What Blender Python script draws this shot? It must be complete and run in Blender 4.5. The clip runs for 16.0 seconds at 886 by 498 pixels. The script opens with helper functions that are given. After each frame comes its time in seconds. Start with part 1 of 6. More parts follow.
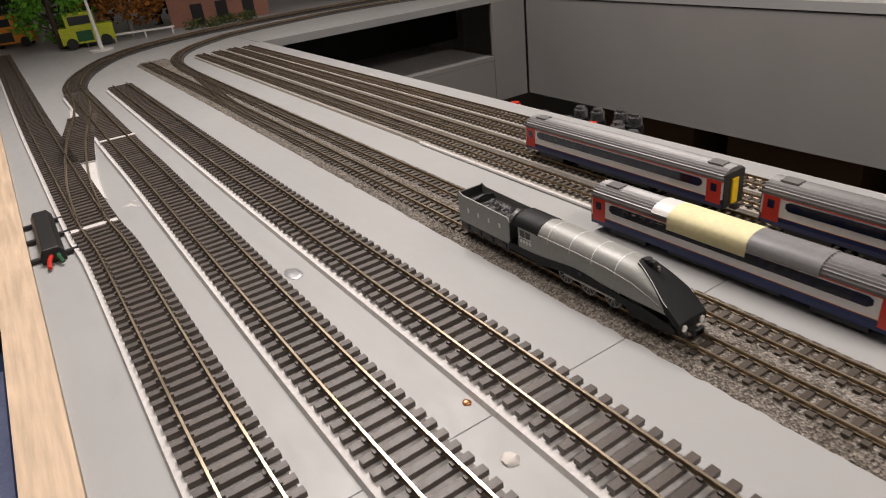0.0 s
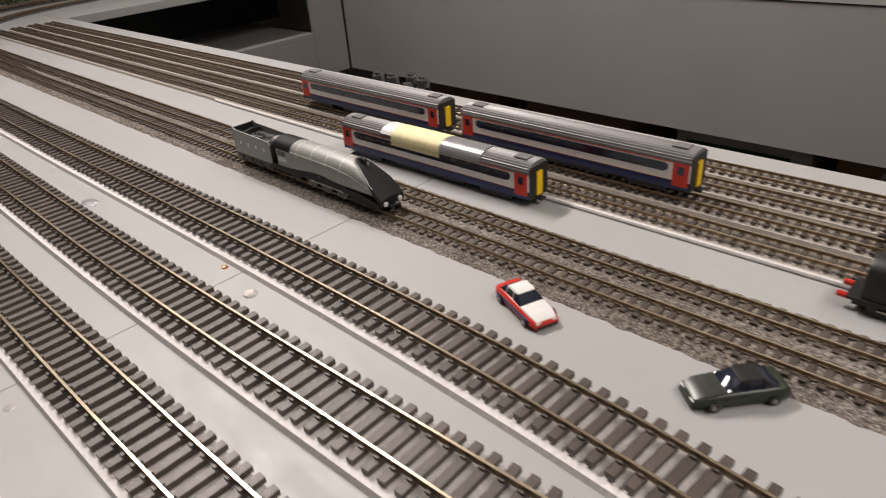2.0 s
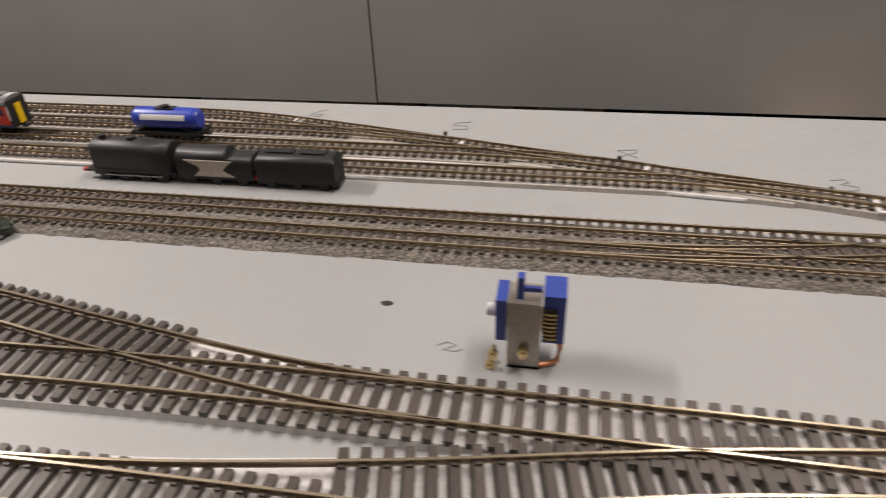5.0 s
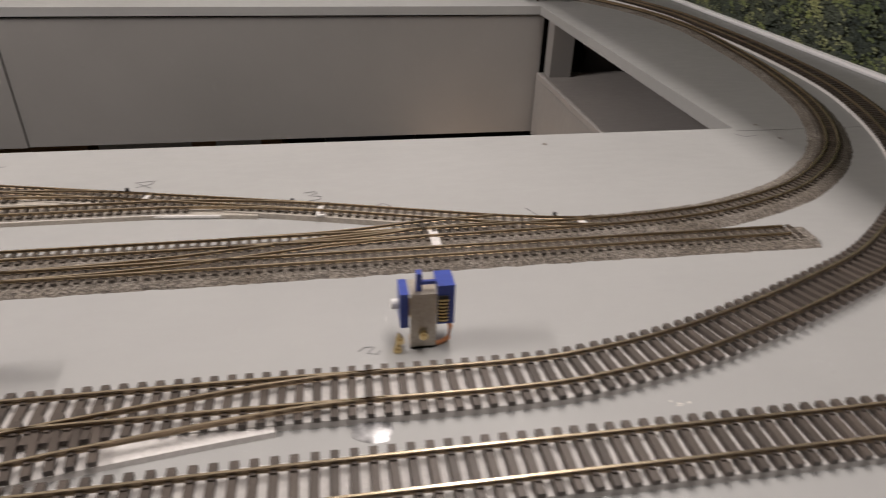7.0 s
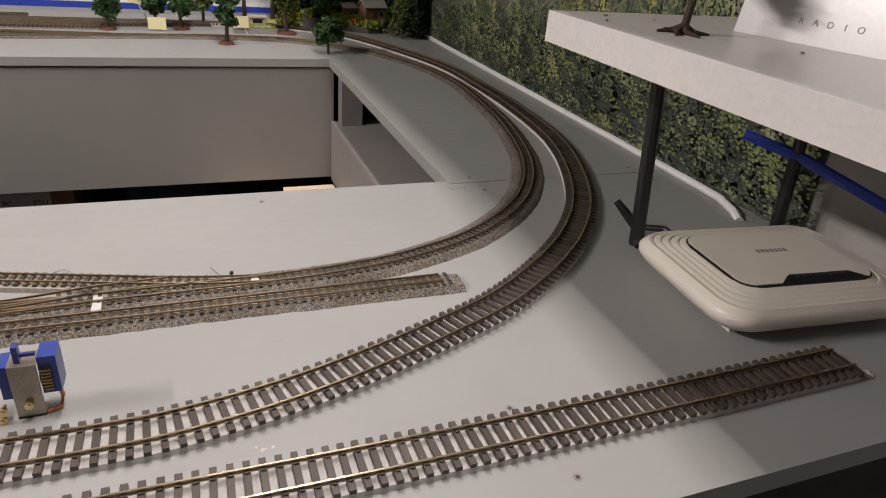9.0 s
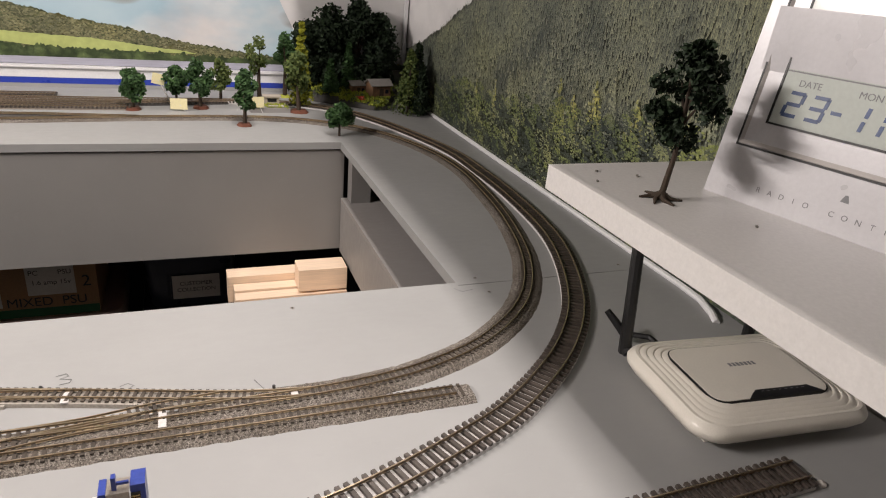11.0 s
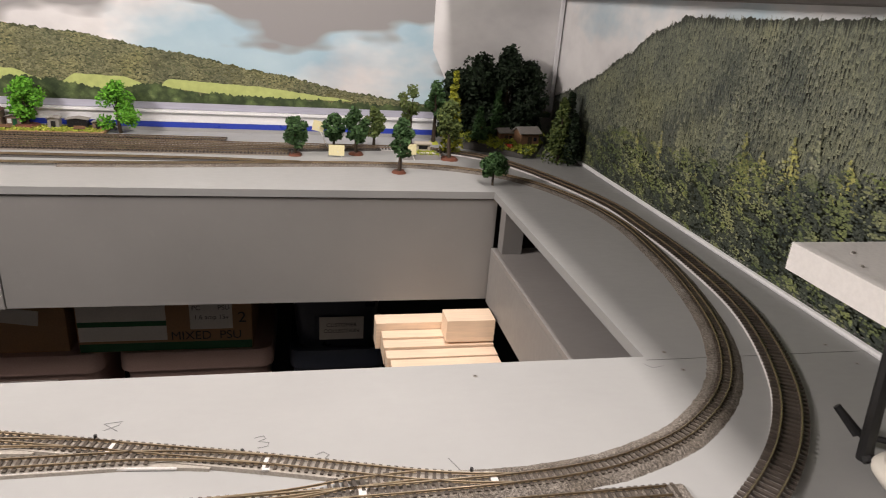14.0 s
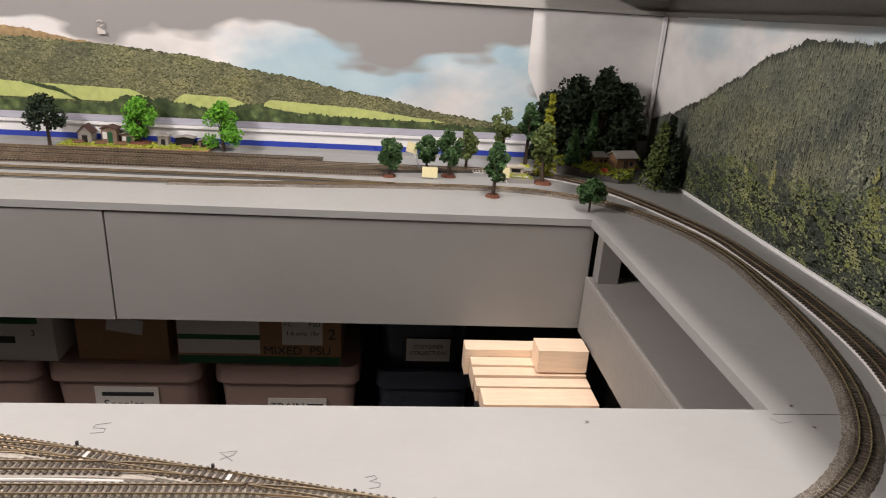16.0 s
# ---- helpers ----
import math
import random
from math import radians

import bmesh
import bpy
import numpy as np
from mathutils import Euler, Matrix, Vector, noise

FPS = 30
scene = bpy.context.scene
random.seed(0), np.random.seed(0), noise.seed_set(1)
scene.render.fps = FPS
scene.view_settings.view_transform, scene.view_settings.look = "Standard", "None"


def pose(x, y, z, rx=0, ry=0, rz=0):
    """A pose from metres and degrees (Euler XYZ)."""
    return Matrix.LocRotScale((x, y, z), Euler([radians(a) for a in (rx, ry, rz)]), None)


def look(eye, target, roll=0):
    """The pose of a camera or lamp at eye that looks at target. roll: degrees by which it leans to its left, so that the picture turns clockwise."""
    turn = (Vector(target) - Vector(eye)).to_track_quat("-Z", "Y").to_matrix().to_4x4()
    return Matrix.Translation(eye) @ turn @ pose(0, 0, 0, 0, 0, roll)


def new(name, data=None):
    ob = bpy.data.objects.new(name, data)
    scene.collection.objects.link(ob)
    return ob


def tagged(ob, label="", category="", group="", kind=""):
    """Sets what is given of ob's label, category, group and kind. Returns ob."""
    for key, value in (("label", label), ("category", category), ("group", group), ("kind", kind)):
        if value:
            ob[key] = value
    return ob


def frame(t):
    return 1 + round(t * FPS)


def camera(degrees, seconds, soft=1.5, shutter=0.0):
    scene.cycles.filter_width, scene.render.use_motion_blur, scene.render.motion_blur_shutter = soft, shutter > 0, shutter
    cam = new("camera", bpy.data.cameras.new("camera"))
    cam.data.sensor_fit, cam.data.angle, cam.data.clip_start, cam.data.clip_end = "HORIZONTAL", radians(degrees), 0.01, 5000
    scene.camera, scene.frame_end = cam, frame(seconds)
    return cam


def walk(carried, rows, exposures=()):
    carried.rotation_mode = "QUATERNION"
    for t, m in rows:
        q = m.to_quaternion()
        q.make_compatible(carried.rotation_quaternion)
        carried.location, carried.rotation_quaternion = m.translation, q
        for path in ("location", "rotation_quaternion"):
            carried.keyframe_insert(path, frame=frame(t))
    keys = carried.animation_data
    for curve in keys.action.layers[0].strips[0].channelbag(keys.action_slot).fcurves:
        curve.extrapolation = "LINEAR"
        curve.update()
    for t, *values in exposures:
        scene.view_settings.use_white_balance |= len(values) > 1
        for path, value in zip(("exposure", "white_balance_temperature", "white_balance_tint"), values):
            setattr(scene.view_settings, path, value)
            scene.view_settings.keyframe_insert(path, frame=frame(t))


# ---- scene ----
cam = camera(68.54, 16.0, soft=1.05, shutter=0.35)
PATH = (
    (0, (-0.4433, 0.0566, 0.1712), (-0.8230, 0.2877, -0.0577), -6.66),
    (0.5, (-0.4265, 0.0524, 0.1689), (-0.7987, 0.2921, -0.0634), -6.49),
    (1, (-0.4049, 0.0495, 0.1689), (-0.7644, 0.3036, -0.0681), -6.10),
    (1.5, (-0.3640, 0.0415, 0.1674), (-0.6960, 0.3249, -0.0764), -5.38),
    (2, (-0.3211, 0.0339, 0.1698), (-0.6283, 0.3410, -0.0780), -4.55),
    (2.5, (-0.2879, 0.0268, 0.1700), (-0.5696, 0.3521, -0.0846), -4.32),
    (3, (-0.2496, 0.0202, 0.1722), (-0.4981, 0.3675, -0.0879), -3.62),
    (3.2, (-0.2357, 0.0164, 0.1725), (-0.4708, 0.3710, -0.0902), -3.54),
    (5.3, (-0.0361, -0.0255, 0.1825), (-0.0965, 0.3917, -0.0864), -1.76),
    (5.5, (-0.0199, -0.0287, 0.1844), (-0.0643, 0.3916, -0.0827), -1.21),
    (6, (0.0279, -0.0452, 0.1933), (0.0321, 0.3819, -0.0667), 0.42),
    (6.5, (0.0644, -0.0592, 0.2064), (0.1103, 0.3686, -0.0484), 2.07),
    (7, (0.1161, -0.0773, 0.2042), (0.1943, 0.3466, -0.0491), 1.84),
    (7.5, (0.1734, -0.1044, 0.2101), (0.2928, 0.3102, -0.0426), 2.35),
    (8, (0.2167, -0.1256, 0.2263), (0.3725, 0.2810, -0.0193), 4.76),
    (8.5, (0.2376, -0.1330, 0.2380), (0.4065, 0.2746, 0.0029), 5.74),
    (9, (0.2440, -0.1381, 0.2436), (0.4149, 0.2741, 0.0179), 5.00),
    (9.5, (0.2436, -0.1388, 0.2548), (0.4158, 0.2773, 0.0376), 5.21),
    (9.7, (0.2408, -0.1421, 0.2686), (0.4151, 0.2752, 0.0554), 5.16),
    (11.8, (0.1949, -0.1707, 0.3503), (0.3713, 0.2570, 0.1607), 5.74),
    (12, (0.1954, -0.1686, 0.3460), (0.3657, 0.2629, 0.1594), 5.16),
    (12.5, (0.1830, -0.1504, 0.3416), (0.3382, 0.2882, 0.1584), 5.18),
    (13, (0.1720, -0.1346, 0.3387), (0.3105, 0.3101, 0.1570), 4.79),
    (13.5, (0.1552, -0.1183, 0.3410), (0.2759, 0.3323, 0.1610), 4.78),
    (14, (0.1394, -0.0988, 0.3427), (0.2387, 0.3571, 0.1627), 4.16),
    (14.5, (0.1324, -0.0902, 0.3492), (0.2152, 0.3700, 0.1720), 4.25),
    (15, (0.1221, -0.0802, 0.3513), (0.1906, 0.3826, 0.1749), 3.96),
    (15.5, (0.1138, -0.0761, 0.3530), (0.1701, 0.3888, 0.1778), 3.64),
    (16, (0.1039, -0.0709, 0.3538), (0.1477, 0.3961, 0.1806), 3.61),
)
walk(cam, [(t, look(eye, aim, roll)) for t, eye, aim, roll in PATH], [(0, -0.50), (3.2, -0.38), (5.3, -0.40), (9.7, -0.27), (11.8, 0.04), (16, 0.06)])

# ---- light: two ceiling tubes that run across the room, over the well's end and over the far end ----
world = bpy.data.worlds.new("room_air")
scene.world = world
world.use_nodes = True
world.node_tree.nodes["Background"].inputs[0].default_value = (1.0, 0.95, 0.9, 1)
world.node_tree.nodes["Background"].inputs[1].default_value = 0.02


def ceiling_lamp(eye, aim, sx, sy, watts):
    data = bpy.data.lights.new("ceiling_tube", "AREA")
    data.shape, data.size, data.size_y, data.energy = "RECTANGLE", sx, sy, watts
    data.color = (1.0, 0.905, 0.855)
    lamp = new("ceiling_tube", data)
    lamp.matrix_world = look(eye, aim)
    return lamp


ceiling_lamp((0.405, 0.50, 1.30), (0.405, 0.5001, 0), 0.11, 1.3, 22)
ceiling_lamp((-1.40, 0.42, 1.09), (0.15, 0.42, 0), 0.6, 0.06, 34)

# ---- materials ----
D = 0.1  # the plan below is in decimetres


def material(name, rough=0.5, metal=0.0):
    m = bpy.data.materials.new(name)
    m.use_nodes = True
    b = m.node_tree.nodes["Principled BSDF"]
    b.inputs["Roughness"].default_value = rough
    b.inputs["Metallic"].default_value = metal
    return m, m.node_tree.nodes, m.node_tree.links, b


def ramp(ns, ls, src, stops):
    r = ns.new("ShaderNodeValToRGB")
    e = r.color_ramp.elements
    while len(e) < len(stops):
        e.new(0.5)
    for k, (p, c) in zip(e, stops):
        k.position, k.color = p, (*c, 1)
    ls.new(src, r.inputs[0])
    return r.outputs[0]


def mix(ns, ls, fac, a, b, mode="MIX"):
    n = ns.new("ShaderNodeMix")
    n.data_type, n.blend_type = "RGBA", mode
    for sock, v in ((n.inputs[0], fac), (n.inputs[6], a), (n.inputs[7], b)):
        if isinstance(v, (int, float)):
            sock.default_value = v
        elif isinstance(v, tuple):
            sock.default_value = (*v, 1)
        else:
            ls.new(v, sock)
    return n.outputs[2]


def noise_tex(ns, ls, scale, detail=4, rough=0.55, coord="Object", stretch=None):
    tc = ns.new("ShaderNodeTexCoord")
    n = ns.new("ShaderNodeTexNoise")
    n.inputs["Scale"].default_value, n.inputs["Detail"].default_value, n.inputs["Roughness"].default_value = scale, detail, rough
    if stretch:
        mp = ns.new("ShaderNodeMapping")
        mp.inputs["Scale"].default_value = stretch
        ls.new(tc.outputs[coord], mp.inputs[0])
        ls.new(mp.outputs[0], n.inputs[0])
    else:
        ls.new(tc.outputs[coord], n.inputs[0])
    return n.outputs[0]


def plain(name, color, rough=0.5, metal=0.0, var=0.15, scale=300, big=20, bump=0.1, stretch=None, rnd=0.0, depth=0.0004):
    """A surface with grain and slow stains; rnd varies it from piece to piece."""
    m, ns, ls, b = material(name, rough, metal)
    fine = noise_tex(ns, ls, scale, 5, 0.6, stretch=stretch)
    slow = noise_tex(ns, ls, big, 3)
    lo = tuple(c * (1 - var) for c in color)
    hi = tuple(min(1, c * (1 + var)) for c in color)
    c1 = ramp(ns, ls, fine, [(0.3, lo), (0.7, hi)])
    c2 = ramp(ns, ls, slow, [(0.3, (1 - var,) * 3), (0.75, (1, 1, 1))])
    col = mix(ns, ls, 1.0, c1, c2, "MULTIPLY")
    if rnd:
        oi = ns.new("ShaderNodeObjectInfo")
        col = mix(ns, ls, 1.0, col, ramp(ns, ls, oi.outputs["Random"], [(0, (1 - rnd,) * 3), (1, (1, 1, 1))]), "MULTIPLY")
    ls.new(col, b.inputs["Base Color"])
    ls.new(ramp(ns, ls, slow, [(0.2, (rough * 0.8,) * 3), (0.8, (min(1, rough * 1.2),) * 3)]), b.inputs["Roughness"])
    if bump:
        bp = ns.new("ShaderNodeBump")
        bp.inputs["Strength"].default_value, bp.inputs["Distance"].default_value = bump, depth
        ls.new(fine, bp.inputs["Height"])
        ls.new(bp.outputs[0], b.inputs["Normal"])
    return m


def painted_board(name, color, rough):
    """Brushed grey emulsion: roller texture, scuffs and pale rubbed patches."""
    m, ns, ls, b = material(name, rough)
    slow = noise_tex(ns, ls, 6, 4)
    mid = noise_tex(ns, ls, 45, 5, 0.65, stretch=(1, 2.5, 1))
    fine = noise_tex(ns, ls, 900, 3)
    col = ramp(ns, ls, slow, [(0.3, tuple(c * 0.93 for c in color)), (0.7, tuple(c * 1.03 for c in color))])
    col = mix(ns, ls, ramp(ns, ls, mid, [(0.62, (0, 0, 0)), (0.78, (0.28,) * 3)]), col, tuple(min(1, c * 1.22) for c in color))
    col = mix(ns, ls, ramp(ns, ls, mid, [(0.22, (0.35,) * 3), (0.36, (0, 0, 0))]), col, tuple(c * 0.8 for c in color))
    ls.new(col, b.inputs["Base Color"])
    ls.new(ramp(ns, ls, mid, [(0.3, (rough * 0.85,) * 3), (0.7, (min(1, rough * 1.2),) * 3)]), b.inputs["Roughness"])
    bp = ns.new("ShaderNodeBump")
    bp.inputs["Strength"].default_value, bp.inputs["Distance"].default_value = 0.12, 0.0003
    ls.new(fine, bp.inputs["Height"])
    ls.new(bp.outputs[0], b.inputs["Normal"])
    return m


BOARD = painted_board("grey_painted_board", (0.335, 0.337, 0.334), 0.5)
BOARD_DARK = painted_board("darker_grey_board", (0.30, 0.285, 0.275), 0.5)
FASCIA = painted_board("grey_painted_hardboard", (0.262, 0.254, 0.246), 0.5)
WALL = plain("off_white_wall", (0.42, 0.405, 0.385), 0.8, var=0.05, scale=120, big=4)
CEIL = plain("white_ceiling", (0.45, 0.44, 0.43), 0.85, var=0.04, scale=120, big=3)
FLOOR = plain("dark_floor", (0.035, 0.033, 0.032), 0.7, var=0.3, scale=90)
# black for boards and chest, and for sheets that stand in for deep shade
DARK = plain("black_board_and_void_shade", (0.012, 0.012, 0.012), 0.7, var=0.3)
SLEEPER = plain("dark_brown_sleeper_plastic", (0.095, 0.076, 0.064), 0.45, var=0.25, scale=1500, big=300, bump=0.2, rnd=0.35)
SLEEPER_N = plain("brown_sleeper_plastic", (0.095, 0.074, 0.056), 0.6, var=0.3, scale=2000, big=200, bump=0.2, rnd=0.4)
RAIL = plain("tarnished_nickel_rail", (0.34, 0.26, 0.18), 0.45, 0.8, var=0.14, scale=60, big=12, bump=0.05)
RAIL_N = plain("brassy_nickel_rail", (0.36, 0.27, 0.17), 0.45, 0.8, var=0.12, scale=60, big=12, bump=0.05)
RAIL_TOP = plain("polished_rail_head", (0.86, 0.72, 0.52), 0.24, 0.95, var=0.12, scale=90, big=14, bump=0.03)
FOAM_N = plain("grubby_white_underlay", (0.40, 0.365, 0.32), 0.8, var=0.2, scale=500, big=30)
FOAM = plain("white_foam_underlay", (0.64, 0.62, 0.605), 0.75, var=0.12, scale=500, big=40)
BED_DARK = plain("dark_grey_underlay", (0.09, 0.085, 0.08), 0.8, var=0.25, scale=700, big=30)
SOLDER = plain("grey_solder_blob", (0.45, 0.45, 0.46), 0.35, 0.6, var=0.3, scale=600)
PENCIL = plain("pencil_line", (0.17, 0.17, 0.17), 0.7, var=0.2, bump=0)
WOOD = plain("bare_softwood_edge", (0.62, 0.47, 0.33), 0.6, var=0.18, scale=160, big=30, stretch=(0.12, 2, 2), bump=0.3)
PINE = plain("planed_pine", (0.86, 0.67, 0.50), 0.5, var=0.1, scale=140, big=15, stretch=(0.1, 2, 2), bump=0.15)
STEEL = plain("zinc_plate", (0.42, 0.38, 0.33), 0.38, 0.8, var=0.15, scale=900, big=120)
BRASS = plain("brass_screw", (0.75, 0.58, 0.30), 0.25, 0.95, var=0.1)
COPPER = plain("copper_wire", (0.60, 0.27, 0.13), 0.35, 0.9, var=0.15)
BLUE = plain("blue_servo_plastic", (0.035, 0.065, 0.33), 0.3, var=0.15, scale=500)
BLACK = plain("black_plastic", (0.014, 0.014, 0.015), 0.42, var=0.25, scale=700)
BLACK_LOCO = plain("matt_black_locomotive", (0.016, 0.016, 0.017), 0.5, var=0.35, scale=900)
SILVER = plain("silver_grey_enamel", (0.30, 0.305, 0.285), 0.45, 0.05, var=0.08, scale=700, big=90)
SILVER_DK = plain("dark_grey_enamel", (0.014, 0.0145, 0.016), 0.55, 0.0, var=0.15, scale=700, big=90)
SILVER_DK.node_tree.nodes["Principled BSDF"].inputs["Specular IOR Level"].default_value = 0.2
WHITE_LINE = plain("pale_lining", (0.75, 0.76, 0.75), 0.4, var=0.05, bump=0)
COAL = plain("coal", (0.012, 0.012, 0.013), 0.35, var=0.5, scale=1200, bump=0.6, depth=0.001)
GREY_ROOF = plain("grey_coach_roof", (0.16, 0.155, 0.155), 0.45, var=0.12, scale=500)
C_WHITE = plain("coach_white", (0.84, 0.84, 0.85), 0.3, var=0.05)
C_BLUE = plain("coach_dark_blue", (0.008, 0.02, 0.115), 0.4, var=0.12)
C_NAVY = plain("coach_window_band", (0.012, 0.016, 0.045), 0.12, var=0.2)
C_RED = plain("coach_red", (0.62, 0.035, 0.02), 0.32, var=0.1)
C_YELLOW = plain("warning_yellow", (0.85, 0.55, 0.01), 0.35, var=0.08)
TAPE = plain("masking_tape", (0.78, 0.71, 0.42), 0.7, var=0.08, scale=400, big=60, bump=0.25)
TANK_BLUE = plain("tank_blue", (0.03, 0.06, 0.42), 0.3, var=0.1)
CREAM = plain("cream_card", (0.52, 0.46, 0.38), 0.6, var=0.1)
WHITE = plain("white_plastic", (0.72, 0.71, 0.69), 0.4, var=0.05)
ROUTER = plain("cream_router_plastic", (0.80, 0.76, 0.68), 0.35, var=0.04, scale=900, big=40)
SHELF = plain("white_laminate", (0.74, 0.72, 0.70), 0.4, var=0.05, scale=300, big=12)
CLOCK = plain("silver_clock_plastic", (0.66, 0.65, 0.67), 0.3, 0.15, var=0.04, big=20)
CLOCK_IN = plain("champagne_bezel", (0.50, 0.47, 0.45), 0.35, 0.3, var=0.06)
LCD = plain("grey_lcd_glass", (0.60, 0.64, 0.60), 0.15, var=0.04, big=15, bump=0)
LCD_INK = plain("lcd_digit", (0.05, 0.09, 0.22), 0.4, var=0.2, bump=0)
PRINT = plain("grey_print", (0.22, 0.22, 0.23), 0.5, var=0.1, bump=0)
GREEN_BOX = plain("dark_green_print", (0.01, 0.09, 0.03), 0.6, var=0.15)
CARD = plain("brown_cardboard", (0.32, 0.18, 0.09), 0.8, var=0.12, scale=250)
PAPER = plain("white_paper_label", (0.62, 0.58, 0.54), 0.7, var=0.06)
INK = plain("marker_ink", (0.02, 0.02, 0.02), 0.6, var=0.1, bump=0)
TUB = plain("clear_pinkish_storage_tub", (0.34, 0.23, 0.20), 0.35, var=0.1, big=15)
TUB_DARK = plain("smoky_storage_tub", (0.03, 0.035, 0.05), 0.3, var=0.2, big=15)
BARK = plain("brown_bark", (0.06, 0.04, 0.025), 0.8, var=0.3, scale=1500)
RED_EARTH = plain("reddish_base", (0.16, 0.055, 0.03), 0.8, var=0.3, scale=900, bump=0.5)


def foliage(name, dark, light):
    m, ns, ls, b = material(name, 0.75)
    gi = ns.new("ShaderNodeNewGeometry")
    c = ramp(ns, ls, gi.outputs["Random Per Island"], [(0, dark), (1, light)])
    n = noise_tex(ns, ls, 900, 3)
    c = mix(ns, ls, 1.0, c, ramp(ns, ls, n, [(0.3, (0.7,) * 3), (0.7, (1.15,) * 3)]), "MULTIPLY")
    ls.new(c, b.inputs["Base Color"])
    return m


LEAF = foliage("dark_green_foliage", (0.018, 0.055, 0.014), (0.075, 0.16, 0.045))
LEAF_DEEP = foliage("blackish_green_foliage", (0.006, 0.016, 0.005), (0.02, 0.042, 0.014))
LEAF_LIME = foliage("bright_lime_foliage", (0.07, 0.24, 0.01), (0.17, 0.46, 0.03))
LEAF_YELLOW = foliage("yellow_green_foliage", (0.14, 0.16, 0.01), (0.38, 0.38, 0.02))
LEAF_OLIVE = foliage("olive_foliage", (0.05, 0.085, 0.02), (0.15, 0.19, 0.045))
LEAF_ORANGE = foliage("orange_foliage", (0.18, 0.06, 0.005), (0.42, 0.16, 0.015))
GRASS = foliage("lime_grass_scatter", (0.20, 0.27, 0.02), (0.50, 0.52, 0.07))


def ballast_mat(name, a, c, d):
    m, ns, ls, b = material(name, 0.85)
    tc = ns.new("ShaderNodeTexCoord")
    v = ns.new("ShaderNodeTexVoronoi")
    v.inputs["Scale"].default_value = 1150
    ls.new(tc.outputs["Object"], v.inputs[0])
    col = ramp(ns, ls, v.outputs["Color"], [(0.1, a), (0.5, c), (0.9, d)])
    slow = noise_tex(ns, ls, 25, 4)
    col = mix(ns, ls, 1.0, col, ramp(ns, ls, slow, [(0.3, (0.72, 0.68, 0.62)), (0.7, (1.1, 1.1, 1.1))]), "MULTIPLY")
    ls.new(col, b.inputs["Base Color"])
    bp = ns.new("ShaderNodeBump")
    bp.inputs["Strength"].default_value, bp.inputs["Distance"].default_value = 0.9, 0.0007
    ls.new(v.outputs["Distance"], bp.inputs["Height"])
    ls.new(bp.outputs[0], b.inputs["Normal"])
    return m


UNDERLAY = plain("grubby_tan_underlay", (0.24, 0.205, 0.17), 0.8, var=0.2, scale=500, big=30)
BALLAST = ballast_mat("grey_brown_ballast", (0.06, 0.052, 0.045), (0.165, 0.145, 0.125), (0.33, 0.30, 0.265))

# ---- mesh helpers (decimetres in, metres out) ----


def part(name, bm, mat, parent=None, label="", smooth=False, bevel=0.0):
    if bevel:
        bmesh.ops.bevel(bm, geom=[e for e in bm.edges if e.is_manifold and e.calc_face_angle(0) > 0.5], offset=bevel, segments=2, affect="EDGES", profile=0.6)
    me = bpy.data.meshes.new(name)
    for v in bm.verts:
        v.co *= D
    if smooth:
        for f in bm.faces:
            f.smooth = True
    bm.to_mesh(me)
    bm.free()
    me.materials.append(mat)
    ob = new(name, me)
    if smooth:
        me.set_sharp_from_angle(angle=radians(40))
    if parent:
        ob.parent = parent
    if label:
        ob["label"] = label
    return ob


def thing(name, x, y, z, rz=0.0, label="", category="", group="", kind="", parent=None):
    e = new(name)
    e.matrix_world = pose(x * D, y * D, z * D, 0, 0, rz)
    e.empty_display_size = 0.01
    return tagged(e, label, category, group, kind)


def box(bm, x0, x1, y0, y1, z0, z1, m=None):
    vs = [bm.verts.new(p) for p in ((x0, y0, z0), (x1, y0, z0), (x1, y1, z0), (x0, y1, z0), (x0, y0, z1), (x1, y0, z1), (x1, y1, z1), (x0, y1, z1))]
    for q in ((3, 2, 1, 0), (4, 5, 6, 7), (0, 1, 5, 4), (1, 2, 6, 5), (2, 3, 7, 6), (3, 0, 4, 7)):
        bm.faces.new([vs[i] for i in q])
    if m is not None:
        bmesh.ops.transform(bm, matrix=m, verts=vs)
    return vs


def boxes(*rows):
    bm = bmesh.new()
    for r in rows:
        box(bm, *r)
    return bm


def prism(profile, a, b, axis="x"):
    """A closed outline in the plane across the axis, drawn out from a to b."""
    bm = bmesh.new()
    place = {"x": lambda t, p: (t, p[0], p[1]), "y": lambda t, p: (p[0], t, p[1]), "z": lambda t, p: (p[0], p[1], t)}[axis]
    lo = [bm.verts.new(place(a, p)) for p in profile]
    hi = [bm.verts.new(place(b, p)) for p in profile]
    n = len(profile)
    for i in range(n):
        bm.faces.new((lo[i], lo[(i + 1) % n], hi[(i + 1) % n], hi[i]))
    bm.faces.new(lo[::-1])
    bm.faces.new(hi)
    bmesh.ops.recalc_face_normals(bm, faces=bm.faces)
    return bm


def loft(rings, cap=True, closed=True):
    """A skin over rings of equal length."""
    bm = bmesh.new()
    rows = [[bm.verts.new(p) for p in r] for r in rings]
    n = len(rows[0])
    for a, b in zip(rows, rows[1:]):
        for i in range(n if closed else n - 1):
            j = (i + 1) % n
            bm.faces.new((a[i], a[j], b[j], b[i]))
    if cap and closed:
        bm.faces.new(rows[0][::-1])
        bm.faces.new(rows[-1])
    bmesh.ops.recalc_face_normals(bm, faces=bm.faces)
    return bm


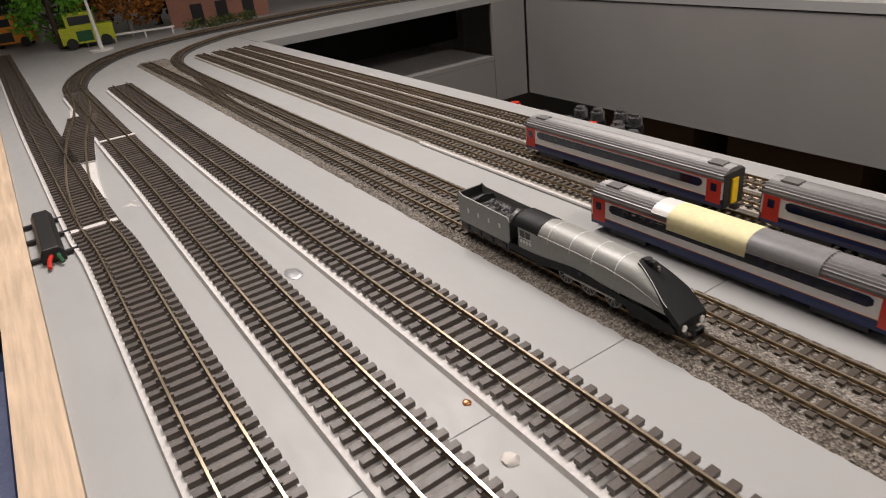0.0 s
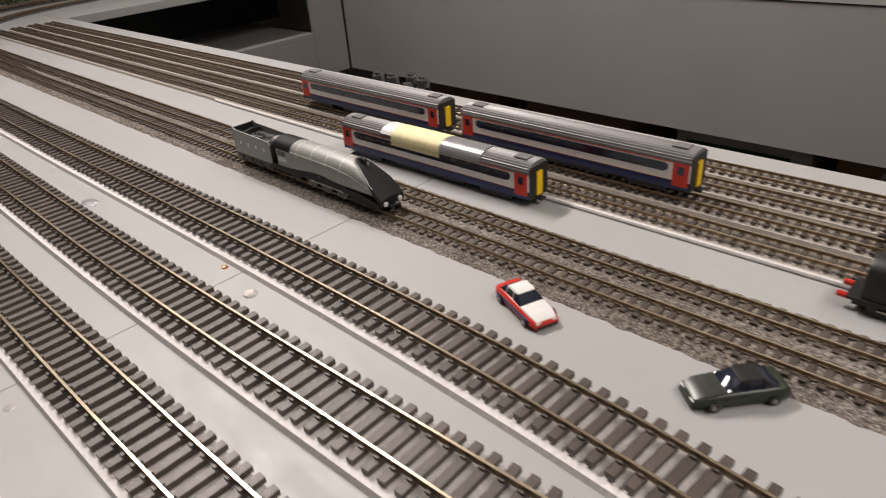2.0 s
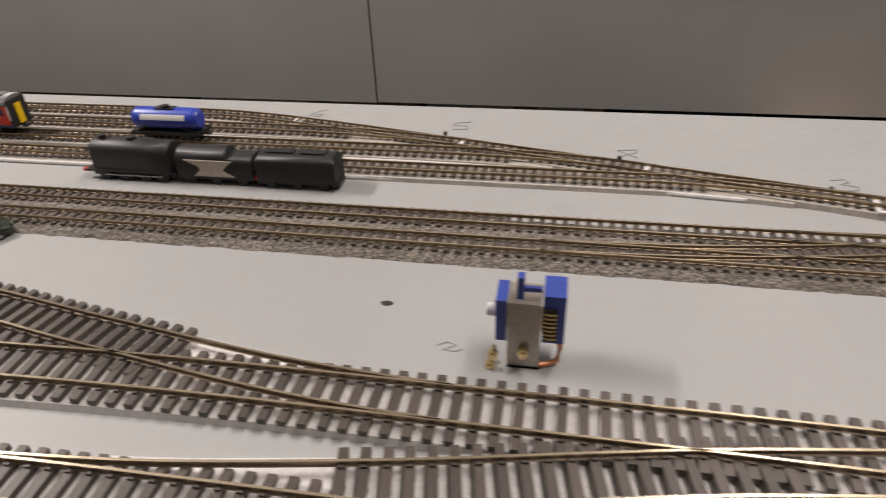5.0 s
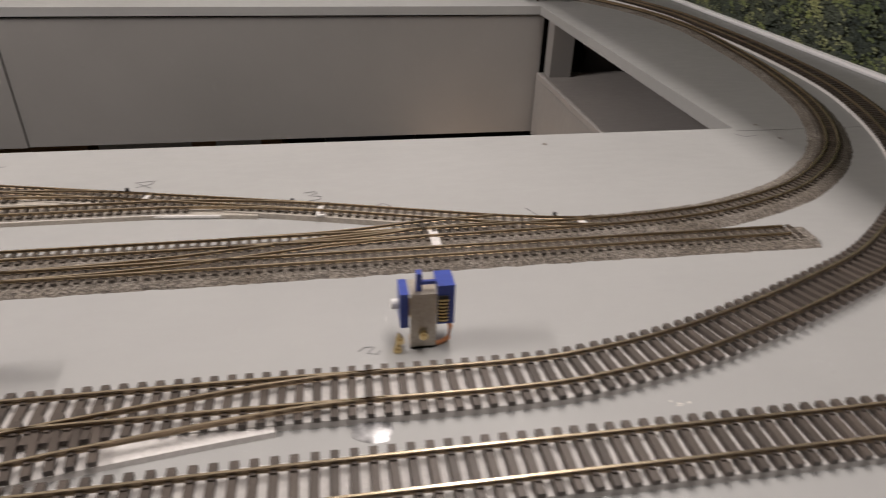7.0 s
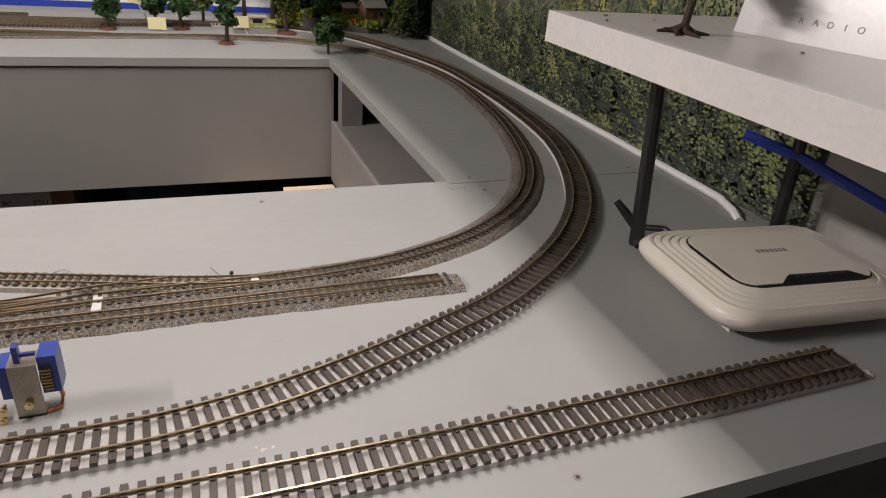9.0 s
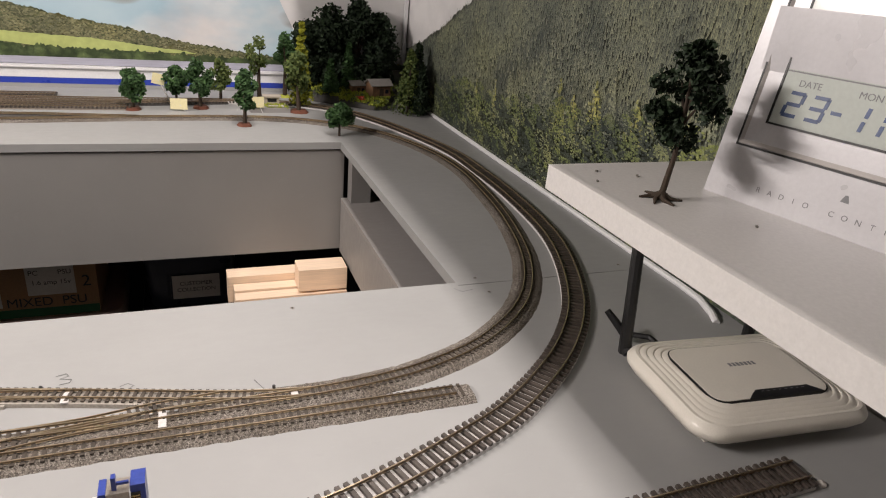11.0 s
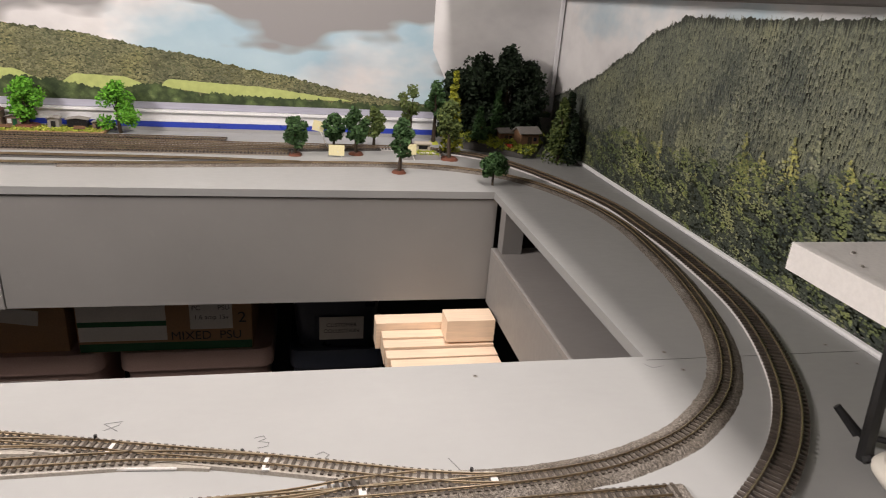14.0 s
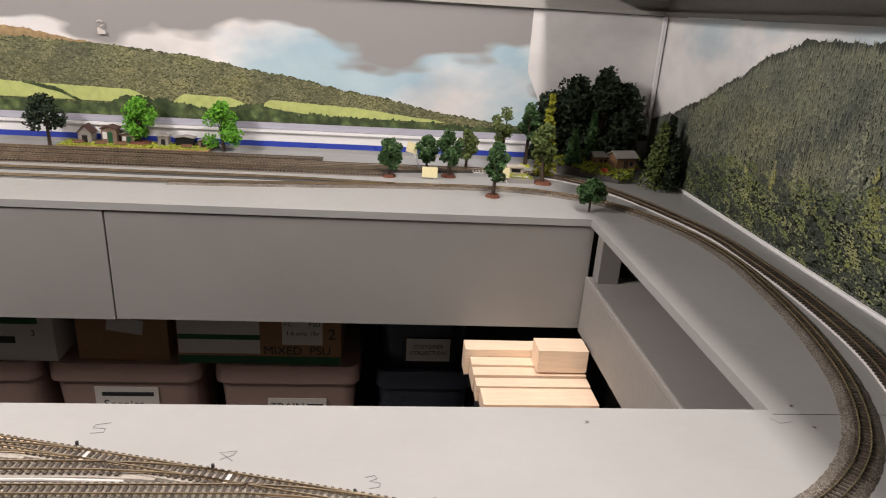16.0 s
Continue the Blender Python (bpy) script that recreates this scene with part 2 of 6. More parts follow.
def tube(points, r, sides=8):
    rings = []
    pts = [Vector(p) for p in points]
    for i, p in enumerate(pts):
        d = (pts[min(i + 1, len(pts) - 1)] - pts[max(i - 1, 0)]).normalized()
        s = d.orthogonal().normalized() if abs(d.z) > 0.95 else d.cross(Vector((0, 0, 1))).normalized()
        u = s.cross(d)
        rr = r[i] if isinstance(r, (list, tuple)) else r
        rings.append([p + rr * (math.cos(a) * s + math.sin(a) * u) for a in (2 * math.pi * k / sides for k in range(sides))])
    return loft(rings)


def cyl(x, y, z, r, h, sides=16, axis="z", r2=None):
    d = {"x": (1, 0, 0), "y": (0, 1, 0), "z": (0, 0, 1)}[axis]
    p = Vector((x, y, z))
    return tube([p, p + h * Vector(d)], [r, r if r2 is None else r2], sides)


def joined(*bms):
    out = bmesh.new()
    for bm in bms:
        me = bpy.data.meshes.new("tmp")
        bm.to_mesh(me)
        out.from_mesh(me)
        bm.free()
        bpy.data.meshes.remove(me)
    return out


def structure(name, bm, mat, label, bevel=0.0, category=""):
    return tagged(part(name, bm, mat, None, label, bevel=bevel), label, category, "", "structure")


def lettering(text, size, mat, parent, m, name="lettering"):
    cu = bpy.data.curves.new(name, "FONT")
    cu.body, cu.size, cu.extrude, cu.align_x, cu.align_y = text, size * D, 0.0001, "CENTER", "CENTER"
    tmp = bpy.data.objects.new(name, cu)
    me = bpy.data.meshes.new_from_object(tmp)
    bpy.data.objects.remove(tmp)
    me.materials.append(mat)
    ob = new(name, me)
    ob.parent = parent
    ob.matrix_basis = m
    return ob


def at(x, y, z, rx=0, ry=0, rz=0):
    return pose(x * D, y * D, z * D, rx, ry, rz)
# ---- the room ----
X0, X1, Y0, Y1, ZF, ZC = -26.0, 7.75, -16.0, 15.75, -8.0, 13.2
structure("floor", boxes((X0, X1, Y0, Y1, ZF - 0.3, ZF)), FLOOR, "dark floor of the railway room")
structure("ceiling", boxes((X0, X1, Y0, Y1, ZC, ZC + 0.3)), CEIL, "plain white ceiling")
structure("wall_north", boxes((X0, X1 + 0.5, Y1, Y1 + 0.5, ZF, ZC)), WALL, "pale wall behind the far baseboard")
structure("wall_east", boxes((X1, X1 + 0.5, Y0, Y1, ZF, ZC)), WALL, "pale wall beside the end baseboard")
structure("wall_south", boxes((X0, X1 + 0.5, Y0 - 0.5, Y0, ZF, ZC)), WALL, "plain pale wall")
structure("wall_west", boxes((X0 - 0.5, X0, Y0 - 0.5, Y1 + 0.5, ZF, ZC)), WALL, "plain pale wall")

# unseen blocker, added so the end baseboard falls into shade from the nearer tube
structure("added_shade_panel", boxes((4.6, 4.7, Y0, Y1, 4.6, ZC)), WALL, "unseen panel added to keep the tube's light off the end baseboard")

# ---- the baseboards round the operating well ----
WY0, WY1 = 4.53, 10.65      # the well
WX0, WX1 = -16.3, 4.87
structure("baseboard_near_west", boxes((-25.9, -6.003, 0.30, 4.45, -0.14, 0.0)), BOARD, "grey painted baseboard carrying the sidings", 0.006, "baseboard")
structure("baseboard_near_east", boxes((-5.997, 7.7, 0.30, 4.45, -0.14, 0.0)), BOARD, "grey painted baseboard with points and sidings", 0.006, "baseboard")
structure("baseboard_strip", boxes((WX0, WX1, 4.45, WY0, -0.14, -0.001)), BOARD, "grey painted inner edge of the baseboard", 0.008, "baseboard")
structure("baseboard_east", boxes((WX1, 7.7, 4.462, 10.66, -0.14, -0.001)), BOARD, "grey painted end baseboard with two curved tracks", 0.012, "baseboard")
structure("baseboard_far", boxes((-25.9, 7.7, 10.665, 15.7, -0.14, -0.001)), BOARD, "grey painted far baseboard with the station", 0.012, "baseboard")
structure("baseboard_west", boxes((-25.9, WX0, 4.462, 10.66, -0.14, -0.001)), BOARD, "grey painted end baseboard with curved track", 0.012, "baseboard")
structure("rim_near", boxes((-25.0, -1.2, 0.10, 0.298, -0.7, 0.035)), WOOD, "bare softwood strip along the baseboard edge", 0.02, "edging")
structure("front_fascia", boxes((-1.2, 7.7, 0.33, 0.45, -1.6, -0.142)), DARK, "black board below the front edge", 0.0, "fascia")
# the overhang's shade as a black strip, not a separate lip
structure("front_edge_shade", boxes((-1.2, 7.7, 0.36, 0.44, -0.30, -0.143)), DARK, "black strip standing for the shade under the baseboard edge", 0.0, "fascia")
# fascia of the far board, in lengths that meet at a seam
structure("fascia_far_east", boxes((-3.955, 4.96, 10.70, 10.78, -2.29, -0.162)), FASCIA, "grey painted hardboard fascia panel", 0.01, "fascia")
structure("fascia_far_west", boxes((-16.28, -3.985, 10.69, 10.77, -2.30, -0.157)), FASCIA, "grey painted hardboard fascia panel", 0.01, "fascia")
# east end: post, low shelf and its front panel
structure("post_east", boxes((5.03, 5.42, 10.30, 10.62, -1.15, -0.145)), FASCIA, "grey painted post under the board", 0.01, "post")
structure("shelf_east", boxes((4.90, 7.6, 4.6, 10.64, -1.24, -1.15)), BOARD_DARK, "grey lower shelf under the end baseboard", 0.01, "shelf")
structure("panel_east", boxes((4.90, 4.98, 4.6, 10.64, -2.32, -1.245)), FASCIA, "grey panel below the lower shelf", 0.01, "fascia")
# shade behind the shelf, put in as a black sheet
structure("void_shade_east", boxes((7.0, 7.1, 4.6, 10.64, -1.26, -0.145)), DARK, "black sheet standing for the shade behind the shelf", 0.0, "panel")
# west end, the same build
structure("post_west", boxes((-16.38, -16.30, 9.72, 10.64, -2.3, -0.145)), FASCIA, "grey painted end panel of the well", 0.01, "post")
structure("shelf_west", boxes((-19.0, -16.3, 4.6, 9.71, -1.36, -1.27)), FASCIA, "grey lower shelf under the end baseboard", 0.01, "shelf")
structure("panel_west", boxes((-16.38, -16.3, 4.6, 9.71, -2.32, -1.365)), FASCIA, "grey panel below the lower shelf", 0.01, "fascia")
# black sheets here and below stand for the shade in the open spaces
structure("void_shade_west", boxes((-19.1, -19.0, 4.6, 10.64, -1.26, -0.145)), DARK, "black sheet standing for the shade behind the shelf", 0.0, "panel")
structure("under_near_shade", boxes((-16.2, 4.8, 4.40, 4.46, -3.0, -0.15)), DARK, "black sheet standing for the shade under the near board", 0.0, "panel")
structure("under_far_shade", boxes((-16.2, 7.6, 15.3, 15.4, -8.0, -0.15)), DARK, "black sheet standing for the shade at the back of the storage space", 0.0, "panel")

# ---- tracks ----


def curve_points(pts, step):
    """A smooth line through the plan's points, at even steps: places and headings."""
    p = [Vector((x, y, 0)) for x, y in pts]
    p = [2 * p[0] - p[1]] + p + [2 * p[-1] - p[-2]]
    fine = []
    for a, b, c, d in zip(p, p[1:], p[2:], p[3:]):
        k = max(4, int((c - b).length / 0.05))
        for i in range(k):
            t = i / k
            fine.append(0.5 * ((2 * b) + (c - a) * t + (2 * a - 5 * b + 4 * c - d) * t * t + (3 * b - a - 3 * c + d) * t ** 3))
    fine.append(p[-2])
    out, need = [], 0.0
    for a, b in zip(fine, fine[1:]):
        seg = (b - a).length
        while need <= seg and seg > 0:
            q = a + (b - a) * (need / seg)
            out.append((q, (b - a).normalized()))
            need += step
        need -= seg
    return out


def swept(line, profile):
    rings = []
    for q, d in line:
        n = Vector((-d.y, d.x, 0))
        rings.append([q + n * u + Vector((0, 0, w)) for u, w in profile])
    return loft(rings)


def sleeper_mesh(name, length, width, z0, z1, gauge, mat):
    bm = bmesh.new()
    box(bm, -width / 2, width / 2, -length / 2, length / 2, z0, z1)
    for s in (-1, 1):
        for e in (-1, 1):
            y = s * gauge / 2 + e * gauge * 0.075
            box(bm, -width * 0.3, width * 0.3, y - gauge * 0.035, y + gauge * 0.035, z1, z1 + (z1 - z0) * 0.35)
    for v in bm.verts:
        v.co *= D
    me = bpy.data.meshes.new(name)
    bm.to_mesh(me)
    bm.free()
    me.materials.append(mat)
    return me


OO = dict(gauge=0.174, length=0.315, width=0.034, pitch=0.0755, base=0.032, tie=0.058, top=0.083, head=0.0105, bed=0.312, mat=SLEEPER, rail=RAIL)
NN = dict(gauge=0.096, length=0.172, width=0.027, pitch=0.060, base=0.034, tie=0.046, top=0.064, head=0.0085, bed=0.222, mat=SLEEPER_N, rail=RAIL_N)
for g in (OO, NN):
    g["mesh"] = sleeper_mesh("sleeper", g["length"], g["width"], g["base"], g["tie"], g["gauge"], g["mat"])
LINES = []


def near_line(q, others, limit):
    return any((q - o).length < limit for line in others for o, _ in line)


def track(pts, g, bed, label, skip=(), parts=(-99, 99), side=0.0, group=""):
    """Rails on sleepers on a bed; sleepers that another line already carries are left to it."""
    line = curve_points(pts, g["pitch"])
    mid = line[len(line) // 2][0]
    th = thing("model_track", mid.x, mid.y, 0, 0, label, "model railway track", group)
    inv = th.matrix_world.inverted()

    def under(ob):
        ob.parent = th
        ob.matrix_parent_inverse = inv
        return ob

    fine = curve_points(pts, 0.12)
    h, zt, zb = g["head"], g["top"], g["tie"]
    for s in (-1, 1):
        u = s * g["gauge"] / 2
        prof = [(u - h / 2, zt), (u - h / 2, zt - h * 0.8), (u - h * 0.18, zt - h), (u - h * 0.18, zb + h * 0.4), (u - h * 0.75, zb), (u + h * 0.75, zb), (u + h * 0.18, zb + h * 0.4), (u + h * 0.18, zt - h), (u + h / 2, zt - h * 0.8), (u + h / 2, zt)]
        bm = swept(fine, prof)
        for k, f in enumerate(bm.faces):
            f.material_index = int(k % 10 == 9 and k < 10 * (len(fine) - 1))
        under(part("rail", bm, g["rail"])).data.materials.append(RAIL_TOP)
    if bed:
        w, zb0 = g["bed"] / 2, g["base"] - 0.002

        def reach(x):
            """How far the strip shows on the operator's side: wide in the west, flush in the east."""
            return w + side * max(0.0, min(1.0, (-1.5 - x) / 2.5))

        bedline = [f for f in fine if not near_line(f[0], skip, g["bed"] * 0.10)]
        if len(bedline) > 2 and bedline:
            runs, run = [], [bedline[0]]
            for f in bedline[1:]:
                if (f[0] - run[-1][0]).length > 0.3:
                    runs.append(run)
                    run = []
                run.append(f)
            runs.append(run)
            dz = 0.0025 * (len(LINES) % 5)
            for run in runs:
                if len(run) > 1:
                    rings = []
                    for q, d in run:
                        n, a = Vector((-d.y, d.x, 0)), reach(q.x)
                        rings.append([q + n * u + Vector((0, 0, v)) for u, v in ((-a, 0), (-a + 0.008, zb0 - dz), (w - 0.008, zb0 - dz), (w, 0))])
                    under(part("bed", loft(rings), bed))
    rest = bmesh.new()
    count = 0
    for q, d in line:
        if near_line(q, skip, g["length"] * 0.42):
            continue
        ang = math.degrees(math.atan2(d.y, d.x)) + random.uniform(-0.8, 0.8)
        if parts[0] < q.x < parts[1] and count < 300:
            ob = new("sleeper", g["mesh"])
            ob.matrix_basis = pose(q.x * D, q.y * D, 0.0012 * (len(LINES) % 4) * D, 0, 0, ang)
            under(ob)
            count += 1
        else:
            m = Matrix.Translation(q) @ Matrix.Rotation(radians(ang), 4, "Z")
            box(rest, -g["width"] / 2, g["width"] / 2, -g["length"] / 2, g["length"] / 2, g["base"], g["tie"], m)
    if len(rest.verts):
        tagged(under(part("far_sleepers", rest, g["mat"])), kind="stuff")
    else:
        rest.free()
    LINES.append(line)
    return line


# OO gauge: the front sidings, the main line and its curves
OOL = "wide gauge model track, dark plastic sleepers on white foam"
main = track([(-14.6, 1.27), (-11.4, 1.27), (-10, 1.28), (-6.4, 1.28), (-4.2, 1.335), (-2.3, 1.405), (-1, 1.415), (0.6, 1.41), (1.84, 1.385), (2.37, 1.425), (3.0, 1.57), (3.86, 1.89), (4.57, 2.25), (5.45, 2.99), (6.14, 3.97), (6.70, 5.44), (6.91, 7.1), (6.93, 8.6), (6.88, 9.7), (6.58, 10.9), (6.05, 12.3), (5.4, 13.3), (4.4, 13.93), (3.2, 14.12), (0, 14.1), (-6, 14.15), (-16, 14.15)], OO, FOAM, OOL, parts=(-11, 8), side=0.038)
t1 = track([(-20.8, 0.62), (-14, 0.65), (-11, 0.69), (-9.3, 0.72), (-8.5, 0.755), (-6.2, 0.765), (-4, 0.80), (-2.2, 0.87), (0, 0.90), (1.3, 0.905), (3.4, 0.89), (4.8, 0.895), (6.33, 0.922)], OO, FOAM, OOL, parts=(-11, 8), side=0.038)
t3 = track([(-14.5, 1.81), (-9.5, 1.82), (-6.1, 1.85), (-4.4, 1.83), (-3.4, 1.755), (-2.6, 1.62), (-1.8, 1.49), (-1.3, 1.435), (-0.9, 1.415)], OO, FOAM, OOL, skip=(main,), parts=(-12, 8), side=0.042)
track([(-2.6, 0.865), (-1.9, 0.925), (-1.1, 1.05), (-0.38, 1.19), (0.1, 1.275), (0.86, 1.375), (1.35, 1.40)], OO, FOAM, "model track crossover with brassy rails", skip=(main, t1))
track([(-9.4, 0.72), (-10.4, 0.765), (-11.7, 0.91), (-12.8, 1.10), (-13.6, 1.21), (-14.4, 1.27)], OO, FOAM, "curved model turnout leg with brown sleepers", skip=(t1, main))
track([(-14.55, 1.27), (-15.3, 1.33), (-16.3, 1.58), (-17.4, 2.1), (-18.1, 2.75), (-18.55, 3.6), (-18.9, 4.8), (-19.1, 7.0), (-18.7, 9.4), (-17.6, 11.6), (-15.6, 13.2), (-13, 13.72), (-10, 13.75), (-4, 13.75), (0.2, 13.78), (2.0, 13.95), (3.0, 14.1)], OO, BED_DARK, "curved model track on a dark bed", parts=(-20, -14))
for y, xe in ((13.40, 1.0), (14.55, -0.5)):
    track([(-16, y), (-8, y), (-3, y), (xe - 1, y), (xe, y)], OO, UNDERLAY, "straight station model track on the far board", parts=(-6, 5))

# N gauge: two ballasted lines, the sidings with their ladder, and the loop
n1 = track([(-16.1, 2.50), (-12.3, 2.535), (-6, 2.535), (0, 2.535), (4.12, 2.53)], NN, None, "narrow gauge model track set in grey ballast", parts=(-10.6, 4.2))
loop = track([(-11.5, 2.77), (-6, 2.77), (0, 2.77), (1.6, 2.772), (2.3, 2.776), (2.92, 2.79), (3.42, 2.83), (3.99, 2.95), (4.72, 3.28), (5.46, 3.95), (6.01, 4.95), (6.38, 6.3), (6.56, 7.6), (6.62, 8.7), (6.46, 9.85), (6.0, 11.0), (5.3, 11.85), (4.21, 12.42), (3.03, 12.58), (1.35, 12.52), (-1.55, 12.25), (-3.3, 12.15), (-8, 12.12), (-16, 12.12)], NN, None, "narrow gauge model track, ballasted, curving round the well", parts=(-7.8, 7))
NL = "narrow gauge model siding with brown sleepers on foam"
lad = track([(-15.8, 4.08), (-9, 4.13), (-5, 4.13), (-3.5, 4.13), (-2.9, 4.09), (-2.3, 3.98), (-1.46, 3.79), (-0.29, 3.52), (0.9, 3.24), (1.7, 3.03), (2.2, 2.90), (2.6, 2.825), (2.95, 2.79)], NN, FOAM_N, NL, skip=(loop,), parts=(-10, 4), group="storage sidings")
for y, pts in ((3.88, [(-2.9, 3.88), (-2.2, 3.865), (-1.7, 3.82), (-1.2, 3.735)]), (3.62, [(-1.7, 3.62), (-1.0, 3.605), (-0.5, 3.56), (0.0, 3.455)]), (3.35, [(-0.5, 3.35), (0.2, 3.335), (0.7, 3.27), (1.2, 3.165)])):
    track([(-15.9, y - 0.03), (-9, y), (-5, y)] + pts, NN, FOAM_N, NL, skip=(lad,), parts=(-10, 4), group="storage sidings")
track([(-0.7, 2.535), (0.0, 2.57), (0.6, 2.645), (1.1, 2.725), (1.7, 2.77)], NN, None, "narrow gauge model crossover with brassy rails", skip=(n1, loop))
track([(0.5, 2.77), (1.2, 2.80), (1.7, 2.87), (2.2, 2.90)], NN, None, "narrow gauge model turnout leg", skip=(loop, lad))
track([(-11.6, 2.77), (-13.6, 2.775), (-15.0, 2.80), (-15.9, 2.92), (-16.7, 3.25), (-17.4, 3.9), (-17.9, 4.9), (-18.2, 7), (-17.9, 9), (-16.9, 11), (-15.4, 12.2), (-13.4, 12.7), (-10, 12.75), (-3.4, 12.75), (-1.0, 12.72), (0.4, 12.62), (1.3, 12.53)], NN, BED_DARK, "narrow gauge model track of the return loop", skip=(loop,), parts=(-10.8, -10))
track([(-11.6, 2.54), (-12.4, 2.59), (-13.2, 2.70), (-14.0, 2.77)], NN, None, "narrow gauge model crossover, weathered", skip=(n1,), parts=(0, 0))


def ballast_bed(pts, half_l, half_r, top, label, cell=0.022):
    """A strip of loose stones with sloping, ragged shoulders."""
    line = curve_points(pts, cell)
    bm = bmesh.new()
    us = []
    u = -half_l
    while u < half_r:
        us.append(u)
        u += cell
    us.append(half_r)
    rows = []
    for i, (q, d) in enumerate(line):
        n = Vector((-d.y, d.x, 0))
        row = []
        for u in us:
            edge = min(u + half_l, half_r - u)
            h = top * min(1, edge / 0.075)
            p = q + n * u
            k = noise.noise(p * 28) * 0.009 + noise.noise(p * 6) * 0.004
            rag = n * (noise.noise(p * 14) * 0.014 if edge < 0.01 else 0)
            row.append(bm.verts.new((p.x + rag.x, p.y + rag.y, max(-0.004, h + k - (0.01 if edge < 0.01 else 0)))))
        rows.append(row)
    for a, b in zip(rows, rows[1:]):
        for i in range(len(us) - 1):
            bm.faces.new((a[i], b[i], b[i + 1], a[i + 1]))
    bmesh.ops.recalc_face_normals(bm, faces=bm.faces)
    return tagged(part("ballast", bm, BALLAST, None, label), label, "ballast", "", "stuff")


ballast_bed([(-16.3, 2.63), (-12, 2.655), (-6, 2.655), (-0.9, 2.655)], 0.27, 0.27, 0.036, "loose grey ballast under the twin lines")
ballast_bed([(-0.92, 2.62), (0.5, 2.62), (2.4, 2.62), (2.5, 2.62)], 0.235, 0.24, 0.036, "loose grey ballast between the points")
ballast_bed([(2.48, 2.55), (3.4, 2.54), (4.22, 2.53)], 0.165, 0.13, 0.037, "loose grey ballast under the short siding")
ballast_bed([(2.4, 2.80), (2.92, 2.79), (3.42, 2.83), (3.99, 2.95), (4.72, 3.28), (5.46, 3.95), (6.01, 4.95), (6.38, 6.3), (6.56, 7.6), (6.62, 8.7), (6.46, 9.85), (6.0, 11.0), (5.3, 11.85), (4.21, 12.42), (3.03, 12.58), (1.35, 12.52), (-1.55, 12.25), (-3.3, 12.15)], 0.18, 0.19, 0.035, "thin grey ballast under the curved line", 0.03)
# ---- rolling stock ----


def hull(x, w, zb, zs, zt, n=9):
    """A body section at x: straight sides from zb to zs, then a round top to zt."""
    ring = [(x, -w, zb), (x, -w, zs)]
    for k in range(1, n):
        a = math.pi * k / n
        ring.append((x, -w * math.cos(a), zs + (zt - zs) * math.sin(a) ** 0.8))
    return ring + [(x, w, zs), (x, w, zb)]


def wheel(parent, x, y, z, r, mat, rim=None):
    w = part("wheel", cyl(0, -0.008, 0, r, 0.016, 20, "y"), mat, parent)
    w.location = (x * D, y * D, z * D)
    if rim:
        ring = joined(tube([(math.cos(a) * r * 0.86, -0.0105, math.sin(a) * r * 0.86) for a in (2 * math.pi * k / 20 for k in range(21))], r * 0.06, 4), *[tube([(0, -0.0105, 0), (math.cos(a) * r * 0.86, -0.0105, math.sin(a) * r * 0.86)], r * 0.04, 4) for a in (2 * math.pi * k / 10 for k in range(10))])
        part("rim", ring, rim, w)
    return w


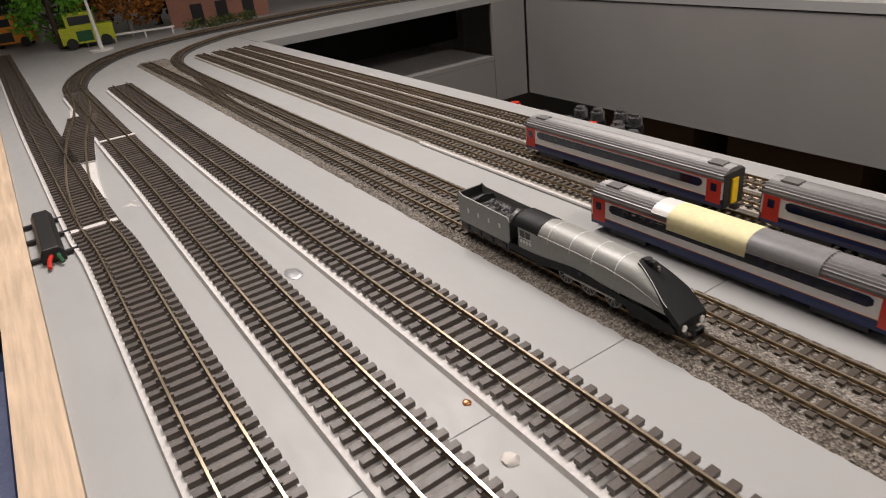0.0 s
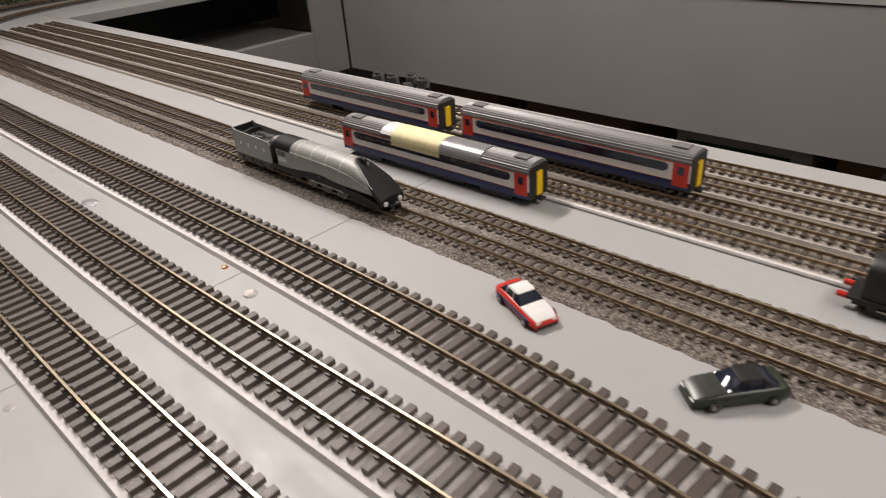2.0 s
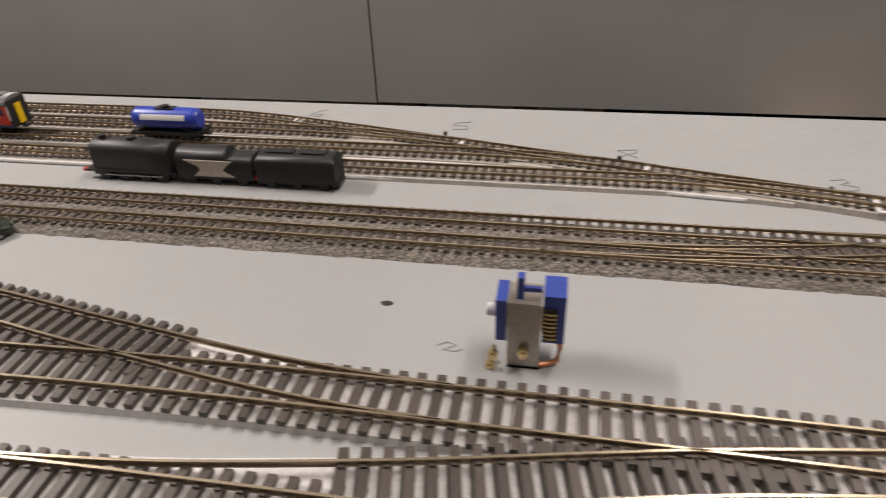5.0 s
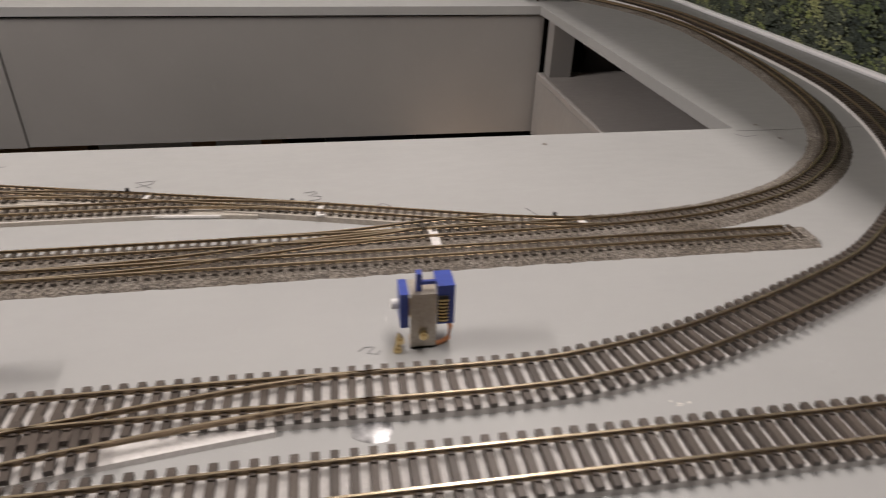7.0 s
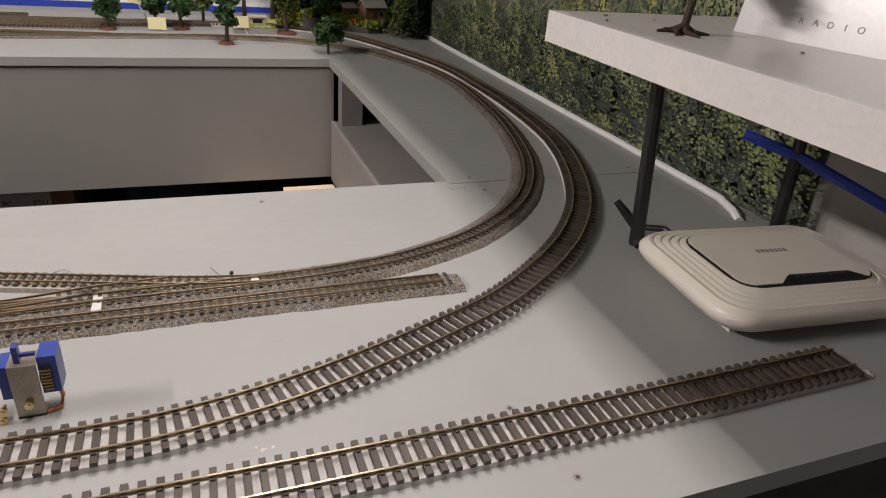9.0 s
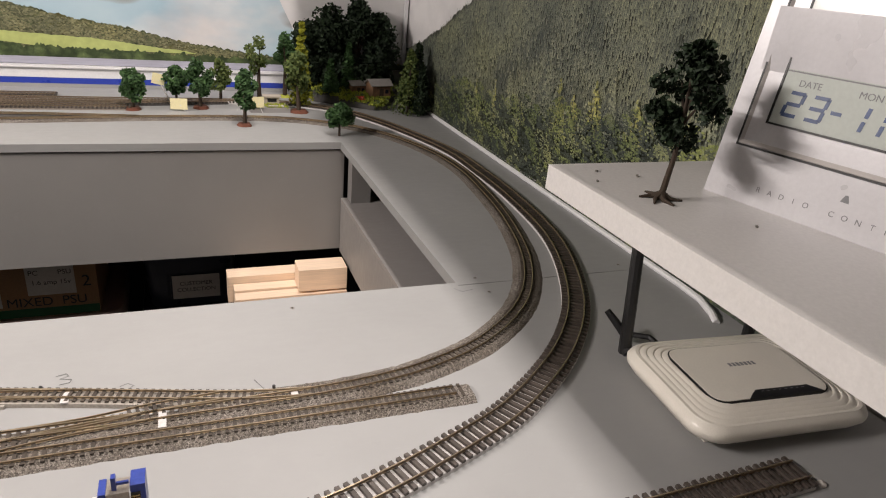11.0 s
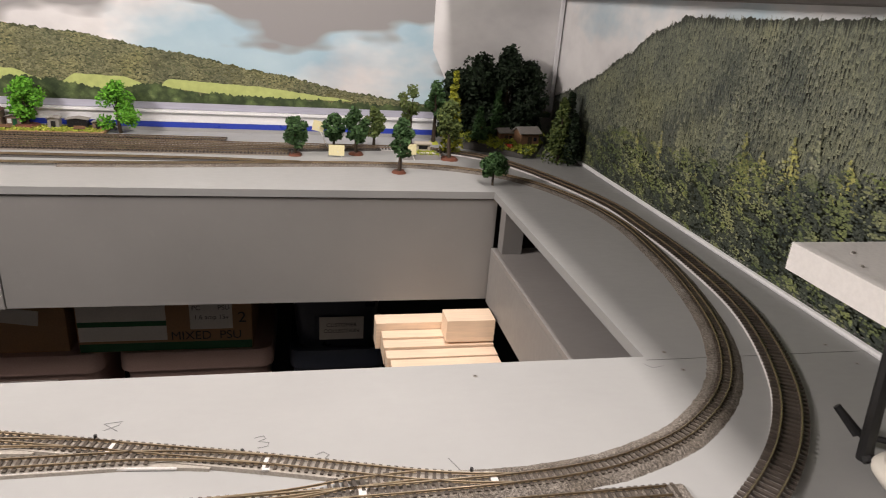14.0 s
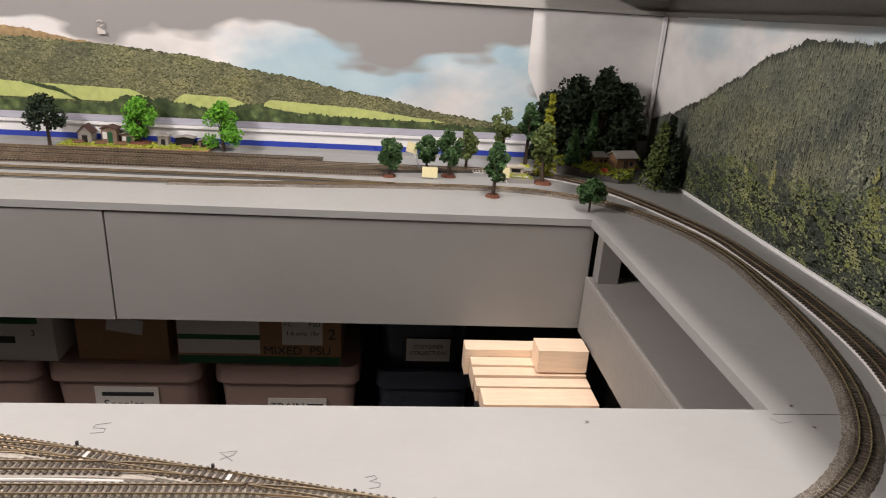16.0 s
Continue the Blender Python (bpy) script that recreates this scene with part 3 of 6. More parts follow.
def streamlined_locomotive(x, y, z, rz=0.0):
    th = thing("steam_locomotive", x, y, z, rz, "silver and dark grey streamlined steam locomotive on ballasted track", "locomotive")
    W = 0.094
    rings = []
    for px, zt, w in ((-0.19, 0.268, W), (-0.12, 0.272, W), (0.10, 0.272, W), (0.32, 0.268, W), (0.44, 0.262, W), (0.47, 0.258, W)):
        rings.append(hull(px, w, 0.105 if px > -0.1 else 0.085, 0.185, zt, 12))
    for k in range(1, 9):
        t = k / 8
        px = 0.47 + 0.20 * t
        zt = 0.258 - 0.14 * t ** 1.5
        rings.append(hull(px, W * (1 - 0.04 * t), 0.105, min(0.185, zt - 0.02 - 0.004 * (1 - t)), zt, 12))
    part("boiler_casing", loft(rings), SILVER, th, smooth=True)
    for bx, top in ((-0.10, 0.272), (0.06, 0.272), (0.21, 0.270), (0.36, 0.266)):
        band = [hull(bx + e, W * 1.004, 0.13, 0.185, top + 0.0012, 12)[1:-1] for e in (-0.0016, 0.0016)]
        part("boiler_band", joined(*[loft([[p, (p[0], p[1] * 0.98, p[2] - 0.001)] for p in b], cap=False, closed=False) for b in band], loft(band, cap=False, closed=False)), WHITE_LINE, th)
    # the dark wedge front, set proud of the casing
    rings = []
    for k in range(0, 11):
        t = k / 10
        px = 0.445 + 0.285 * t
        zt = 0.275 - 0.185 * t ** 1.35
        half = 0.034 + 0.057 * min(1, t * 1.5)
        rings.append([(px, -half, zt - 0.03 - 0.02 * t), (px, -half, zt - 0.004), (px, -half * 0.4, zt + 0.004), (px, half * 0.4, zt + 0.004), (px, half, zt - 0.004), (px, half, zt - 0.03 - 0.02 * t)])
    part("wedge_front", loft(rings), SILVER_DK, th, smooth=True)
    for s in (-1, 1):
        pts = [(0.445 + 0.285 * t, s * (0.034 + 0.057 * min(1, t * 1.5)), 0.272 - 0.185 * t ** 1.35) for t in (k / 12 for k in range(10))]
        part("pale_edge", tube(pts, 0.0018, 5), WHITE_LINE, th)
        part("handrail", tube([(-0.17, s * 0.0955, 0.215), (0.1, s * 0.0955, 0.214), (0.3, s * 0.0955, 0.209), (0.46, s * 0.095, 0.19), (0.57, s * 0.092, 0.155), (0.62, s * 0.092, 0.135)], 0.0014, 5), WHITE_LINE, th)
        # skirt with the flowing upper edge and the open stretch over the wheels
        prof = []
        for k in range(0, 33):
            t = k / 32
            px = -0.42 + 1.13 * t
            prof.append((px, 0.085 + 0.035 * math.exp(-((px - 0.12) / 0.22) ** 2) - (0.03 * max(0, px - 0.55) / 0.16)))
        low = [(0.71, 0.030), (0.66, 0.018), (0.46, 0.018), (0.43, 0.050), (0.34, 0.066), (0.0, 0.066), (-0.09, 0.050), (-0.12, 0.040), (-0.42, 0.045)]
        part("skirt", prism(prof + low, s * 0.0965, s * 0.090, "y"), SILVER_DK, th)
        for wx in (0.03, 0.19, 0.35):
            wheel(th, wx, s * 0.078, 0.058, 0.058, BLACK_LOCO, SILVER if s < 0 else None)
        for wx in (-0.20, 0.50, 0.60):
            wheel(th, wx, s * 0.062, 0.028, 0.028, BLACK_LOCO)
        part("buffer", joined(cyl(0.70, s * 0.06, 0.058, 0.007, 0.03, 10, "x"), cyl(0.728, s * 0.06, 0.058, 0.016, 0.008, 14, "x")), WHITE, th, "white-faced buffer")
        part("coupling_rod", boxes((0.02, 0.36, s * 0.088 - 0.003, s * 0.088 + 0.003, 0.048, 0.056)), STEEL, th)
    part("chassis", boxes((-0.42, 0.69, -0.055, 0.055, 0.03, 0.10)), BLACK_LOCO, th)
    part("buffer_beam", boxes((0.68, 0.70, -0.085, 0.085, 0.035, 0.075)), SILVER_DK, th)
    part("front_coupling", boxes((0.70, 0.77, -0.022, 0.022, 0.02, 0.038), (0.755, 0.77, -0.03, 0.03, 0.015, 0.05)), BLACK, th)
    # cab with side windows, and its roof
    part("cab", loft([hull(px, 0.0945, 0.085, 0.20, 0.262, 10) for px in (-0.335, -0.19)]), SILVER, th, smooth=True)
    part("cab_roof", loft([[(px, 0.0955 * math.cos(a) * 0.98, 0.204 + 0.067 * math.sin(a) ** 0.8) for a in (math.pi * k / 14 for k in range(15))] + [(px, 0.09 * math.cos(a) * 0.9, 0.196 + 0.055 * math.sin(a)) for a in (math.pi * k / 14 for k in range(14, -1, -1))] for px in (-0.37, -0.175)]), SILVER_DK, th, smooth=True)
    for s in (-1, 1):
        for a, b in ((-0.318, -0.282), (-0.272, -0.236)):
            part("cab_window", boxes((a, b, s * 0.0945 - 0.0018, s * 0.0945 + 0.0018, 0.158, 0.196)), BLACK, th)
        part("window_ledge", boxes((-0.325, -0.228, s * 0.096 - 0.002, s * 0.096 + 0.002, 0.152, 0.156)), WHITE_LINE, th)
        for k in range(4):
            part("number_bar", boxes((-0.318 + k * 0.024, -0.302 + k * 0.024, s * 0.0955 - 0.001, s * 0.0955 + 0.001, 0.122, 0.142)), WHITE_LINE, th)
    part("double_chimney", joined(cyl(0.475, 0, 0.255, 0.020, 0.032, 14), boxes((0.455, 0.515, -0.014, 0.014, 0.255, 0.284))), BLACK, th)
    part("whistle", cyl(0.535, 0, 0.245, 0.006, 0.022, 8), STEEL, th)
    part("side_fitting", boxes((0.13, 0.155, -0.104, -0.094, 0.10, 0.115)), BLACK, th)
    return th


def tender(x, y, z, rz=0.0):
    th = thing("tender", x, y, z, rz, "grey locomotive tender loaded with coal, coupled behind the engine", "tender")
    side = 0.094
    prof = [(-0.255, 0.07), (0.225, 0.07), (0.225, 0.215), (0.21, 0.232), (-0.215, 0.245), (-0.25, 0.262), (-0.262, 0.25)]
    for s in (-1, 1):
        part("side_sheet", prism(prof, s * side, s * (side - 0.008), "y"), SILVER, th)
        for k, bx in enumerate((-0.16, -0.06, 0.04, 0.14)):
            part("letter_bar", boxes((bx - 0.007, bx + 0.007, s * side - 0.0015, s * side + 0.0015, 0.145, 0.172)), WHITE_LINE, th)
        for k in range(4):
            wheel(th, -0.18 + k * 0.12, s * 0.075, 0.032, 0.030, BLACK_LOCO)
        part("axle_frame", boxes((-0.25, 0.22, s * 0.086 - 0.006, s * 0.086 + 0.006, 0.03, 0.068)), BLACK_LOCO, th)
        for k in range(4):
            part("axle_box", boxes((-0.195 + k * 0.12, -0.165 + k * 0.12, s * 0.093 - 0.005, s * 0.093 + 0.005, 0.028, 0.055)), BLACK_LOCO, th)
    part("back_sheet", boxes((-0.262, -0.252, -0.09, 0.09, 0.06, 0.25)), BLACK_LOCO, th)
    part("front_sheet", loft([[(0.205, yy, 0.20 + (0.055 * (1 - (yy / 0.09) ** 2))) for yy in np.linspace(-0.09, 0.09, 11)] + [(0.205, 0.09, 0.07), (0.205, -0.09, 0.07)], [(0.228, yy, 0.20 + (0.05 * (1 - (yy / 0.09) ** 2))) for yy in np.linspace(-0.09, 0.09, 11)] + [(0.228, 0.09, 0.07), (0.228, -0.09, 0.07)]]), BLACK, th)
    part("tank_top", boxes((-0.25, 0.205, -0.086, 0.086, 0.07, 0.20)), BLACK_LOCO, th)
    for bx in (-0.13, -0.12):
        part("bulkhead", prism([(-0.086, 0.20), (0.086, 0.20), (0.07, 0.235), (0, 0.248), (-0.07, 0.235)], bx, bx + 0.006, "x"), BLACK, th)
    bm = bmesh.new()
    n = 26
    vs = []
    for i in range(n + 1):
        for j in range(13):
            px, py = -0.11 + 0.30 * i / n, -0.08 + 0.16 * j / 12
            e = min(i, n - i, j, 12 - j) / 5
            vs.append(bm.verts.new((px, py, 0.198 + 0.035 * min(1, e) + random.uniform(-0.006, 0.006))))
    for i in range(n):
        for j in range(12):
            a = i * 13 + j
            bm.faces.new((vs[a], vs[a + 13], vs[a + 14], vs[a + 1]))
    part("coal_load", bm, COAL, th)
    part("rear_coupling", boxes((-0.30, -0.262, -0.02, 0.02, 0.025, 0.04)), C_RED, th)
    part("underframe", boxes((-0.25, 0.24, -0.05, 0.05, 0.035, 0.07)), BLACK_LOCO, th)
    return th


streamlined_locomotive(-6.46, 2.535, 0.064).scale = (0.93, 0.93, 0.93)
tender(-7.055, 2.535, 0.064).scale = (0.93, 0.93, 0.93)


def coach(x, y, z, rz, label, length=1.62, panels=6):
    th = thing("railway_coach", x, y, z, rz, label, "railway coach", "passenger coaches")
    L = length / 2
    w = 0.092
    part("lower_body", loft([[(px, -w, 0.10), (px, -w, 0.075), (px, -w * 0.93, 0.045), (px, w * 0.93, 0.045), (px, w, 0.075), (px, w, 0.10)] for px in (-L, L)]), C_BLUE, th)
    part("white_side", boxes((-L, L, -w, w, 0.1005, 0.205)), C_WHITE, th)
    n = 26
    roof = []
    for k in range(n + 1):
        a = math.pi * k / n
        rr = 1.0 + (0.05 if k % 2 else -0.05) * (0 < k < n)
        roof.append((-math.cos(a) * w * 1.01 * (1 + 0.2 * (rr - 1)), 0.206 + 0.062 * max(0.0, math.sin(a)) ** 0.7 * rr))
    part("roof", prism(roof, -L, L, "x"), GREY_ROOF, th, "ribbed grey roof")
    for e in (-1, 1):
        part("roof_hatch", boxes((e * (L - 0.10) - 0.045, e * (L - 0.10) + 0.045, -0.035, 0.035, 0.262, 0.2745)), GREY_ROOF, th)
        part("end_panel", boxes((e * L - 0.006, e * L + 0.006, -0.088, 0.088, 0.045, 0.24)), BLACK, th)
        part("gangway", boxes((e * (L + 0.010) - 0.005, e * (L + 0.010) + 0.005, -0.026, 0.026, 0.06, 0.205)), C_YELLOW, th, "yellow corridor connection")
        part("buffer_bar", boxes((e * (L + 0.02) - 0.02, e * (L + 0.02) + 0.02, -0.02, 0.02, 0.03, 0.045)), BLACK, th)
        for s in (-1, 1):
            d = part("door", boxes((e * (L - 0.055) - 0.045, e * (L - 0.055) + 0.045, s * w - 0.003, s * w + 0.003, 0.07, 0.205)), C_RED, th, "red door")
            part("window", boxes((e * (L - 0.055) - 0.018, e * (L - 0.055) + 0.018, s * w - 0.0045, s * w + 0.0045, 0.14, 0.185)), C_NAVY, d)
        b = part("bogie", boxes((e * (L - 0.25) - 0.12, e * (L - 0.25) + 0.12, -0.075, 0.075, 0.012, 0.043)), BLACK, th)
        for wx in (-0.085, 0.085):
            for s in (-1, 1):
                wl = part("wheel", cyl(e * (L - 0.25) + wx, s * 0.05 - 0.006, 0.024, 0.024, 0.012, 14, "y"), BLACK, b)
    for s in (-1, 1):
        ends = L - 0.13
        prof = [(-ends, 0.182), (-ends, 0.158), (-ends + 0.02, 0.143), (ends - 0.02, 0.143), (ends, 0.158), (ends, 0.182), (ends - 0.02, 0.192), (-ends + 0.02, 0.192)]
        part("window_band", prism(prof, s * w - 0.0035, s * w + 0.0035, "y"), C_NAVY, th, "glossy dark window band")
        for k in range(panels):
            px = -ends + 0.06 + (2 * ends - 0.12) * (k + 0.5) / panels
            hw = (2 * ends - 0.2) / panels / 2 * 0.84
            part("window", boxes((px - hw, px + hw, s * w - 0.0048, s * w + 0.0048, 0.148, 0.187)), BLACK_GLASS, th)
        part("red_line", boxes((-L, L, s * w - 0.0025, s * w + 0.0025, 0.2015, 0.205)), C_RED, th)
        part("orange_line", boxes((-L, L, s * w - 0.0022, s * w + 0.0022, 0.0985, 0.1005)), C_ORANGE, th)
    part("underbox", boxes((-0.3, 0.3, -0.07, 0.07, 0.018, 0.044)), BLACK, th)
    return th


BLACK_GLASS = plain("smoked_coach_glass", (0.02, 0.025, 0.04), 0.06, var=0.3)
C_ORANGE = plain("orange_lining", (0.6, 0.22, 0.05), 0.4, var=0.1)
CL = "blue and white model coach with red doors on a siding"
coach(-7.17, 3.635, 0.066, 0, CL)
coach(-5.32, 3.64, 0.066, 0, CL, 1.64)
taped = coach(-6.04, 3.16, 0.002, 1.0, "model coach, roof patched with masking tape, off the rails")


def roof_wrap(x0, x1, lift, drop, mat, name, label):
    w = 0.096
    ring = [(-w - lift, 0.205 - drop)] + [(-math.cos(a) * (w + lift), 0.206 + (0.066 + lift) * math.sin(a) ** 0.7) for a in (math.pi * k / 12 for k in range(1, 12))] + [(w + lift, 0.205 - drop * 0.5)]
    inner = [(u * 0.985, v - 0.002) for u, v in ring[::-1]]
    ob = part(name, prism(ring + inner, x0, x1, "x"), mat, taped, label, smooth=True)
    return ob


roof_wrap(-0.30, 0.13, 0.004, 0.035, TAPE, "tape", "yellowed masking tape over the roof")
roof_wrap(0.13, 0.46, 0.002, 0.002, plain("clear_grey_tape", (0.22, 0.22, 0.225), 0.25, var=0.1), "grey_tape", "shiny grey tape")
roof_wrap(-0.40, -0.30, 0.003, -0.03, WHITE, "torn_paper", "torn white paper")

# tank wagon
tw = thing("tank_wagon", -3.31, 3.63, 0.066, 0, "blue and white tank wagon on a storage siding", "tank wagon")
prof = [(0.075 * math.cos(2 * math.pi * k / 20), 0.135 + 0.075 * math.sin(2 * math.pi * k / 20)) for k in range(20)]
part("tank_barrel", loft([[(px, u * r, 0.135 + (v - 0.135) * r) for u, v in prof] for px, r in ((-0.245, 0.75), (-0.225, 0.97), (-0.2, 1), (0.2, 1), (0.225, 0.97), (0.245, 0.75))]), TANK_BLUE, tw, smooth=True)
for s in (-1, 1):
    part("white_panel", loft([[(px, s * 0.0765 * math.cos(a), 0.135 + 0.0765 * math.sin(a)) for a in (radians(d) for d in (8, 16, 24, 32, 38))] + [(px, s * 0.073 * math.cos(a), 0.135 + 0.073 * math.sin(a)) for a in (radians(d) for d in (38, 32, 24, 16, 8))] for px in (-0.165, 0.165)]), WHITE, tw)
    part("solebar", boxes((-0.26, 0.26, s * 0.075 - 0.006, s * 0.075 + 0.006, 0.04, 0.062)), BLACK, tw)
    for e in (-1, 1):
        part("strut", tube([(e * 0.24, s * 0.07, 0.05), (e * 0.13, s * 0.072, 0.10)], 0.005, 6), BLACK, tw)
        part("wheel", cyl(e * 0.15, s * 0.05 - 0.006, 0.03, 0.03, 0.012, 16, "y"), BLACK, tw)
part("dome", joined(cyl(0, 0, 0.205, 0.028, 0.022, 14), boxes((-0.07, 0.07, -0.03, 0.03, 0.205, 0.212))), BLACK, tw)
part("chassis", boxes((-0.26, 0.26, -0.06, 0.06, 0.035, 0.062), (-0.30, 0.30, -0.015, 0.015, 0.03, 0.04)), BLACK, tw)

# black tender engine in pieces beside the sidings
bl = thing("black_locomotive", -3.27, 3.15, 0.0, 0, "matt black steam engine body standing on the board", "locomotive")
part("boiler", loft([hull(px, w, 0.07, 0.17, zt, 12) for px, w, zt in ((-0.27, 0.075, 0.245), (-0.255, 0.082, 0.252), (0.12, 0.086, 0.258), (0.13, 0.09, 0.25), (0.26, 0.09, 0.25), (0.27, 0.085, 0.24))]), BLACK_LOCO, bl, smooth=True)
part("chimney", joined(cyl(-0.20, 0, 0.24, 0.025, 0.035, 12), cyl(0.0, 0, 0.25, 0.03, 0.02, 12)), BLACK_LOCO, bl)
part("running_plate", boxes((-0.32, 0.28, -0.092, 0.092, 0.062, 0.074)), BLACK_LOCO, bl)
part("frame", boxes((-0.30, 0.28, -0.05, 0.05, 0.02, 0.065)), BLACK, bl)
for s in (-1, 1):
    part("buffer", cyl(-0.36, s * 0.055, 0.055, 0.014, 0.04, 12, "x"), C_RED, bl, "red buffer")
    for wx in (-0.2, -0.06, 0.08, 0.2):
        wheel(bl, wx, s * 0.07, 0.04, 0.04, BLACK_LOCO)
    part("side_rod", boxes((-0.2, 0.2, s * 0.084 - 0.003, s * 0.084 + 0.003, 0.036, 0.044)), STEEL, bl)
ct = thing("unfinished_tender", -2.71, 3.16, 0.0, 0, "black chassis piece with a cream card side", "tender")
part("body", loft([hull(px, 0.085, 0.04, 0.15, zt, 10) for px, zt in ((-0.25, 0.20), (-0.24, 0.225), (0.08, 0.225), (0.09, 0.19), (0.25, 0.19))]), BLACK_LOCO, ct, smooth=True)
part("card_side", prism([(-0.19, 0.165), (0.13, 0.165), (0.08, 0.125), (0.06, 0.10), (0.13, 0.06), (-0.14, 0.06), (-0.09, 0.10), (-0.10, 0.125)], -0.0905, -0.085, "y"), CREAM, ct, "cream card panel")
part("hook", boxes((0.25, 0.29, -0.07, -0.04, 0.04, 0.07)), C_RED, ct)
for s in (-1, 1):
    for wx in (-0.17, 0.0, 0.17):
        wheel(ct, wx, s * 0.07, 0.03, 0.03, BLACK_LOCO)
bt = thing("black_tender", -2.18, 3.15, 0.0, 0, "matt black tender with slotted top", "tender")
part("body", loft([hull(px, 0.088, 0.05, 0.17, zt, 10) for px, zt in ((-0.25, 0.19), (-0.235, 0.215), (0.235, 0.215), (0.25, 0.19))]), BLACK_LOCO, bt, smooth=True)
part("coal_slot", boxes((-0.19, -0.02, -0.03, 0.03, 0.205, 0.222), (0.03, 0.18, -0.03, 0.03, 0.205, 0.222)), BLACK, bt)
part("frame", boxes((-0.26, 0.26, -0.06, 0.06, 0.02, 0.05)), BLACK, bt)
for s in (-1, 1):
    for wx in (-0.17, 0.0, 0.17):
        wheel(bt, wx, s * 0.07, 0.03, 0.03, BLACK_LOCO)


def toy_car(x, y, rz, body, hood, roof, label, length=0.34):
    th = thing("toy_car", x, y, 0, rz, label, "toy car")
    L, w = length / 2, 0.070
    rings = []
    for t, zt, ww in ((-1, 0.040, 0.80), (-0.985, 0.052, 0.88), (-0.93, 0.062, 0.94), (-0.7, 0.067, 1), (-0.2, 0.066, 1), (0.35, 0.064, 1), (0.7, 0.057, 0.98), (0.9, 0.048, 0.92), (0.975, 0.038, 0.84), (1, 0.030, 0.74)):
        rings.append([(L * t, -w * ww * 0.95, 0.014), (L * t, -w * ww, 0.024), (L * t, -w * ww, zt - 0.020), (L * t, -w * ww * 0.96, zt - 0.008), (L * t, -w * ww * 0.84, zt - 0.001), (L * t, 0, zt + 0.002), (L * t, w * ww * 0.84, zt - 0.001), (L * t, w * ww * 0.96, zt - 0.008), (L * t, w * ww, zt - 0.020), (L * t, w * ww, 0.024), (L * t, w * ww * 0.95, 0.014)])
    part("body_shell", loft(rings), body, th, smooth=True)
    part("bonnet", loft([[(L * t, -w * ww, zt - 0.006), (L * t, -w * ww * 0.92, zt + 0.0035), (L * t, 0, zt + 0.0055), (L * t, w * ww * 0.92, zt + 0.0035), (L * t, w * ww, zt - 0.006)] for t, zt, ww in ((0.32, 0.064, 0.90), (0.7, 0.057, 0.88), (0.9, 0.047, 0.80), (0.955, 0.040, 0.7))]), hood, th, smooth=True)
    dome = []
    for t, zt, ww in ((-0.78, 0.066, 0.80), (-0.70, 0.076, 0.80), (-0.52, 0.094, 0.78), (-0.38, 0.1005, 0.75), (-0.08, 0.1005, 0.75), (0.06, 0.095, 0.77), (0.24, 0.078, 0.80), (0.36, 0.064, 0.82)):
        dome.append([(L * t, -w * 0.88, 0.058), (L * t, -w * ww, min(zt, 0.072)), (L * t, -w * ww * 0.86, zt - 0.004), (L * t, -w * ww * 0.6, zt), (L * t, w * ww * 0.6, zt), (L * t, w * ww * 0.86, zt - 0.004), (L * t, w * ww, min(zt, 0.072)), (L * t, w * 0.88, 0.058)])
    part("cabin_glass", loft(dome), BLACK_GLASS, th, smooth=True)
    part("roof_panel", loft([[(L * t, -w * a, 0.096), (L * t, -w * a * 0.9, z), (L * t, w * a * 0.9, z), (L * t, w * a, 0.096)] for t, a, z in ((-0.47, 0.62, 0.098), (-0.38, 0.68, 0.1035), (-0.05, 0.68, 0.1035), (0.04, 0.62, 0.099))]), roof, th, smooth=True)
    for e in (-0.44, -0.12):
        for s in (-1, 1):
            part("door_pillar", tube([(e * L, s * w * 0.82, 0.066), (e * L + 0.002, s * w * 0.67, 0.099)], 0.0035, 5), roof, th)
    part("rear_bumper", boxes((-L * 1.01, -L * 0.97, -w * 0.8, w * 0.8, 0.018, 0.032)), BLACK, th, bevel=0.003)
    part("front_bumper", boxes((L * 0.965, L * 1.02, -w * 0.72, w * 0.72, 0.014, 0.024)), BLACK, th, bevel=0.003)
    for s in (-1, 1):
        part("headlight", boxes((L * 0.93, L * 0.985, s * w * 0.55 - 0.012, s * w * 0.55 + 0.012, 0.031, 0.040)), WHITE, th, bevel=0.003)
        part("side_stripe", boxes((-0.8 * L, 0.75 * L, s * w - 0.0022, s * w + 0.0022, 0.028, 0.044)), C_BLUE if hood is WHITE else body, th)
        for e in (-0.62, 0.6):
            wl = part("wheel", cyl(e * L, s * w - 0.008, 0.021, 0.021, 0.017, 16, "y"), BLACK, th)
            part("hub", cyl(e * L, s * (w + 0.0085) - 0.002, 0.021, 0.010, 0.004, 10, "y"), STEEL, wl)
    return th


toy_car(-4.645, 2.265, -22, C_RED, WHITE, WHITE, "red, white and blue toy rally car on the board")
OLIVE = plain("dark_olive_paint", (0.03, 0.04, 0.025), 0.4, var=0.4, scale=400)
toy_car(-3.735, 2.285, 228, OLIVE, plain("scratched_grey", (0.05, 0.055, 0.05), 0.35, 0.1, var=0.4, scale=300), BLACK, "dark green and black toy car beside the track", 0.36)


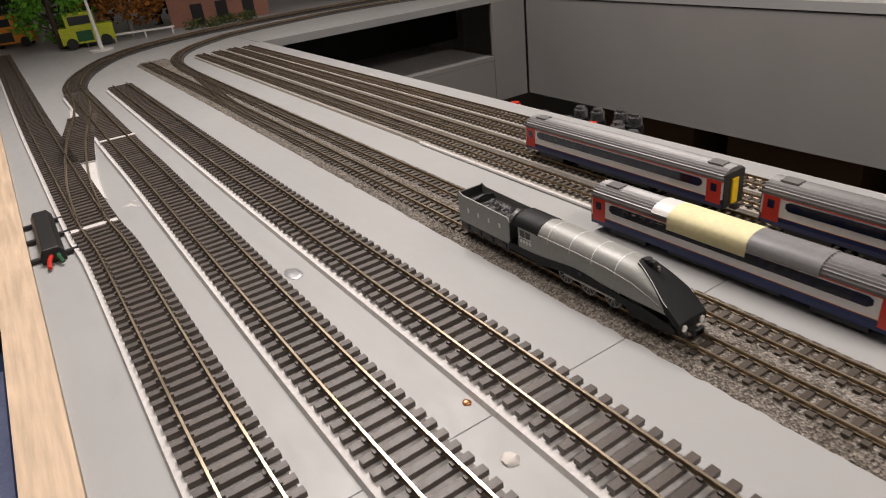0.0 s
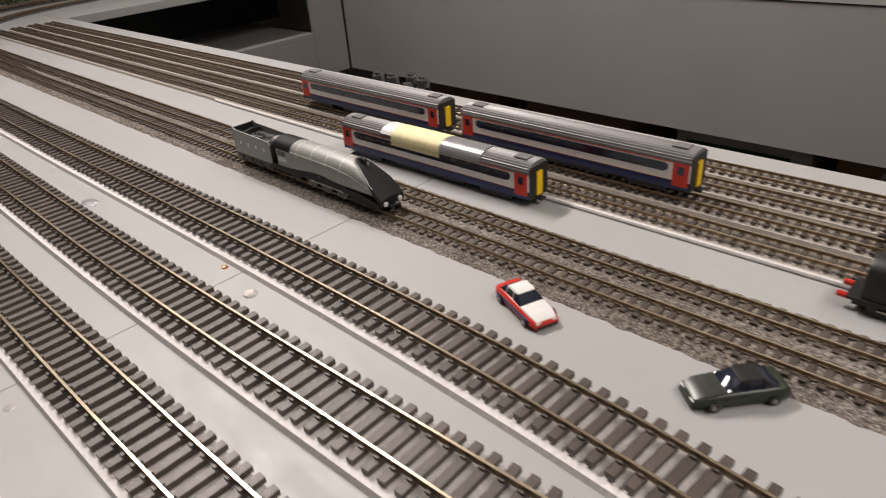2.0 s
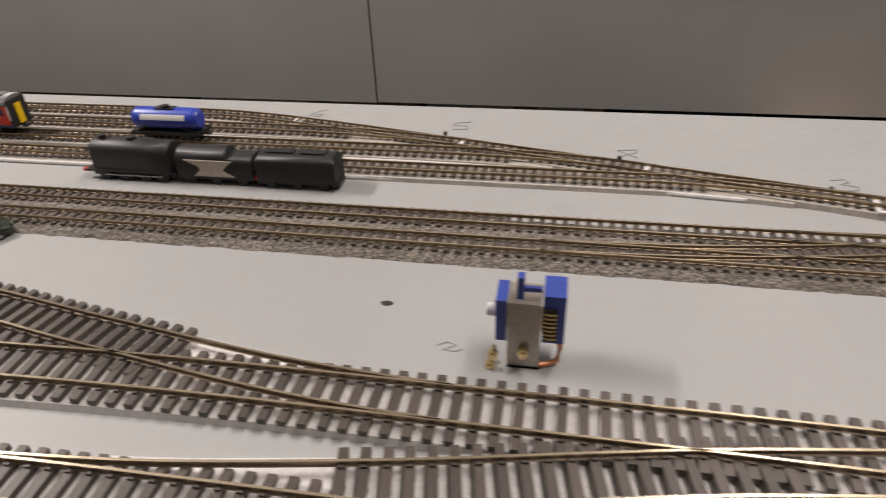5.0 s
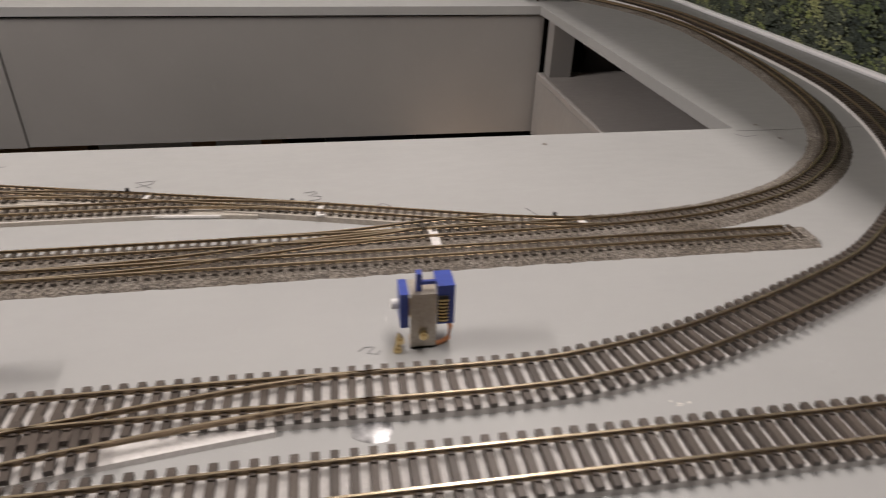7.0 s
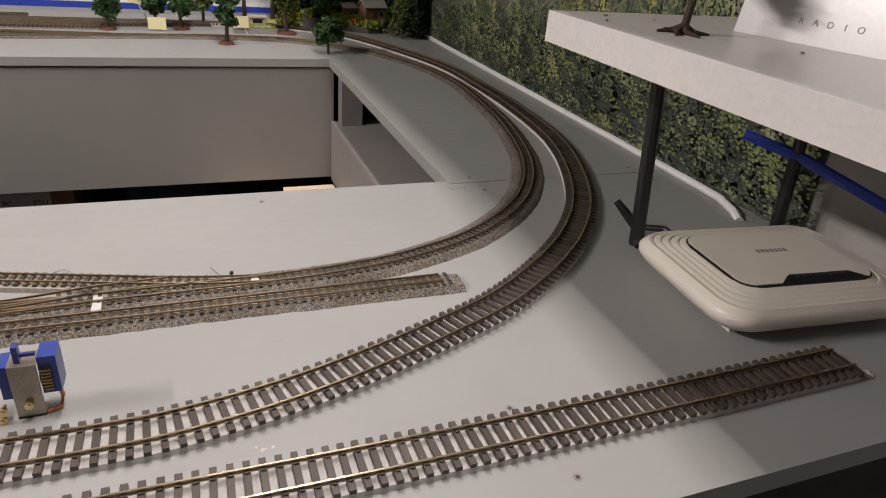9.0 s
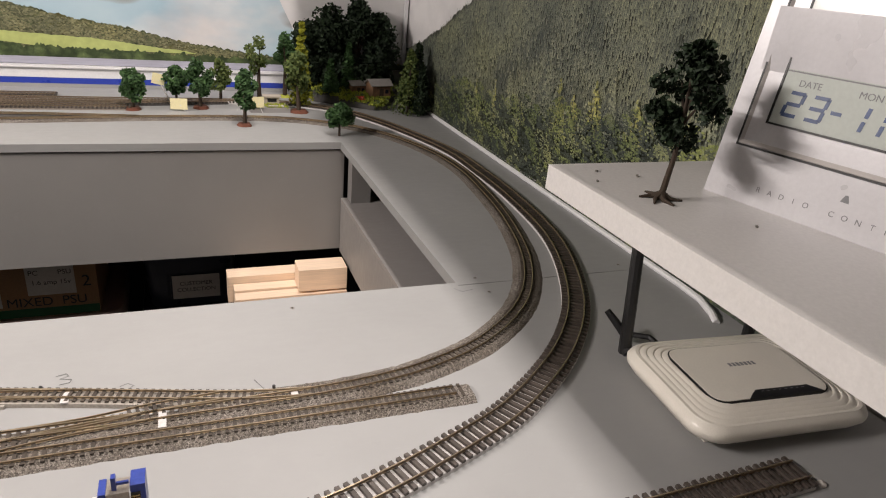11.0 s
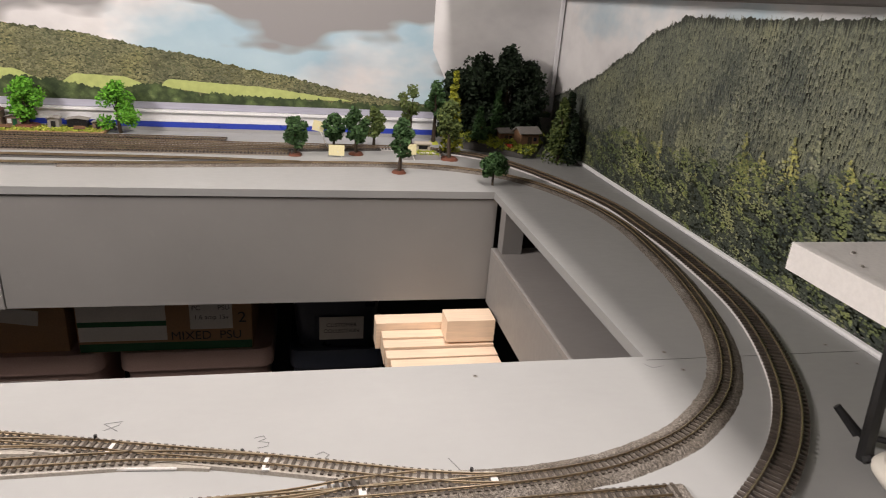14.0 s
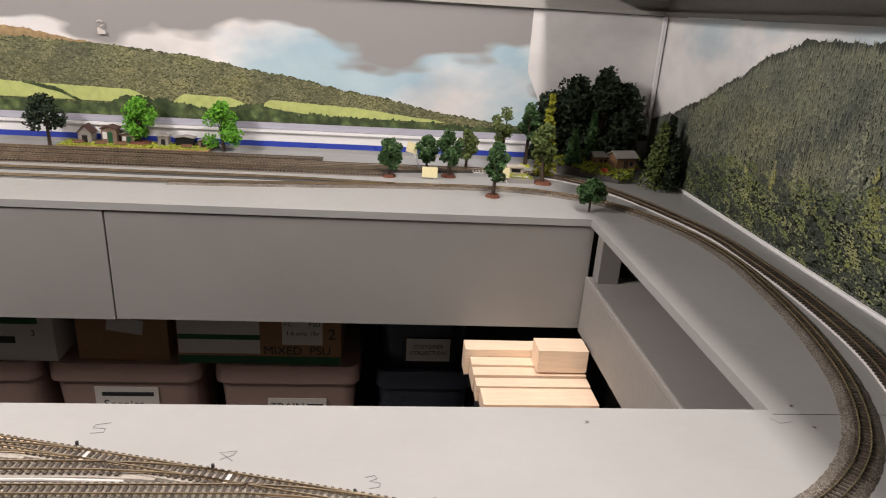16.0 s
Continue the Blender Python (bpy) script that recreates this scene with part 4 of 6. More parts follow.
# ---- point motors and trackside bits ----
def solenoid_motor(x, y, rz, label):
    th = thing("point_motor", x, y, 0, rz, label, "point motor", "blue point motors")
    lean = pose(0, 0, 0, -6, 0, 0)
    pl = part("steel_bracket", joined(boxes((-0.06, 0.06, -0.006, 0.006, 0.0, 0.265)), boxes((-0.06, 0.06, 0.0, 0.12, 0.258, 0.266)), boxes((-0.06, 0.06, -0.006, 0.09, 0.0, 0.01))), STEEL, th, "bent zinc bracket")
    for a, b in ((0.065, 0.145), (-0.105, -0.065)):
        h = 0.02 if a > 0 else 0.05
        part("coil_cheek", boxes((a, b, 0.01, 0.14, 0.11 - h * 0.2, 0.31 - h)), BLUE, th, bevel=0.006)
    part("coil", joined(cyl(0.06, 0.055, 0.17, 0.042, 0.05, 16, "x"), cyl(-0.07, 0.055, 0.17, 0.04, 0.02, 16, "x")), BRASS, th, "wound coil")
    part("coil_window", boxes((0.066, 0.118, 0.003, 0.0095, 0.118, 0.245)), BLACK, th, "dark opening over the winding")
    for k in range(7):
        part("winding", tube([(0.070, 0.003, 0.130 + 0.016 * k), (0.092, -0.004, 0.132 + 0.016 * k), (0.114, 0.003, 0.130 + 0.016 * k)], 0.0055, 6), BRASS, th)
    part("slide_bar", joined(boxes((-0.03, -0.005, 0.02, 0.06, 0.26, 0.345)), boxes((-0.03, 0.06, 0.03, 0.045, 0.29, 0.305))), BLUE, th)
    for sx, sz in ((0.0, 0.075), (-0.11, 0.06), (-0.12, 0.012)):
        part("brass_screw", joined(cyl(sx, -0.03, sz, 0.020, 0.02, 12, "y"), cyl(sx, -0.036, sz, 0.009, 0.06, 10, "y")), BRASS, th)
    part("white_knob", cyl(-0.14, 0.06, 0.19, 0.022, 0.035, 12, "x"), WHITE, th)
    part("copper_wire", joined(tube([(0.12, 0.05, 0.12), (0.135, 0.04, 0.07), (0.125, 0.03, 0.02), (0.09, 0.02, 0.008), (0.06, 0.01, 0.008)], 0.011, 8)), COPPER, th)
    return th


for mx, my, mr in ((-0.72, 1.72, 0), (1.535, 1.715, 0)):
    solenoid_motor(mx, my, mr, "blue twin-coil point motor on a zinc bracket").scale = (1.05, 1.05, 1.2)
pm = thing("black_point_motor", -9.32, 0.43, 0, 0, "black surface point motor with red and green wires", "point motor")
part("case", prism([(-0.07, 0), (0.07, 0), (0.07, 0.06), (0.045, 0.10), (-0.045, 0.10), (-0.07, 0.06)], -0.42, 0.40, "x"), BLACK, pm, bevel=0.008)
for px in (-0.38, -0.05, 0.32):
    part("pin", boxes((px - 0.02, px + 0.02, -0.17, 0.15, 0.006, 0.028)), BLACK, pm)
    part("pin_end", cyl(px, -0.17, 0.0, 0.026, 0.03, 10), BLACK, pm)
part("red_wire", tube([(0.40, -0.01, 0.05), (0.47, -0.03, 0.045), (0.52, -0.04, 0.02)], 0.014, 7), C_RED, pm)
part("green_wire", tube([(0.40, 0.03, 0.05), (0.45, 0.03, 0.05), (0.48, 0.04, 0.02)], 0.014, 7), GREEN_BOX, pm)


def blob(x, y, r, mat, name, label, flat=0.35, cat="debris", stretch=1.0, rz=0.0):
    bm = bmesh.new()
    bmesh.ops.create_icosphere(bm, subdivisions=2, radius=r)
    for v in bm.verts:
        k = 1 + 0.3 * noise.noise(v.co * (2.2 / r) + Vector((x, y, 0)))
        v.co = Vector((v.co.x * k * stretch, v.co.y * k, max(-0.001, v.co.z * k * flat)))
    ob = part(name, bm, mat, None, label, smooth=True)
    ob.matrix_world = pose(x * D, y * D, 0.0, 0, 0, rz)
    return tagged(ob, label, cat)


def scrape(x, y, size, label):
    """A few thin dragged marks of white paint."""
    r2 = random.Random(int(1000 * abs(x + y)))
    th = thing("paint_scrape", x, y, 0, r2.uniform(0, 180), label, "paint mark", "paint scrapes")
    for k in range(6):
        a, b = r2.uniform(-size, size), r2.uniform(-size, size) * 0.5
        pts = [(a + size * 0.4 * t + r2.uniform(-0.1, 0.1) * size, b + size * 0.5 * (t - 0.5) * r2.uniform(-1, 1), 0) for t in (0, 0.5, 1)]
        part("stroke", tube(pts, [size * 0.02, size * r2.uniform(0.04, 0.10), size * 0.02], 5), PAPER, th).scale = (1, 1, 0.06)
    return th


blob(-5.78, 1.56, 0.035, PAPER, "plaster_crumb", "white crumb of filler on the board", 0.6)
blob(-7.64, 1.52, 0.05, SOLDER, "glue_smear", "dried clear glue smear on the board", 0.12, stretch=1.6)
blob(-6.25, 0.49, 0.03, BOARD_DARK, "board_dimple", "dark filled screw dimple in the board", 0.08, stretch=1.3)
blob(-5.86, 0.50, 0.022, BOARD_DARK, "board_dimple", "dark filled screw dimple in the board", 0.08, stretch=1.3)
scrape(-5.98, 0.42, 0.099, "scraped white paint on the board")
scrape(-9.62, 1.05, 0.12, "white filler smear beside the point")
scrape(-9.1, 0.24, 0.110, "scraped white paint beside the motor")
blob(1.25, 1.20, 0.075, SOLDER, "solder_tag", "shiny flattened metal tag by the track", 0.12, stretch=1.2)
scrape(2.62, 1.17, 0.057, "scraped white paint on the board")
scrape(1.95, 0.62, 0.062, "scraped white paint on the board")
blob(-1.36, 2.05, 0.02, INK, "dark_spot", "small dark stain on the board", 0.1, stretch=1.5)
blob(6.42, 0.80, 0.04, PAPER, "plaster_crumb", "white crumb beside the rail end", 0.6)
blob(-6.12, 1.62, 0.02, COPPER, "rust_spot", "orange rust spot on the foam", 0.6)
for x, y in ((2.96, 4.30), (5.17, 4.24), (5.15, 4.60), (7.2, 4.62), (7.25, 4.2), (4.08, 0.56), (3.97, 1.12)):
    sc = thing("countersunk_screw", x, y, 0.0, random.uniform(0, 90), "countersunk screw sunk in the board", "screw", "board screws")
    part("recess", cyl(0, 0, 0.0005, 0.026, 0.0012, 16), BOARD_DARK, sc)
    part("head", cyl(0, 0, 0.0018, 0.017, 0.0012, 14), STEEL, sc)
    part("cross_slot", boxes((-0.012, 0.012, -0.003, 0.003, 0.0031, 0.0038), (-0.003, 0.003, -0.012, 0.012, 0.0031, 0.0036)), BLACK, sc)


def stroke(points, name, label, cat="pencil mark", r=0.004):
    ob = part(name, tube([(px, py, 0.0) for px, py in points], r, 4), PENCIL, None, label)
    ob.scale = (1, 1, 0.25)
    ob.location = (0, 0, 0.0002)
    return tagged(ob, label, cat)


NUM = {"1": [(0, 1), (0.35, 0)], "2": [(0, 0.8), (0.3, 1), (0.55, 0.75), (0.1, 0.1), (0.0, 0.0), (0.45, 0.1), (0.8, 0.0)], "3": [(0, 0.85), (0.4, 1), (0.5, 0.75), (0.2, 0.55), (0.65, 0.4), (0.6, 0.1), (0.2, 0.0)], "4": [(0.65, 0.1), (0.0, 0.8), (0.7, 0.95), (0.6, 0.6), (0.2, 0.3), (0.1, 0.2)], "5": [(0.7, 1), (0.1, 0.8), (0.05, 0.5), (0.6, 0.45), (0.65, 0.1), (0.1, 0.0)], "6": [(0.6, 1), (0.1, 0.5), (0.1, 0.1), (0.5, 0.0), (0.6, 0.3), (0.15, 0.35)]}
for ch, x, y in (("1", 2.46, 2.98), ("2", 1.42, 3.16), ("3", 0.93, 3.41), ("4", -0.27, 3.72), ("5", -1.42, 4.09), ("6", -2.55, 4.24)):
    stroke([(x + 0.19 * u, y + 0.15 * v) for u, v in NUM[ch]], "pencil_number", "pencilled number %s beside the points" % ch, r=0.005)
for x, y in ((2.6, 2.93), (0.86, 3.33), (-0.27, 3.62), (-1.42, 3.90)):
    tk = part("point_spike", joined(cyl(x, y, 0, 0.014, 0.06, 8), boxes((x - 0.03, x + 0.03, y - 0.015, y + 0.015, 0.0, 0.012))), BLACK, None)
    tagged(tk, "small black lever pin beside the points", "point lever", "point levers")
stroke([(-1.08, 1.80), (-1.04, 1.825), (-1.0, 1.81), (-1.05, 1.775), (-1.0, 1.77), (-0.97, 1.79)], "pencil_scribble", "faint pencil scribble on the board", r=0.0025)
stroke([(1.22, 1.72), (1.25, 1.75), (1.30, 1.745), (1.26, 1.70), (1.31, 1.69), (1.33, 1.715)], "pencil_scribble", "faint pencil scribble on the board", r=0.0025)
stroke([(4.80, 4.38), (4.86, 4.30), (5.0, 4.33)], "pencil_scribble", "faint pencil corner mark on the board")
for x, y, w in ((-9.22, 0.72, 0.30), (-11.55, 1.27, 0.34), (-1.30, 3.73, 0.14), (-0.12, 3.46, 0.14), (-2.55, 4.02, 0.14), (1.05, 3.16, 0.14), (1.75, 2.72, 0.2), (2.75, 2.81, 0.12)):
    sl = part("white_spacer", boxes((-0.028, 0.028, -w / 2, w / 2, 0.034, 0.0475 if w < 0.25 else 0.0595)), FOAM, None)
    sl.matrix_world = pose(x * D, y * D, 0, 0, 0, 0)
    tagged(sl, "white plastic spacer bridging a rail joint", "rail spacer", "white spacers")
for pts, r in (([(1.55, 2.665), (1.75, 2.668), (1.95, 2.655), (2.35, 2.69)], 0.016), ([(-9.0, 3.243), (-6.0, 3.243), (-3.2, 3.243), (-1.2, 3.262), (-0.1, 3.262), (0.40, 3.215)], 0.014), ([(-2.4, 3.503), (-1.5, 3.503), (-0.9, 3.48)], 0.014), ([(-3.2, 3.765), (-2.4, 3.76), (-2.0, 3.73)], 0.014), ([(-0.66, 2.455), (-0.2, 2.46), (0.20, 2.455)], 0.014)):
    gl = part("foam_strip", tube([(px, py, 0.012) for px, py in pts], r, 8), FOAM)
    tagged(gl, "white foam edge showing beside the track", "foam strip", "foam strips")
# ---- printed backdrops: flat posters on the two walls ----


def scatter_mat(name, stops, scale, stretch, rough=0.45, crown=True, tint=None):
    """Printed woodland: crowns with lit tops, thinned and tinted in drifts."""
    m, ns, ls, b = material(name, rough)
    tc = ns.new("ShaderNodeTexCoord")
    mp = ns.new("ShaderNodeMapping")
    mp.inputs["Scale"].default_value = stretch
    ls.new(tc.outputs["Object"], mp.inputs[0])
    v = ns.new("ShaderNodeTexVoronoi")
    v.inputs["Scale"].default_value = scale
    ls.new(mp.outputs[0], v.inputs[0])
    n1 = noise_tex(ns, ls, scale * 1.6, 6, 0.7, stretch=stretch)
    n2 = noise_tex(ns, ls, scale * 0.13, 4, 0.6)
    n3 = noise_tex(ns, ls, scale * 0.45, 3, 0.6)
    col = ramp(ns, ls, n1, stops)
    shade = ramp(ns, ls, v.outputs["Distance"], [(0.0, (1.25, 1.25, 1.2)), (0.6, (0.35, 0.4, 0.42))])
    col = mix(ns, ls, 0.8 if crown else 0.45, col, shade, "MULTIPLY")
    drift = ramp(ns, ls, v.outputs["Color"], [(0.2, (0.6, 0.65, 0.6)), (0.8, (1.2, 1.2, 1.1))])
    col = mix(ns, ls, 0.7, col, drift, "MULTIPLY")
    if tint:
        col = mix(ns, ls, ramp(ns, ls, n2, [(0.5, (0, 0, 0)), (0.66, (0.75,) * 3)]), col, mix(ns, ls, 1.0, col, tint, "MULTIPLY"))
    col = mix(ns, ls, 0.6, col, ramp(ns, ls, n3, [(0.3, (0.55,) * 3), (0.7, (1.3,) * 3)]), "MULTIPLY")
    ls.new(col, b.inputs["Base Color"])
    return m


def sky_mat(name, cover, pale=False):
    """Printed sky: heaped cloud over thin blue, heavier and greyer towards the top."""
    m, ns, ls, b = material(name, 0.4)
    n = noise_tex(ns, ls, 1.7, 5, 0.55, stretch=(1, 1, 1.9))
    n2 = noise_tex(ns, ls, 4.2, 5, 0.55, stretch=(1, 1, 1.6))
    n3 = noise_tex(ns, ls, 2.6, 3, 0.5, stretch=(1, 1, 2.6))
    blue = ramp(ns, ls, n2, [(0.3, (0.34, 0.50, 0.60)), (0.7, (0.50, 0.64, 0.71))])
    cloud = ramp(ns, ls, n2, [(0.28, (0.60, 0.585, 0.59)), (0.62, (0.86, 0.845, 0.84))])
    col = mix(ns, ls, ramp(ns, ls, n, [(cover, (0, 0, 0)), (cover + 0.13, (1, 1, 1))]), blue, cloud)
    if not pale:
        tc, sp = ns.new("ShaderNodeTexCoord"), ns.new("ShaderNodeSeparateXYZ")
        ls.new(tc.outputs["Object"], sp.inputs[0])
        high = ns.new("ShaderNodeMath")
        high.operation = "MULTIPLY_ADD"
        ls.new(sp.outputs[2], high.inputs[0])
        high.inputs[1].default_value = 1.9
        ls.new(n3, high.inputs[2])
        col = mix(ns, ls, ramp(ns, ls, high.outputs[0], [(0.94, (0, 0, 0)), (1.12, (1, 1, 1))]), col, (0.31, 0.30, 0.30))
    ls.new(col, b.inputs["Base Color"])
    return m


SKY_PALE = sky_mat("printed_pale_cloud", 0.30, True)
SKY = sky_mat("printed_sky", 0.42)
WOODS = scatter_mat("printed_hill_woods", [(0.25, (0.05, 0.06, 0.03)), (0.5, (0.13, 0.15, 0.07)), (0.75, (0.24, 0.26, 0.13))], 55, (1, 1, 1.5), tint=(1.5, 1.05, 0.6))
WOODS_LOW = scatter_mat("printed_hedge_trees", [(0.25, (0.04, 0.06, 0.025)), (0.5, (0.11, 0.15, 0.06)), (0.75, (0.24, 0.29, 0.13))], 42, (1, 1, 1.1))
FIELD = plain("printed_meadow", (0.50, 0.56, 0.20), 0.45, var=0.12, scale=60, big=9, bump=0)
LAKE = plain("printed_lake", (0.42, 0.42, 0.50), 0.4, var=0.1, scale=80, big=8, stretch=(0.2, 1, 4), bump=0)
MOOR = plain("printed_moor", (0.40, 0.28, 0.14), 0.45, var=0.3, scale=90, big=12, bump=0)
FIRS = scatter_mat("printed_firs", [(0.25, (0.018, 0.02, 0.018)), (0.5, (0.055, 0.06, 0.046)), (0.75, (0.12, 0.125, 0.085))], 75, (1, 1, 0.28), crown=False)
BROADLEAF = scatter_mat("printed_broadleaf", [(0.25, (0.010, 0.014, 0.012)), (0.5, (0.04, 0.048, 0.028)), (0.78, (0.11, 0.12, 0.06))], 38, (1, 1, 0.8))


def outline(knots, u):
    for (a, p), (b, q) in zip(knots, knots[1:]):
        if a <= u <= b:
            t = (u - a) / (b - a)
            t = t * t * (3 - 2 * t) * 0.5 + t * 0.5
            return p + (q - p) * t
    return knots[-1][1]


def poster_patch(name, wall, off, top, bottom, u0, u1, rough, mat, label, step=0.06, seed=0.0):
    """One printed area: from a lower line to a ragged upper line, along a wall."""
    bm = bmesh.new()
    n = int((u1 - u0) / step)
    lo, hi = [], []
    for i in range(n + 1):
        u = u0 + (u1 - u0) * i / n
        z1 = outline(top, u) + rough * (noise.noise(Vector((u * 4, seed, 0))) + 0.8 * noise.noise(Vector((u * 13, seed, 3))) + 0.5 * random.uniform(-1, 1))
        z0 = outline(bottom, u) if isinstance(bottom, list) else bottom
        z1 = max(z1, z0 + 0.002)
        for row, z in ((lo, z0), (hi, z1)):
            row.append(bm.verts.new((u, off, z) if wall == "n" else (off, u, z)))
    for i in range(n):
        bm.faces.new((lo[i], lo[i + 1], hi[i + 1], hi[i]) if wall == "n" else (lo[i + 1], lo[i], hi[i], hi[i + 1]))
    return part(name, bm, mat, backdrops[wall], label)


backdrops = {"n": thing("backdrop", 0, 0, 0, 0, "landscape photo poster of wooded hills and fields", "backdrop", "", "structure"), "e": thing("backdrop", 0, 0, 0, 0, "photo poster of a fir-covered hillside", "backdrop", "", "structure")}
HILL = [(-26, 3.1), (-10, 2.75), (-7.85, 2.60), (-5.66, 2.30), (-3.9, 2.16), (-1.82, 1.84), (0.4, 1.45), (2.59, 1.05), (3.6, 0.92), (4.6, 0.80), (7.75, 0.78)]
part("sky", boxes((-25.9, 7.72, 15.70, 15.72, 0.60, 3.66)), SKY, backdrops["n"])
part("sky_panel", prism([(4.40, 3.66), (4.40, 2.2), (4.9, 1.2), (5.2, 0.6), (7.72, 0.6), (7.72, 3.66)], 15.694, 15.699, "y"), SKY_PALE, backdrops["n"])
poster_patch("moor", "n", 15.696, HILL, 0.70, -25.9, -5.0, 0.03, MOOR, "")
poster_patch("woods", "n", 15.692, [(u, z - (0.22 if u < -7 else 0.0)) for u, z in HILL], 0.62, -25.9, 7.7, 0.045, WOODS, "", 0.04)
poster_patch("meadow", "n", 15.664, [(-26, 1.55), (-9, 1.38), (-5.2, 1.30), (-4.6, 1.08)], [(-26, 1.0), (-9, 1.0), (-4.6, 0.98)], -25.9, -4.62, 0.015, FIELD, "")
poster_patch("meadow", "n", 15.664, [(-4.3, 1.0), (-3.9, 1.24), (-2.9, 1.22), (-2.2, 1.0)], [(-4.3, 0.99), (-3.3, 0.92), (-2.2, 0.98)], -4.3, -2.2, 0.012, FIELD, "")
poster_patch("meadow", "n", 15.664, [(-2.1, 1.02), (-1.9, 1.20), (0.0, 1.12), (2.0, 0.92), (2.4, 0.86)], [(-2.1, 1.0), (-0.5, 0.86), (2.4, 0.84)], -2.1, 2.4, 0.012, FIELD, "")
poster_patch("hedge_trees", "n", 15.660, [(-26, 1.0), (-9, 0.98), (-5.8, 0.95), (-5.2, 1.16), (-4.4, 1.10), (-3.2, 0.92), (-2.3, 1.10), (-1.4, 0.92), (1.0, 0.85), (3.0, 0.80), (7.7, 0.74)], 0.62, -25.9, 7.7, 0.06, WOODS_LOW, "", 0.03, 7.0)
poster_patch("hedge_line", "n", 15.656, [(-7.6, 1.40), (-6.9, 1.28), (-6.3, 1.0)], [(-7.6, 1.33), (-6.9, 1.18), (-6.3, 0.95)], -7.6, -6.3, 0.02, WOODS_LOW, "", 0.04, 2.0)
part("lake", boxes((-25.9, 7.0, 15.648, 15.652, 0.50, 0.66)), LAKE, backdrops["n"])
FIRLINE = [(2.6, 3.55), (4.6, 3.58), (8.1, 3.44), (9.7, 3.42), (10.8, 3.12), (11.9, 2.58), (13.4, 1.93), (14.6, 1.5), (15.7, 1.2)]
part("sky", boxes((7.738, 7.748, 2.6, 15.66, 0.05, 3.66)), SKY_PALE, backdrops["e"])
poster_patch("firs", "e", 7.735, FIRLINE, 0.06, 2.6, 15.65, 0.05, FIRS, "", 0.035, 5.0)
poster_patch("broadleaf_trees", "e", 7.732, [(2.6, 1.75), (5, 1.9), (7, 1.5), (8.5, 1.75), (10, 1.35), (11.2, 1.5), (12.4, 1.2), (13.5, 0.9), (15.7, 0.7)], 0.05, 2.6, 15.65, 0.16, BROADLEAF, "", 0.03, 11.0)


def printed_trees(name, wall, off, spots, spiky, mats, layer=0.016):
    """Flat printed trees, one ragged outline each, the lower ones over the higher; a spot may name its tone."""
    vs, fs, tone = [], [], []
    r = random.Random(len(spots))
    for i, (u, z, w, h, *pick) in enumerate(spots):
        y = off - layer * i / len(spots)
        lean = r.uniform(-0.1, 0.1) * w
        spine = [(u + lean * t, z + h * t) for t in (0, 0.33, 0.66, 1)]
        pts = []
        n = 7 if spiky else 5
        for side in (1, -1):
            edge = []
            for k in range(n):
                t = (k + 0.3) / n
                if spiky:
                    half = w * (1 - t) ** 0.8
                    edge += [(u + side * half * r.uniform(0.85, 1.2), z + h * t), (u + side * half * r.uniform(0.35, 0.6), z + h * (t + 0.55 / n))]
                else:
                    a = math.pi * (t - 0.5)
                    edge.append((u + side * w * math.cos(a) * r.uniform(0.7, 1.2), z + h * (0.5 + 0.5 * math.sin(a))))
            pts += edge + [spine[3]] if side == 1 else edge[::-1] + [spine[0]]
        base = len(vs)
        mid = (u, z + h * 0.4)
        vs += [((p, y, q) if wall == "n" else (y, p, q)) for p, q in [mid] + pts]
        m = len(pts)
        fs += [(base, base + 1 + k, base + 1 + (k + 1) % m) for k in range(m)]
        tone += [pick[0]] * m if pick else [int(spiky and len(mats) > 1 and k < m // 2) for k in range(m)]
    bm = bmesh.new()
    me = bpy.data.meshes.new("tmp")
    me.from_pydata(vs, [], fs)
    bm.from_mesh(me)
    bpy.data.meshes.remove(me)
    for f, t in zip(bm.faces, tone):
        f.material_index = t
    ob = part(name, bm, mats[0], backdrops[wall])
    for extra in mats[1:]:
        ob.data.materials.append(extra)
    return tagged(ob, kind="stuff")


def printed(name, stops, spot=160, drift=9, deep=(0.5, 0.55, 0.62), glow=(1.4, 1.35, 1.1)):
    m, ns, ls, b = material(name, 0.45)
    gi = ns.new("ShaderNodeNewGeometry")
    c = ramp(ns, ls, gi.outputs["Random Per Island"], stops)
    n = noise_tex(ns, ls, spot, 5, 0.7)
    c = mix(ns, ls, 1.0, c, ramp(ns, ls, n, [(0.3, (0.5,) * 3), (0.7, (1.45,) * 3)]), "MULTIPLY")
    big = noise_tex(ns, ls, drift, 4, 0.6)
    c = mix(ns, ls, 1.0, c, ramp(ns, ls, big, [(0.32, deep), (0.5, (1, 1, 1)), (0.7, glow)]), "MULTIPLY")
    ls.new(c, b.inputs["Base Color"])
    return m


